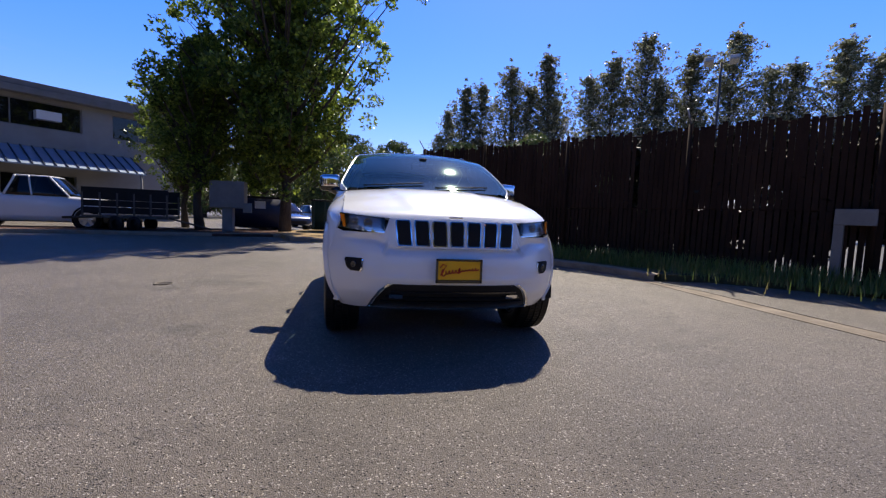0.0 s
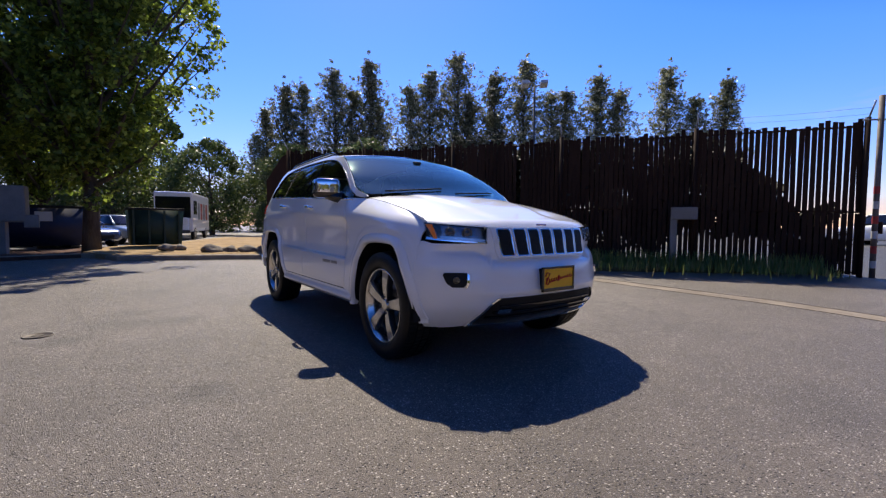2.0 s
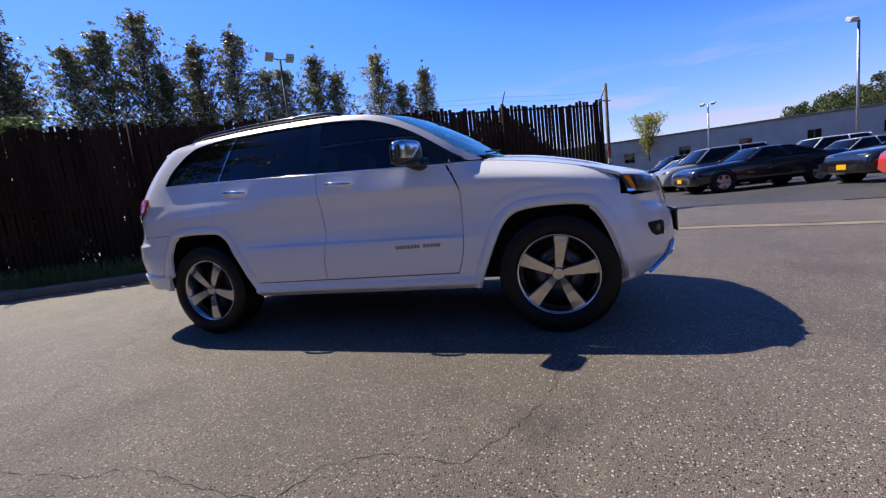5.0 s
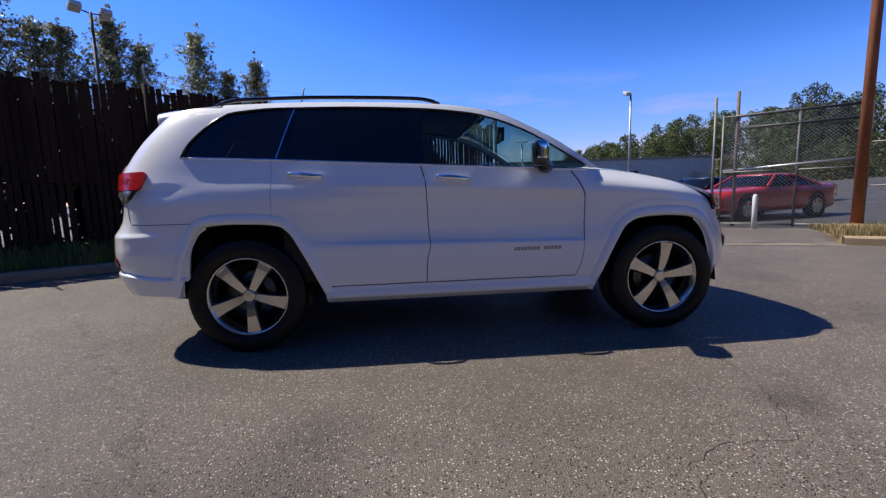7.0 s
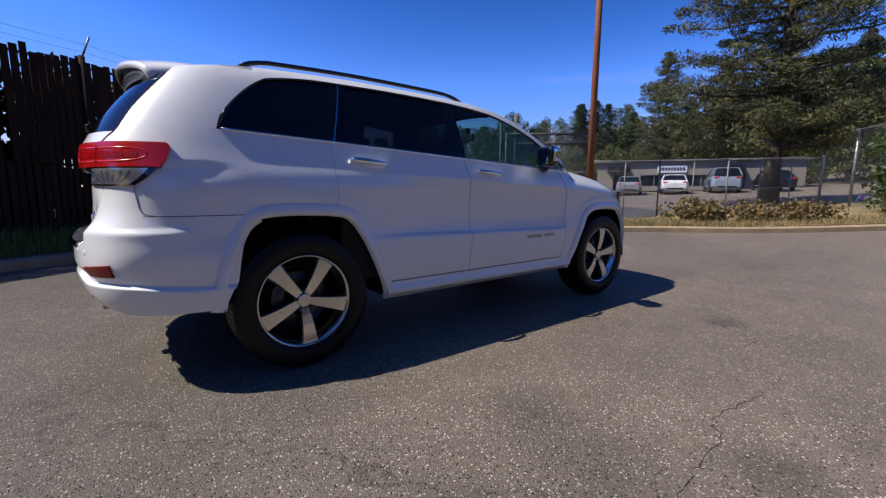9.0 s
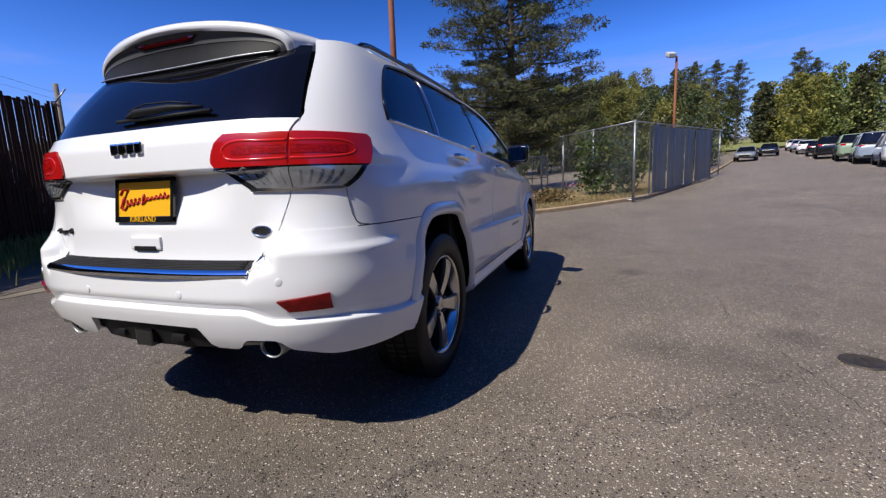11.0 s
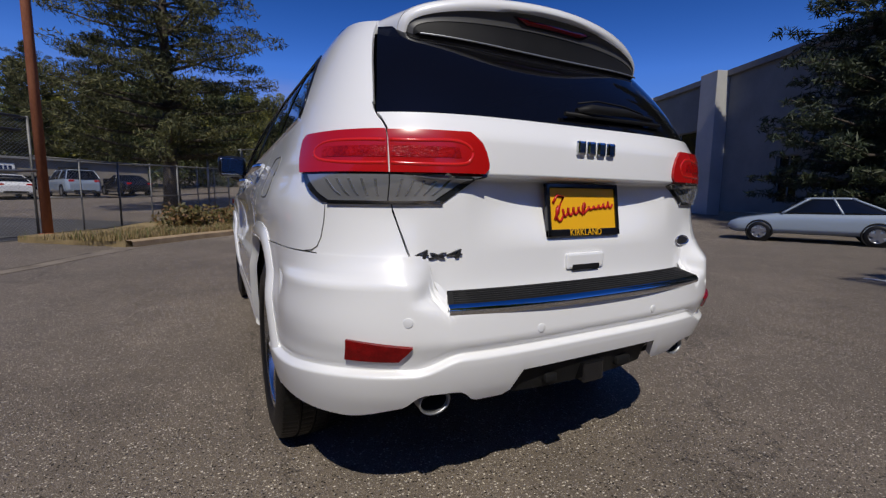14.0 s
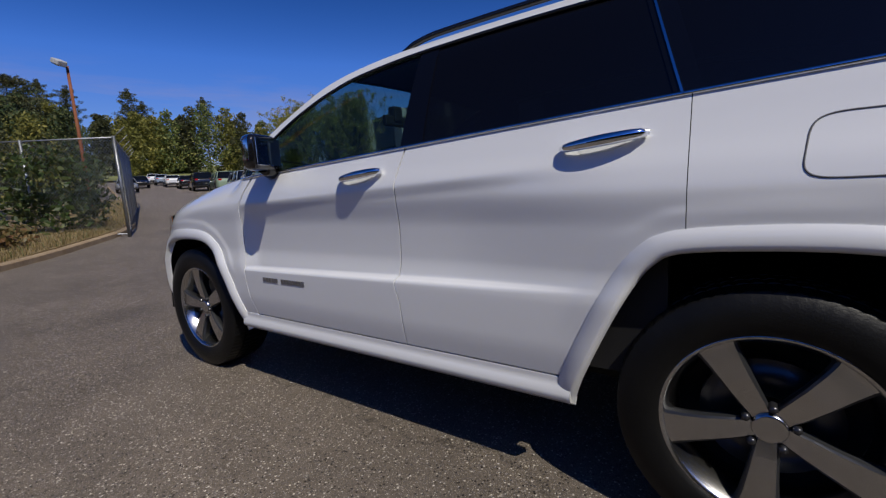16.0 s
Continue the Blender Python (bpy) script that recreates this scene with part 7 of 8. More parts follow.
# panel at the far end: a rust brown gate leaf standing open
leaf = thing("gate_leaf", "rust brown sheet gate leaf standing open", "gate", pose(1.66, 9.78, 0.1, 0, 0, 118))
part("sheet", mesh_from([(0, -0.02, 0), (0.95, -0.02, 0), (0.95, -0.02, 2.3), (0.25, -0.02, 3.05), (0, -0.02, 3.1), (0, 0.02, 0), (0.95, 0.02, 0), (0.95, 0.02, 2.3), (0.25, 0.02, 3.05), (0, 0.02, 3.1)],
     [(0, 1, 2, 3, 4), (9, 8, 7, 6, 5), (0, 5, 6, 1), (1, 6, 7, 2), (2, 7, 8, 3), (3, 8, 9, 4), (4, 9, 5, 0)]), mottled("rust_brown_sheet", (0.03, 0.013, 0.009), (0.06, 0.026, 0.018), 0.7, 2, 30, 0.3), leaf)
part("leaf_post", tube([(0, 0, -0.1), (0, 0, 3.2)], 0.05, 8), SLAT, leaf)

# meter box on a post before the fence
meter = thing("meter_box", "grey metal meter box on a square post before the fence", "utility box", pose(7.08, 0.22, 0.1, 0, 0, F_TURN + 90))
GREY_PAINT = mottled("grey_enamel", (0.15, 0.15, 0.145), (0.21, 0.21, 0.20), 0.55, 3, 40, 0.1)
part("post", boxes(((-0.06, -0.20, -0.1), (0.06, -0.07, 1.26)), bevel=0.01), GREY_PAINT, meter)
part("box", boxes(((-0.08, -0.20, 1.02), (0.08, 0.30, 1.28)), bevel=0.015), GREY_PAINT, meter)
part("meter", boxes(((-0.095, 0.06, 1.10), (-0.07, 0.2, 1.22)), bevel=0.01), BLACK_PLASTIC, meter)

# twin floodlights and lamp posts
LAMP_HEAD = mottled("pale_lamp_housing", (0.45, 0.46, 0.46), (0.58, 0.58, 0.57), 0.5, 4, 40, 0.1)


def lamp_post(name, label, x, y, h, heads, shaft_mat, r=0.07, turn=0.0):
    t = thing(name, label, "lamp post", pose(x, y, gz(x, y), 0, 0, turn))
    part("shaft", tube([(0, 0, -0.2), (0, 0, h)], [r, r * 0.7], 10), shaft_mat, t)
    for k in range(heads):
        s = 1 if k == 0 else -1
        w = 0.55 if heads > 1 else 0.35
        part("arm", tube([(0, 0, h - 0.05), (s * w, 0, h + 0.05)], 0.03, 6), shaft_mat, t)
        hd = boxes(((s * w - 0.22, -0.22, h - 0.02), (s * w + 0.22, 0.26, h + 0.22)), bevel=0.05)
        bmesh.ops.rotate(hd, cent=(s * w, 0, h + 0.1), matrix=Matrix.Rotation(-0.45, 3, "X"), verts=hd.verts)
        part("lamp_head", hd, LAMP_HEAD, t)
        gl = boxes(((s * w - 0.18, -0.18, h - 0.05), (s * w + 0.18, 0.2, h - 0.03)))
        bmesh.ops.rotate(gl, cent=(s * w, 0, h + 0.1), matrix=Matrix.Rotation(-0.45, 3, "X"), verts=gl.verts)
        part("lamp_glass", gl, CLEAR_LENS, t)
    return t


lamp_post("floodlight_post", "twin floodlight on a dark post behind the fence", 17.3, 13.7, 9.4, 2, DARK_STEEL, 0.09, -40)
lamp_post("lamp_post", "tall lamp post in the car lot", 28.9, -17.5, 8.3, 1, STEEL, 0.1, 100)
lamp_post("lamp_post", "twin lamp post in the far lot", 54.9, -16.2, 7.9, 2, STEEL, 0.12, 60)
lamp_post("street_lamp", "street lamp on a brown post beside the road", -5.75, -25.6, 7.1, 1, RUST, 0.09, 20)
rust_pole = thing("rusty_pole", "tall rust red steel pole beside the gate", "pole", pose(4.5, -9.3, 0))
part("shaft", tube([(0, 0, -0.2), (0.0, -0.06, 11)], [0.10, 0.085], 12), RUST, rust_pole)
part("shoe", lathe([(0.0, 0.17), (0.14, 0.17), (0.16, 0.11)], 16, "z"), RUST, rust_pole)
part("brace", tube([(0, 0, 1.55), (2.4, 1.3, 1.42)], 0.03, 8), STEEL, rust_pole)


# ---- chain link fences ----
GATE_STEEL = mottled("dull_gate_steel", (0.14, 0.14, 0.135), (0.24, 0.235, 0.22), 0.6, 6, 60, 0.1, 0.4)


def chain_fence(name, label, pts, h, post_mat, arms=0, gap=0.095, bay=2.6, slim=1.0):
    """Posts, rails and a woven wire mesh along a line of points."""
    o = Vector((*pts[0], 0))
    t = thing(name, label, "fence", Matrix.Translation((o.x, o.y, 0)))
    vs, fs = [], []
    for (xa, ya), (xb, yb) in zip(pts, pts[1:]):
        L = math.hypot(xb - xa, yb - ya)
        n = max(1, round(L / bay))
        d = Vector(((xb - xa) / L, (yb - ya) / L, 0))
        nrm = Vector((-d.y, d.x, 0))
        for k in range(n + 1):
            p = Vector((xa, ya, 0)) + d * (L * k / n)
            g = gz(p.x, p.y)
            part("post", tube([p - o + Vector((0, 0, g - 0.1)), p - o + Vector((0, 0, g + h + 0.04))], (0.045 if k in (0, n) else 0.032) * slim, 8), post_mat, t)
            if arms:
                part("wire_arm", tube([p - o + Vector((0, 0, g + h)), p - o + nrm * (0.28 * arms) + Vector((0, 0, g + h + 0.30))], 0.010, 5), post_mat, t)
        for zz in (h, 0.08) if bay > 2 else (h, h * 0.5, 0.08):
            part("rail", tube([Vector((xa, ya, gz(xa, ya) + zz)) - o, Vector((xb, yb, gz(xb, yb) + zz)) - o], 0.022, 6), post_mat, t)
        if arms:
            for q in (0.5, 1.0):
                part("barbed_wire", tube([Vector((xa, ya, gz(xa, ya) + h + 0.3 * q)) + nrm * 0.28 * arms * q - o, Vector((xb, yb, gz(xb, yb) + h + 0.3 * q)) + nrm * 0.28 * arms * q - o], 0.0025, 4), DARK_STEEL, t)
        m = int(L / gap)
        for s in (1, -1):
            for k in range(-int(h / gap), m):
                a0, a1 = k * gap, k * gap + h
                z0, z1 = 0.06, h
                if a0 < 0:
                    z0, a0 = z0 - a0, 0
                if a1 > L:
                    z1, a1 = z1 - (a1 - L), L
                if z1 <= z0:
                    continue
                if s < 0:
                    a0, a1 = L - a0, L - a1
                pa, pb = Vector((xa, ya, 0)) + d * a0 - o, Vector((xa, ya, 0)) + d * a1 - o
                ga, gb = gz(pa.x + o.x, pa.y + o.y), gz(pb.x + o.x, pb.y + o.y)
                w = 0.0038
                i = len(vs)
                vs += [(pa.x - d.x * w, pa.y - d.y * w, ga + z0), (pa.x + d.x * w, pa.y + d.y * w, ga + z0), (pb.x + d.x * w, pb.y + d.y * w, gb + z1), (pb.x - d.x * w, pb.y - d.y * w, gb + z1)]
                fs.append((i, i + 1, i + 2, i + 3))
    me = bpy.data.meshes.new("wire_mesh")
    me.from_pydata(vs, [], fs)
    me.materials.append(STEEL)
    w = new("wire_mesh", me)
    w.parent = t
    return t


chain_fence("chain_link_fence", "grey chain link fence with a thick corner post", [(1.4, -21.0), (0.0, -18.2), (-2.8, -13.05)], 2.8, STEEL, 0)
road_fence = chain_fence("chain_link_fence", "grey chain link fence with pale slats along the road", [(-2.8, -13.05), (-7.7, -25.6), (-8.9, -29.0)], 2.8, STEEL, -1)
chain_fence("gate_fence", "grey pipe and chain link gate beside the driveway", [(6.55, -7.75), (5.6, -8.9), (4.8, -9.8)], 2.75, GATE_STEEL, 0, 0.08, 1.3, 0.6)
chain_fence("gate_fence", "low chain link fence behind the gate", [(4.8, -9.8), (3.5, -11.6), (2.2, -13.4), (0.6, -16.9)], 1.9, GATE_STEEL, 0, 0.08, 1.3, 0.6)
PALE_SLAT = mottled("pale_grey_slat", (0.22, 0.23, 0.21), (0.36, 0.37, 0.34), 0.6, 1.2, 30, 0.1, 0, (1, 1, 0.2))
road_slat = None
for k in range(128):
    q = 0.13 + 0.87 * k / 128
    if math.sin(k * 0.55) + 0.7 * math.sin(k * 0.23 + 1) > 1.3:
        continue
    x, y = lerp(-2.8, -7.7, q), lerp(-13.05, -25.6, q)
    m = Matrix.Translation((x + 2.8, y + 13.05, gz(x, y) + 0.1)) @ Matrix.Rotation(math.atan2(-12.55, -4.9), 4, "Z")
    if road_slat is None:
        road_slat = part("privacy_slat", boxes(((-0.043, -0.004, 0.0), (0.043, 0.004, 2.62)), bevel=0.001), PALE_SLAT, road_fence, "pale grey privacy slat")
        road_slat.matrix_local = m
    else:
        share("privacy_slat", road_slat, road_fence, m)
gp = thing("gate_post", "tall grey steel gate post", "post", pose(6.65, -7.6, 0))
part("shaft", tube([(0, 0, -0.1), (0, 0, 3.25)], 0.032, 10), GATE_STEEL, gp)
gp2 = thing("gate_post", "rust brown steel gate post", "post", pose(6.4, -8.0, 0))
part("shaft", tube([(0, 0, -0.1), (0, 0, 3.35)], 0.038, 10), mottled("rusty_grey_post", (0.10, 0.06, 0.04), (0.2, 0.15, 0.12), 0.7, 5, 40, 0.2), gp2)
for z in (2.45, 2.75):
    part("bar", tube([(0, 0, z), (-1.5, -1.7, z)], 0.035, 8), DARK_STEEL, gp2)
bol = thing("bollard", "short white steel bollard", "bollard", pose(5.6, -7.9, 0))
part("shaft", tube([(0, 0, -0.1), (0, 0, 0.78), (0, 0, 0.82)], [0.055, 0.055, 0.03], 10), mat("bollard_white", (0.6, 0.6, 0.58), 0.5), bol)

# rocks on the dirt
ROCK = mottled("grey_brown_rock", (0.09, 0.075, 0.06), (0.22, 0.19, 0.16), 0.9, 5, 40, 0.6)
for k, (x, y, r) in enumerate(((-0.55, 9.75, 0.28), (-0.05, 9.85, 0.22), (0.35, 9.5, 0.24), (-0.3, 10.2, 0.18), (-1.55, 11.5, 0.24), (0.75, 9.35, 0.2), (-1.2, 12.0, 0.2))):
    bm = bmesh.new()
    bmesh.ops.create_icosphere(bm, subdivisions=3, radius=r)
    for v in bm.verts:
        v.co *= 1 + 0.45 * noise.noise(v.co * (2.4 / r) * 0.4 + Vector((k * 7, 0, 0)))
        v.co.z *= 0.6
    for f in bm.faces:
        f.smooth = True
    o = part("rock", bm, ROCK)
    o.location = (x, y, 0.16 + r * 0.25)
    tagged(o, "rough grey brown rock lying on dry dirt", "rock", "rocks on the dirt")


# ---- parked vehicles ----
VEHICLE_GLASS = glass_material("vehicle_glass", (0.3, 0.33, 0.35), 0, 0.15, (0.006, 0.007, 0.008))
RIM = mat("bright_rim", (0.5, 0.5, 0.51), 0.3, 0.9)
WHEELS = {}


def vehicle_wheel(parent, x, y, r, s):
    key = round(r, 3)
    if key not in WHEELS:
        tyre = part("tyre", lathe([(-0.10, r * 0.62), (-0.105, r * 0.9), (-0.08, r), (0.08, r), (0.105, r * 0.9), (0.10, r * 0.62)], 28), RUBBER)
        bm = bmesh.new()
        add_lathe(bm, [(0.09, r * 0.66), (0.105, r * 0.64), (0.06, r * 0.58), (0.05, 0.002)], 28)
        for k in range(5):
            m = Matrix.Rotation(2 * math.pi * k / 5, 4, "X")
            add_box(bm, (0.07, -0.05, 0.02), (0.095, 0.05, r * 0.63), 0, m)
        rim = part("rim", bm, RIM)
        WHEELS[key] = (tyre.data, rim.data)
        bpy.data.objects.remove(tyre)
        bpy.data.objects.remove(rim)
    w = new("wheel", WHEELS[key][0])
    w.parent = parent
    w.matrix_local = Matrix.Translation((x, y, r)) @ (Matrix.Identity(4) if s > 0 else Matrix.Rotation(math.pi, 4, "Z"))
    o = new("rim", WHEELS[key][1])
    o.parent = w


def loft(stations, ring):
    """Joins cross sections; stations are rows of points, ring tells whether they close."""
    bm = bmesh.new()
    rows = [[bm.verts.new(p) for p in st] for st in stations]
    n = len(rows[0])
    for a, b in zip(rows, rows[1:]):
        for i in range(n if ring else n - 1):
            f = bm.faces.new((a[i], a[(i + 1) % n], b[(i + 1) % n], b[i]))
            f.smooth = True
    if ring:
        bm.faces.new(rows[0][::-1])
        bm.faces.new(rows[-1])
    bmesh.ops.recalc_face_normals(bm, faces=bm.faces)
    return bm


STYLES = {
    # deck: height of the lower body over length (0 front, 1 rear); cabin: windscreen foot, roof front, roof rear, rear glass foot
    "sedan": dict(L=4.7, W=1.8, H=1.44, deck=[(0, 0.55), (0.02, 0.66), (0.08, 0.76), (0.28, 0.90), (0.32, 0.93), (0.80, 0.97), (0.86, 0.98), (0.97, 0.93), (1, 0.72)], cabin=(0.27, 0.42, 0.68, 0.86), r=0.32, ax=(0.19, 0.78)),
    "coupe": dict(L=4.45, W=1.72, H=1.37, deck=[(0, 0.5), (0.02, 0.60), (0.08, 0.70), (0.29, 0.86), (0.33, 0.88), (0.80, 0.92), (0.86, 0.94), (0.97, 0.90), (1, 0.68)], cabin=(0.28, 0.42, 0.68, 0.89), r=0.30, ax=(0.19, 0.78)),
    "muscle": dict(L=5.0, W=1.92, H=1.39, deck=[(0, 0.6), (0.01, 0.76), (0.05, 0.86), (0.33, 0.98), (0.37, 1.0), (0.72, 1.03), (0.84, 1.05), (0.97, 1.02), (1, 0.78)], cabin=(0.33, 0.45, 0.66, 0.86), r=0.36, ax=(0.19, 0.78)),
    "suv": dict(L=4.75, W=1.9, H=1.74, deck=[(0, 0.6), (0.02, 0.85), (0.06, 0.98), (0.26, 1.10), (0.30, 1.12), (0.9, 1.18), (0.98, 1.12), (1, 0.8)], cabin=(0.25, 0.39, 0.90, 0.985), r=0.37, ax=(0.19, 0.79)),
    "van": dict(L=4.7, W=1.85, H=1.85, deck=[(0, 0.6), (0.02, 0.8), (0.05, 0.95), (0.18, 1.08), (0.22, 1.12), (0.95, 1.14), (0.99, 1.1), (1, 0.8)], cabin=(0.17, 0.33, 0.955, 0.995), r=0.33, ax=(0.18, 0.80)),
    "pickup": dict(L=5.6, W=1.98, H=1.88, deck=[(0, 0.7), (0.02, 0.98), (0.06, 1.08), (0.26, 1.16), (0.30, 1.18), (0.98, 1.2), (1, 0.9)], cabin=(0.26, 0.37, 0.56, 0.60), r=0.39, ax=(0.17, 0.79)),
}


def parked(name, label, style, paint_mat, x, y, turn, scale=1.0, category="car", panel=False, plate=False):
    """A parked vehicle; its front looks along -y before turn."""
    S = STYLES[style]
    L, W, H, r = S["L"], S["W"] / 2, S["H"], S["r"]
    t = thing(name, label, category, pose(x, y, gz(x, y), 0, 0, turn) @ Matrix.Diagonal((scale, scale, scale, 1)), "parked vehicles")
    deck = curve(*S["deck"])
    sts = []
    for f in [0, 0.008, 0.02, 0.04, 0.07, 0.11, 0.16, 0.22, 0.27, 0.31, 0.36, 0.45, 0.55, 0.65, 0.75, 0.82, 0.88, 0.92, 0.95, 0.975, 0.99, 1.0]:
        w = W * (1 - 0.26 * max(0, 1 - f / 0.10) ** 2.4 - 0.20 * max(0, (f - 0.92) / 0.08) ** 2.4)
        yy = (f - 0.5) * L
        z = deck(f)
        lo = 0.26 + 0.10 * max(0, 1 - f / 0.05) + 0.10 * max(0, (f - 0.95) / 0.05)
        half = [(w * 0.82, lo), (w * 0.97, lo + 0.07), (w, lo + 0.25 * (z - lo)), (w * 0.985, lo + 0.55 * (z - lo)), (w * 0.985, lo + 0.74 * (z - lo)), (w * 0.93, lo + 0.93 * (z - lo)), (w * 0.84, z - 0.004), (w * 0.5, z + 0.018), (0, z + 0.025)]
        sts.append([(a, yy, b) for a, b in half] + [(-a, yy, b) for a, b in half[-2::-1]])
    part("body", loft(sts, True), paint_mat, t)
    a, b, c, d = S["cabin"]
    belt = deck(0.5)
    ya, yb, yc, yd = [(f - 0.5) * L for f in (a, b, c, d)]
    rows = []
    for k in range(7):
        q = k / 6
        z = lerp(belt - 0.03, H - 0.05, q)
        w = lerp(W * 0.915, W * 0.70, q ** 1.1)
        y0, y1 = lerp(ya, yb, q), lerp(yd, yc, q)
        ring = []
        for xx, yy in ((-0.55, 0), (0, -0.06), (0.55, 0), (0.93, 0.07), (1, 0.16)):
            ring.append((xx * w, y0 + yy * 0.8 * (1 if xx else 1), z))
        for f in (0.35, 0.55, 0.75):
            ring.append((w, lerp(y0, y1, f), z))
        for xx, yy in ((1, -0.16), (0.93, -0.06), (0.55, 0), (0, 0.05), (-0.55, 0), (-0.93, -0.06), (-1, -0.16)):
            ring.append((xx * w, y1 + yy * 0.8, z))
        for f in (0.75, 0.55, 0.35):
            ring.append((-w, lerp(y0, y1, f), z))
        ring += [(-w, y0 + 0.16 * 0.8, z), (-0.93 * w, y0 + 0.07 * 0.8, z)]
        rows.append(ring)
    glass = loft(rows, True)
    part("greenhouse", glass, VEHICLE_GLASS, t, "dark vehicle glass")
    # roof and pillars
    top = rows[-1]
    cen = Vector((0, (yb + yc) / 2, H - 0.05))
    rr = []
    for q, dz in ((1.015, -0.02), (1.0, 0.012), (0.9, 0.032), (0.6, 0.046), (0.02, 0.05)):
        rr.append([tuple(cen + (Vector(p) - cen) * q + Vector((0, 0, dz))) for p in top])
    part("roof", loft(rr, True), paint_mat, t)
    n = len(top)
    for grp in ((4,), (6,), (8,), (14,), (16,), (19,)):
        for i in grp:
            bm = bmesh.new()
            add_tube(bm, [tuple(Vector(rw[i]) * 1.004) for rw in rows], 0.035 if i not in (6, 16) else 0.03, 6)
            part("pillar", bm, paint_mat, t)
    if panel:
        for s in (1, -1):
            part("side_panel", mesh_from([(s * (W * 0.915 + 0.012), lerp(ya, yd, 0.33), belt - 0.02), (s * (W * 0.915 + 0.012), yd - 0.02, belt - 0.02), (s * (W * 0.70 + 0.02), yc - 0.02, H - 0.06), (s * (W * 0.70 + 0.02), lerp(yb, yc, 0.25), H - 0.06),
                 (s * (W * 0.915 - 0.03), lerp(ya, yd, 0.33), belt - 0.02), (s * (W * 0.915 - 0.03), yd - 0.02, belt - 0.02), (s * (W * 0.70 - 0.03), yc - 0.02, H - 0.06), (s * (W * 0.70 - 0.03), lerp(yb, yc, 0.25), H - 0.06)],
                 [(0, 1, 2, 3), (7, 6, 5, 4), (0, 4, 5, 1), (1, 5, 6, 2), (2, 6, 7, 3), (3, 7, 4, 0)]), paint_mat, t)
    for s in (1, -1):
        for f in S["ax"]:
            yy = (f - 0.5) * L
            bm = lathe([(s * (W - 0.16), r * 1.16), (s * (W + 0.004), r * 1.16), (s * (W + 0.004), r * 1.02), (s * (W - 0.05), r * 1.0), (s * (W - 0.05), 0.01)], 28)
            bmesh.ops.translate(bm, vec=(0, yy, r + 0.02), verts=bm.verts)
            part("wheel_arch", bm, BLACK_PLASTIC, t)
            vehicle_wheel(t, s * (W - 0.085), yy, r, s)
        zf = deck(0.04) - 0.10
        part("headlamp", boxes(((s * W * 0.56 - 0.14, -L * 0.488, zf - 0.06), (s * W * 0.56 + 0.16, -L * 0.455, zf + 0.06)), bevel=0.02), CLEAR_LENS, t)
        zr = deck(0.95) - 0.14
        part("tail_lamp", boxes(((s * W * 0.68 - 0.13, L * 0.470, zr - 0.07), (s * W * 0.68 + 0.15, L * 0.4935, zr + 0.07)), bevel=0.02), RED_LENS, t)
    part("lower_grille", boxes(((-W * 0.5, -L * 0.502, 0.36), (W * 0.5, -L * 0.48, 0.52)), bevel=0.02), BLACK_PLASTIC, t)
    part("rear_valance", boxes(((-W * 0.6, L * 0.48, 0.33), (W * 0.6, L * 0.502, 0.44)), bevel=0.02), BLACK_PLASTIC, t)
    if plate:
        part("dealer_plate", boxes(((-0.16, -L * 0.506, 0.42), (0.16, -L * 0.502, 0.56))), PLATE_YELLOW, t)
    return t


RED_CAR = paint("red_car_paint", (0.50, 0.022, 0.010))
BLACK_CAR = paint("black_car_paint", (0.010, 0.010, 0.012), 0.2)
SILVER_CAR = paint("silver_blue_paint", (0.25, 0.30, 0.37), 0.3)
GREY_CAR = paint("grey_car_paint", (0.22, 0.23, 0.25), 0.3)
WHITE_CAR = paint("white_car_paint", (0.72, 0.72, 0.72), 0.35)
TAN_CAR = paint("pale_gold_paint", (0.42, 0.38, 0.31), 0.35)
GREEN_CAR = paint("green_white_paint", (0.25, 0.33, 0.22), 0.4)
BLUE_CAR = paint("dark_blue_paint", (0.015, 0.03, 0.09), 0.25)

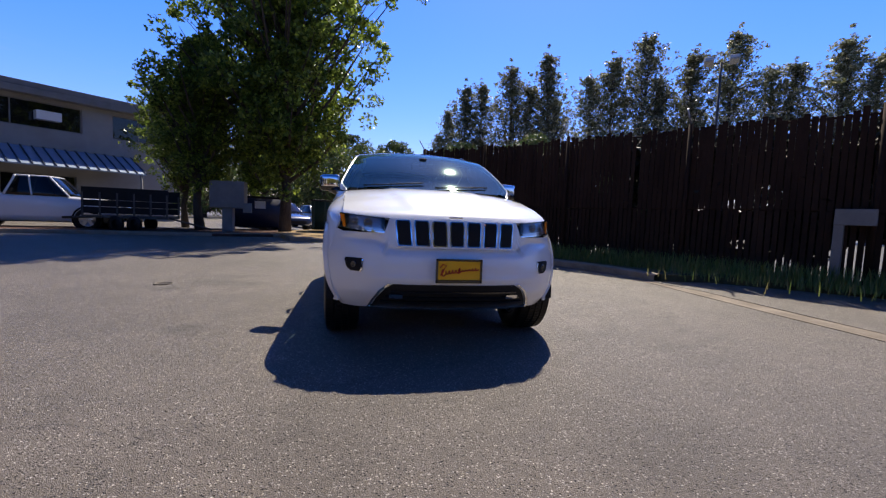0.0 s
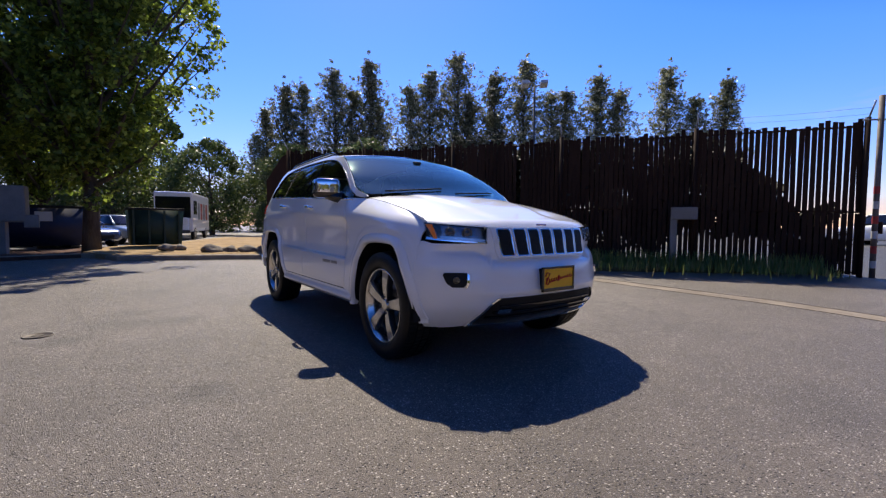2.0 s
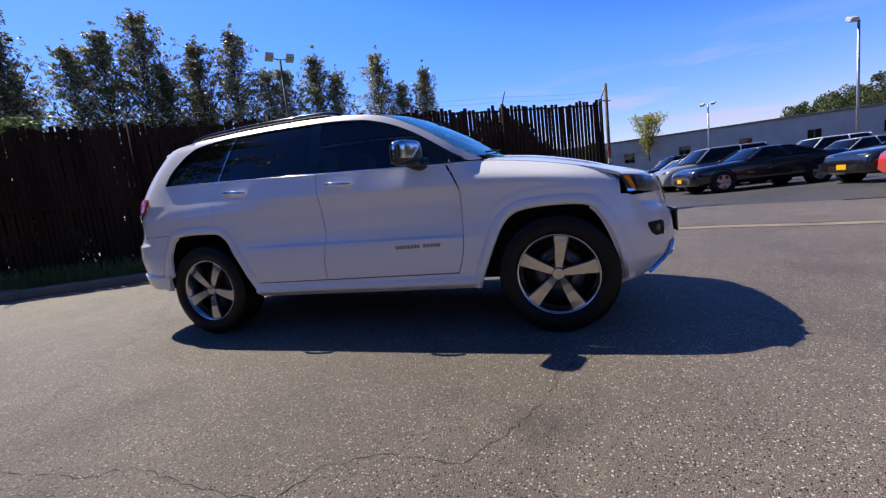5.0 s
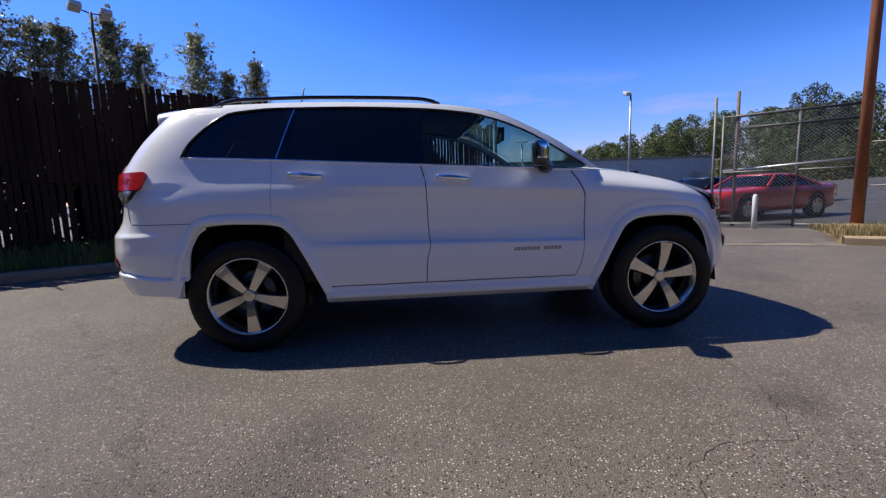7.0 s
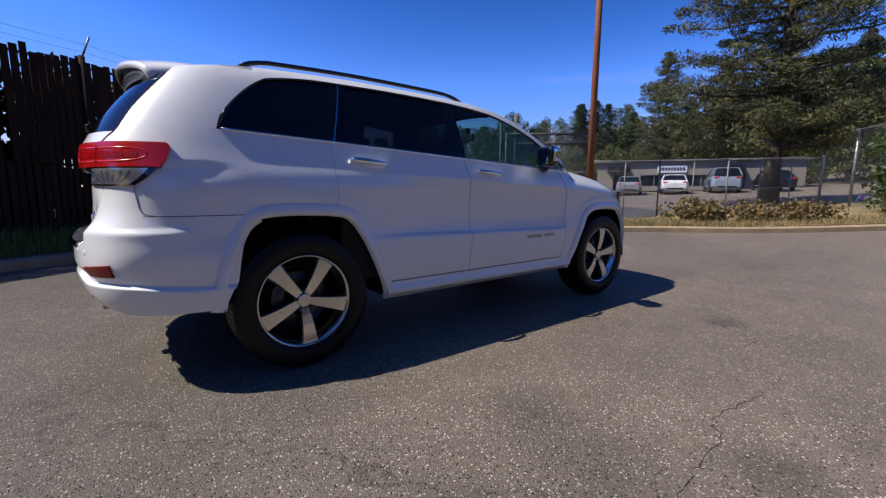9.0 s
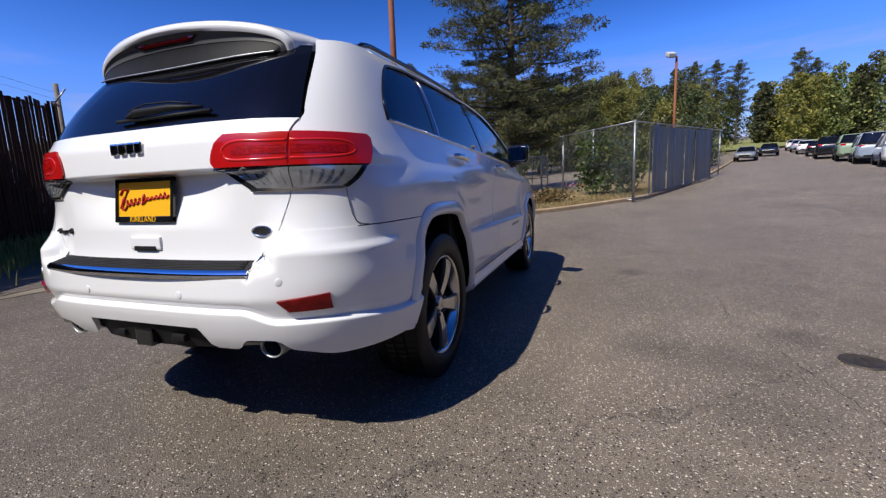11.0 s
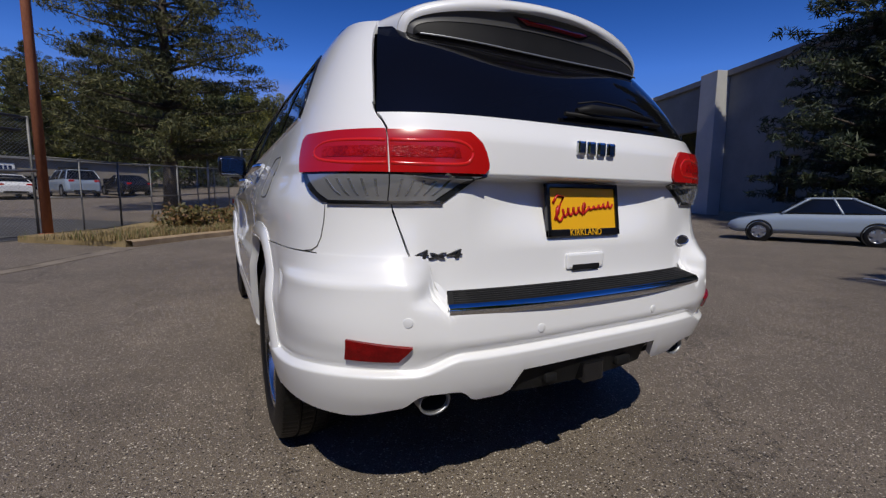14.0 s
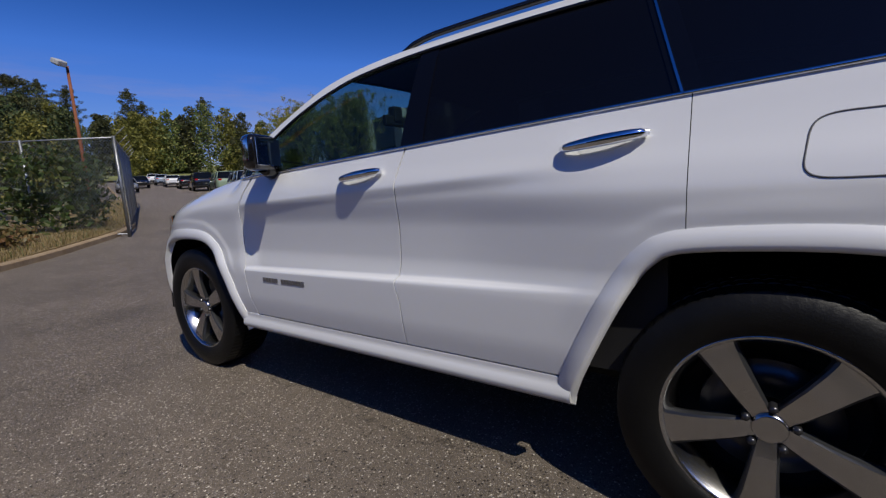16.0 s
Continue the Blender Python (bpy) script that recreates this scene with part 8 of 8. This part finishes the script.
parked("black_coupe", "black muscle coupe parked in the sunlit lot", "muscle", BLACK_CAR, 14.0, -7.4, 193, plate=True)
parked("red_coupe", "bright red muscle coupe parked behind the gate", "muscle", RED_CAR, 9.0, -10.85, 193, plate=True)
parked("grey_suv", "silver grey sport utility vehicle in the lot", "suv", GREY_CAR, 17.3, -6.95, 193, 0.96)
parked("black_coupe", "black muscle coupe parked beside the red one", "muscle", BLACK_CAR, 11.8, -11.0, 193, plate=True)
for k, (x, y, a, st, pm, nm) in enumerate(((66.4, -4.5, 90, "suv", WHITE_CAR, "white_suv"), (66.3, -6.5, 92, "sedan", SILVER_CAR, "silver_sedan"), (66.5, -2.5, 90, "sedan", GREY_CAR, "grey_sedan"), (66.3, -8.6, 91, "suv", BLACK_CAR, "black_suv"),
        (20.3, -6.9, 192, "sedan", SILVER_CAR, "silver_sedan"), (23.2, -7.1, 192, "sedan", WHITE_CAR, "white_sedan"), (26.1, -7.3, 193, "suv", BLACK_CAR, "black_suv"), (29.0, -7.5, 192, "sedan", SILVER_CAR, "silver_sedan"), (30, -13.5, 193, "sedan", WHITE_CAR, "white_sedan"), (27, -13.6, 193, "sedan", GREY_CAR, "grey_sedan"),
        (24, -13.6, 193, "suv", WHITE_CAR, "white_suv"), (21.0, -13.6, 193, "sedan", SILVER_CAR, "silver_sedan"), (34.3, -1.6, 152, "suv", BLACK_CAR, "black_suv"), (31.1, 0.5, 152, "suv", WHITE_CAR, "white_suv"), (17, -19, 120, "sedan", RED_CAR, "red_sedan"))):
    parked(nm, nm.split("_")[0] + " parked " + ("sport utility vehicle" if st == "suv" else "sedan") + " in the sunlit car lot", st, pm, x, y, a)
parked("silver_coupe", "silver blue two door coupe parked before dark firs", "coupe", SILVER_CAR, -12.7, -1.8, 22, 0.85)
# along the road
parked("white_van", "white panel van parked at the roadside", "van", WHITE_CAR, -17.5, -28.3, -19, 1.0, "van", True)
parked("silver_van", "silver van parked behind the white van", "van", SILVER_CAR, -18.3, -32.8, -19, 1.0, "van")
parked("green_pickup", "pale green and white pickup parked at the roadside", "suv", GREEN_CAR, -19.4, -37.6, -19, 1.05, "pickup")
parked("dark_suv", "dark sport utility vehicle parked at the roadside", "suv", BLACK_CAR, -20.3, -43.5, -19)
for k, (x, y, pm, nm) in enumerate(((-22.0, -50, BLACK_CAR, "black"), (-23.6, -57, WHITE_CAR, "white"), (-25.4, -64, SILVER_CAR, "silver"), (-27.2, -71, WHITE_CAR, "white"))):
    parked(nm + "_sedan", nm + " sedan parked along the uphill road", "sedan", pm, x, y, -19)
parked("grey_sedan", "grey sedan parked on the far kerb of the road", "sedan", GREY_CAR, -15.6, -48.5, 161)
parked("dark_sedan", "dark sedan standing on the uphill road", "sedan", BLACK_CAR, -20.4, -58, 161)
parked("gold_suv", "pale gold sport utility vehicle on the mulch island", "suv", TAN_CAR, -23.2, -24.2, 112).location.z += 0.68
parked("dark_car", "dark sedan under the island trees", "sedan", BLUE_CAR, -20.6, -27.5, 110).location.z += 0.5
# west bays
parked("white_pickup", "white pickup truck in the shade of the trees", "pickup", WHITE_CAR, -11.9, 12.9, 100, 1.0, "pickup")
parked("blue_sedan", "dark blue sedan parked in the west bay", "sedan", BLUE_CAR, -4.6, 19.5, 30)
parked("silver_sedan", "silver sedan parked in the west bay", "sedan", SILVER_CAR, -3.0, 23.0, 30)
parked("grey_sedan", "grey sedan parked in the west bay", "sedan", GREY_CAR, -6.6, 22.0, 30)

# before the tan building
for nm, st, pm, q, lab in (("black_sedan", "sedan", BLACK_CAR, 2.5, "black sedan parked before the tan building"), ("silver_suv", "suv", SILVER_CAR, 5.3, "silver sport utility vehicle parked before the tan building"),
                           ("white_sedan", "sedan", WHITE_CAR, 8.2, "white sedan parked before the tan building"), ("grey_sedan", "sedan", GREY_CAR, 11.0, "grey sedan parked before the tan building")):
    parked(nm, lab, st, pm, 6.0 + q * 0.97 - 1.6, -39.5 + q * 0.516 + 3.2, 28)

# utility trailer
trailer = thing("utility_trailer", "dark steel utility trailer with side rails in the shade", "trailer", pose(-8.5, 12.4, 0, 0, 0, 8) @ Matrix.Diagonal((0.66, 0.9, 0.9, 1)))
part("deck", boxes(((-1.9, -0.95, 0.55), (1.9, 0.95, 0.65)), bevel=0.01), DARK_STEEL, trailer)
for yy in (-0.95, 0.95):
    for k in range(6):
        part("stake", boxes(((-1.9 + 0.74 * k, yy - 0.03, 0.6), (-1.82 + 0.74 * k, yy + 0.03, 1.5))), DARK_STEEL, trailer)
    for z in (0.72, 0.98, 1.24, 1.46):
        part("side_board", boxes(((-1.9, yy - 0.015, z), (1.9, yy + 0.015, z + 0.235))), BLACK_PLASTIC, trailer)
part("drawbar", tube([(-1.9, 0, 0.55), (-3.2, 0, 0.5)], 0.05, 6), DARK_STEEL, trailer)
part("ramp", tube([(1.9, -0.8, 0.6), (3.9, -0.6, 0.2)], 0.04, 6), DARK_STEEL, trailer)
for s in (1, -1):
    for xx in (-0.4, 0.4):
        w = part("wheel", lathe([(-0.1, 0.2), (-0.1, 0.32), (0.1, 0.32), (0.1, 0.2), (0.06, 0.01)], 24), RUBBER, trailer)
        w.matrix_local = pose(xx, s * 1.05, 0.32, 0, 0, 90)

# delivery truck: a white box body with a dark screen
truck = thing("delivery_truck", "white step van with a dark windscreen and coloured side print", "truck", pose(0.3, 29.6, 0, 0, 0, -16))
part("body", boxes(((-1.05, -2.6, 0.5), (1.05, 3.2, 3.0)), bevel=0.12), WHITE_CAR, truck)
part("windscreen", boxes(((-0.95, -2.64, 1.35), (0.95, -2.56, 2.7)), bevel=0.03), VEHICLE_GLASS, truck)
part("bonnet", boxes(((-0.9, -3.1, 0.5), (0.9, -2.5, 1.4)), bevel=0.1), WHITE_CAR, truck)
part("bumper", boxes(((-1.0, -3.2, 0.42), (1.0, -3.08, 0.62)), bevel=0.03), DARK_STEEL, truck)
part("side_window", boxes(((1.03, -2.2, 1.6), (1.07, -1.3, 2.5)), bevel=0.02), VEHICLE_GLASS, truck)
for k in range(4):
    part("print_bar", boxes(((1.045, -0.9 + 0.9 * k, 1.3), (1.058, -0.35 + 0.9 * k, 2.4))), RED_CAR if k % 2 else GREY_CAR, truck)
for s in (1, -1):
    for yy in (-1.9, 1.8):
        vehicle_wheel(truck, s * 0.95, yy, 0.40, s)

# striped barricade boards lying behind the fence
rbar = random.Random(23)
for k in range(5):
    x, y = -1.25 + 0.32 * k, -22.2 + rbar.uniform(-0.3, 0.3)
    bar = thing("barricade", "red and white striped barricade board lying on the ground", "barricade", pose(x, y, gz(x, y) + 0.20, rbar.uniform(-20, 20), rbar.uniform(-28, 28), rbar.uniform(-30, 30)), "striped barricades")
    part("board", boxes(((-0.45, -0.02, -0.08), (0.45, 0.02, 0.12)), bevel=0.006), WHITE_CAR, bar)
    for j in range(3):
        part("stripe", boxes(((-0.36 + 0.28 * j, 0.018, -0.078), (-0.22 + 0.28 * j, 0.026, 0.118))), RED_CAR, bar)
    for s in (1, -1):
        part("foot", boxes(((s * 0.38 - 0.02, -0.12, -0.26), (s * 0.38 + 0.02, 0.12, -0.06)), bevel=0.004), WHITE_CAR, bar)

# bins and the sign board
bin_g = thing("green_dumpster", "dark green steel dumpster on the dirt", "dumpster", pose(-1.75, 14.9, 0.12, 0, 0, 6) @ Matrix.Diagonal((0.82, 0.9, 1, 1)))
GREEN_STEEL = mottled("green_steel", (0.010, 0.028, 0.018), (0.02, 0.045, 0.03), 0.6, 3, 40, 0.1)
part("tub", loft([[(-0.92, -0.62, 0.1), (0.92, -0.62, 0.1), (0.92, 0.62, 0.1), (-0.92, 0.62, 0.1)], [(-1.0, -0.72, 1.35), (1.0, -0.72, 1.35), (1.0, 0.72, 1.35), (-1.0, 0.72, 1.35)]], True), GREEN_STEEL, bin_g)
part("lid", boxes(((-1.03, -0.75, 1.35), (-0.01, 0.75, 1.42)), bevel=0.02), BLACK_PLASTIC, bin_g)
part("lid", boxes(((0.01, -0.75, 1.35), (1.03, 0.75, 1.42)), bevel=0.02), BLACK_PLASTIC, bin_g)
for k in range(4):
    part("rib", boxes(((-0.9 + 0.56 * k, -0.73, 0.12), (-0.82 + 0.56 * k, -0.66, 1.34))), GREEN_STEEL, bin_g)
bin_b = thing("blue_dumpster", "dark blue steel dumpster with a white notice", "dumpster", pose(-5.1, 16.4, 0.1, 0, 0, 8))
BLUE_STEEL = mottled("blue_steel", (0.008, 0.014, 0.045), (0.015, 0.024, 0.07), 0.5, 3, 40, 0.1)
part("tub", loft([[(-1.1, -0.7, 0.1), (1.1, -0.7, 0.1), (1.1, 0.7, 0.1), (-1.1, 0.7, 0.1)], [(-1.2, -0.8, 1.4), (1.2, -0.8, 1.4), (1.2, 0.8, 1.4), (-1.2, 0.8, 1.4)]], True), BLUE_STEEL, bin_b)
part("lid", boxes(((-1.22, -0.82, 1.4), (1.22, 0.82, 1.5)), bevel=0.02), BLACK_PLASTIC, bin_b)
part("notice", boxes(((-0.1, -0.80, 0.95), (0.35, -0.775, 1.28))), mat("paper", (0.62, 0.63, 0.62), 0.8), bin_b)
sign = thing("sign_board", "grey blank sign board on a thick post", "sign", pose(-5.5, 13.0, 0.1, 0, 0, -8))
part("post", boxes(((-0.2, -0.12, -0.1), (0.2, 0.12, 1.0)), bevel=0.02), GREY_PAINT, sign)
part("board", boxes(((-0.66, -0.18, 0.9), (0.66, 0.18, 1.95)), bevel=0.05), GREY_PAINT, sign)
part("side_plate", boxes(((0.62, -0.2, 0.75), (0.95, -0.14, 1.12)), bevel=0.01), GREY_PAINT, sign)


# ---- buildings ----
def walled(parent, m, L, H, thick, openings, material, frame_mat, glass_mat, sill=True):
    """A wall along +x from the origin of m with openings (x0, x1, z0, z1) that go through it, each with a framed pane."""
    xs = sorted({0, L, *[o[0] for o in openings], *[o[1] for o in openings]})
    zs = sorted({0, H, *[o[2] for o in openings], *[o[3] for o in openings]})
    nx, nz = len(xs) - 1, len(zs) - 1

    def solid(i, j):
        return 0 <= i < nx and 0 <= j < nz and not any(o[0] <= xs[i] and xs[i + 1] <= o[1] and o[2] <= zs[j] and zs[j + 1] <= o[3] for o in openings)
    bm = bmesh.new()
    vf = [[[bm.verts.new((x, y, z)) for z in zs] for x in xs] for y in (0, thick)]
    for i in range(nx):
        for j in range(nz):
            if not solid(i, j):
                continue
            for y in (0, 1):
                bm.faces.new((vf[y][i][j], vf[y][i + 1][j], vf[y][i + 1][j + 1], vf[y][i][j + 1]))
            for di, dj, p, q in ((-1, 0, (i, j), (i, j + 1)), (1, 0, (i + 1, j), (i + 1, j + 1)), (0, -1, (i, j), (i + 1, j)), (0, 1, (i, j + 1), (i + 1, j + 1))):
                if not solid(i + di, j + dj):
                    bm.faces.new((vf[0][p[0]][p[1]], vf[0][q[0]][q[1]], vf[1][q[0]][q[1]], vf[1][p[0]][p[1]]))
    bmesh.ops.delete(bm, geom=[v for v in bm.verts if not v.link_faces], context="VERTS")
    bmesh.ops.recalc_face_normals(bm, faces=bm.faces)
    w = part("wall", bm, material, parent)
    w.matrix_local = m
    for x0, x1, z0, z1 in openings:
        fr = part("window", boxes(((x0, thick * 0.4, z0), (x1, thick * 0.55, z0 + 0.06)), ((x0, thick * 0.4, z1 - 0.06), (x1, thick * 0.55, z1)), ((x0, thick * 0.4, z0), (x0 + 0.06, thick * 0.55, z1)), ((x1 - 0.06, thick * 0.4, z0), (x1, thick * 0.55, z1)),
                  (((x0 + x1) / 2 - 0.03, thick * 0.4, z0), ((x0 + x1) / 2 + 0.03, thick * 0.55, z1))), frame_mat, w)
        part("pane", boxes(((x0 + 0.05, thick * 0.46, z0 + 0.05), (x1 - 0.05, thick * 0.5, z1 - 0.05))), glass_mat, w)
    return w


STUCCO = mottled("grey_stucco", (0.24, 0.235, 0.23), (0.32, 0.315, 0.31), 0.9, 0.8, 40, 0.2)
TRIM_GREY = mottled("grey_trim", (0.16, 0.155, 0.15), (0.22, 0.215, 0.21), 0.8, 2, 40, 0.1)
OFFICE_GLASS = glass_material("office_glass", (0.2, 0.22, 0.25), 0, 0.05, (0.008, 0.009, 0.011))
AWNING = mottled("blue_metal_awning", (0.30, 0.38, 0.50), (0.38, 0.46, 0.58), 0.4, 2, 40, 0.05, 0.4)
office = thing("office_building", "two storey grey stucco office with a blue metal awning", "building", pose(-27.7, 10.2, 0, 0, 0, 45))
walled(office, Matrix.Identity(4), 22, 6.6, 0.3, [(11.6, 17.3, 4.75, 6.1), (18.7, 21.4, 4.75, 6.1), (1.0, 9.6, 4.75, 6.1), (4, 7, 0.2, 2.4), (9, 12, 0.2, 2.4), (14, 17, 0.2, 2.4)], STUCCO, TRIM_GREY, OFFICE_GLASS)
walled(office, pose(22, 0.3, 0, 0, 0, 90), 10, 6.6, 0.3, [(2, 5, 4.6, 6.0)], STUCCO, TRIM_GREY, OFFICE_GLASS)
part("roof", boxes(((-0.5, -0.6, 6.6), (22.6, 10.5, 6.9)), bevel=0.05), TRIM_GREY, office)
part("fascia", boxes(((-0.5, -0.66, 6.28), (22.6, -0.05, 6.6)), bevel=0.02), TRIM_GREY, office)
part("open_sash", boxes(((15.3, -0.5, 5.15), (16.3, -0.02, 5.6)), bevel=0.01), mat("bright_sash", (0.7, 0.7, 0.7), 0.2), office)
bm = bmesh.new()
vs = [bm.verts.new(p) for p in ((2, -2.0, 2.75), (19.6, -2.0, 2.75), (19.6, 0, 3.75), (2, 0, 3.75), (2, -2.0, 2.68), (19.6, -2.0, 2.68), (19.6, 0, 3.68), (2, 0, 3.68))]
for f in ((0, 1, 2, 3), (7, 6, 5, 4), (0, 4, 5, 1), (1, 5, 6, 2), (2, 6, 7, 3), (3, 7, 4, 0)):
    bm.faces.new([vs[i] for i in f])
aw = part("awning", bm, AWNING, office, "blue standing seam awning")
for k in range(41):
    x = 2 + 0.44 * k
    part("seam", mesh_from([(x - 0.025, -2.01, 2.75), (x + 0.025, -2.01, 2.75), (x + 0.025, 0, 3.76), (x - 0.025, 0, 3.76), (x - 0.025, -2.01, 2.81), (x + 0.025, -2.01, 2.81), (x + 0.025, 0, 3.82), (x - 0.025, 0, 3.82)],
         [(4, 5, 6, 7), (0, 1, 5, 4), (1, 2, 6, 5), (3, 7, 6, 2), (0, 4, 7, 3)]), mat("seam_dark", (0.03, 0.045, 0.08), 0.4, 0.3) if k == 0 else bpy.data.materials["seam_dark"], aw)
for x in (3, 8, 13, 19.4):
    part("awning_post", tube([(x, -1.9, 0), (x, -1.9, 2.75)], 0.06, 8), TRIM_GREY, office)

PRECAST = mottled("pale_precast_concrete", (0.36, 0.355, 0.34), (0.46, 0.455, 0.44), 0.85, 0.6, 30, 0.15)
TAN_WALL = mottled("tan_block_wall", (0.20, 0.175, 0.14), (0.27, 0.24, 0.20), 0.9, 0.5, 20, 0.2)
ware = thing("warehouse", "long pale concrete warehouse beyond the lot", "building", pose(86.8, 2.2, -0.5, 0, 0, -99))
walled(ware, Matrix.Identity(4), 64, 7.4, 0.4, [(3 + 9 * k, 4.8 + 9 * k, 3.4, 5.2) for k in range(6)] + [(1.2, 2.6, 0.5, 3.2), (26, 29, 0.5, 3.3)], PRECAST, TRIM_GREY, OFFICE_GLASS)
part("roof", boxes(((-0.3, -0.3, 7.4), (64.3, 26, 7.7)), bevel=0.03), TRIM_GREY, ware)
shop = thing("tan_building", "low tan block building with dark windows beyond the yard", "building", pose(6.0, -39.5, gz(16, -38) - 0.2, 0, 0, 28) @ Matrix.Diagonal((1.1, 1, 1, 1)))
walled(shop, pose(13.6, 0.0, 0, 0, 0, 180), 13.6, 2.6, 0.3, [(1.2, 2.2, 0.1, 1.6), (3.2, 5.2, 0.5, 1.5), (6.4, 8.4, 0.5, 1.5), (9.2, 10.2, 0.1, 1.7), (10.8, 13.0, 0.4, 1.5)], TAN_WALL, TRIM_GREY, OFFICE_GLASS)
for x in (4.4, 12.0):
    part("canopy", loft([[(x - 0.8, 0.0, 1.75), (x + 0.8, 0.0, 1.75), (x + 0.8, 0.0, 2.2), (x - 0.8, 0.0, 2.2)], [(x - 0.8, 0.8, 1.68), (x + 0.8, 0.8, 1.68), (x + 0.8, 0.8, 1.76), (x - 0.8, 0.8, 1.76)]], True), BLACK_PLASTIC, shop, "dark entrance canopy")
part("roof", boxes(((-0.3, -9, 2.6), (13.9, 0.3, 2.75))), TRIM_GREY, shop)
part("sign_panel", boxes(((7.2, 0.02, 1.68), (9.2, 0.1, 2.28)), bevel=0.01), mat("sign_white", (0.7, 0.72, 0.72), 0.5), shop)
for k in range(9):
    part("sign_bar", boxes(((7.34 + 0.2 * k, 0.1, 1.84), (7.48 + 0.2 * k, 0.115, 2.12))), BLUE_CAR, shop)

west = thing("fin_building", "pale concrete building with tall fins and dark glazing", "building", pose(-33.7, -39.5, 0.5, 0, 0, 69.5) @ Matrix.Diagonal((1, 1, 0.96, 1)))
WL = 48
walled(west, pose(0, 0, 0), WL, 7.2, 0.35, [(7.4 + 6.2 * k, 11.5 + 6.2 * k, 0.4, 2.4) for k in range(4)] + [(7.4 + 6.2 * k, 11.5 + 6.2 * k, 2.6, 4.7) for k in range(4)] + [(34.8, 35.9, 0.5, 2.7)], mottled("grey_panel", (0.16, 0.16, 0.155), (0.22, 0.22, 0.21), 0.85, 0.7, 30, 0.15), TRIM_GREY, OFFICE_GLASS)
for k in range(5):
    part("fin", boxes(((5.7 + 6.2 * k, -0.75, -0.6), (6.9 + 6.2 * k, -0.004, 7.5)), bevel=0.03), PRECAST, west, "tall pale concrete fin")
part("roof", boxes(((-0.4, -0.2, 7.2), (WL + 0.4, 16, 7.5))), TRIM_GREY, west)
walled(west, pose(WL, 0, 0, 0, 0, 90), 14, 7.2, 0.35, [], TRIM_GREY, TRIM_GREY, OFFICE_GLASS)
stair = thing("stair_rail", "pale metal stair and ramp railing before the fins", "railing", pose(-21.3, -15.9, 0.55, 0, 0, -110.5))
for k in range(9):
    part("baluster", tube([(k * 1.0, 0, -0.1), (k * 1.0, 0, 1.05 + 0.5 * (k > 5) * (k - 5) / 3)], 0.03, 6), STEEL, stair)
for q in (0.3, 0.55, 0.8, 1.05):
    part("rail", tube([(0, 0, q), (5, 0, q), (8, 0, q + 0.5)], 0.022, 6), STEEL, stair)
part("ramp", boxes(((-0.3, -1.6, -0.5), (8.3, -0.2, 0.02))), PRECAST, stair)
autumn = plant(isl, 82.3, -13.6, 1.0, 0, 0, label="yellow autumn tree above the warehouse wall")
autumn.location.z = 3.0
plant(far, 78, -4.0, 0.75, 0, 0, label="small green tree before the warehouse")
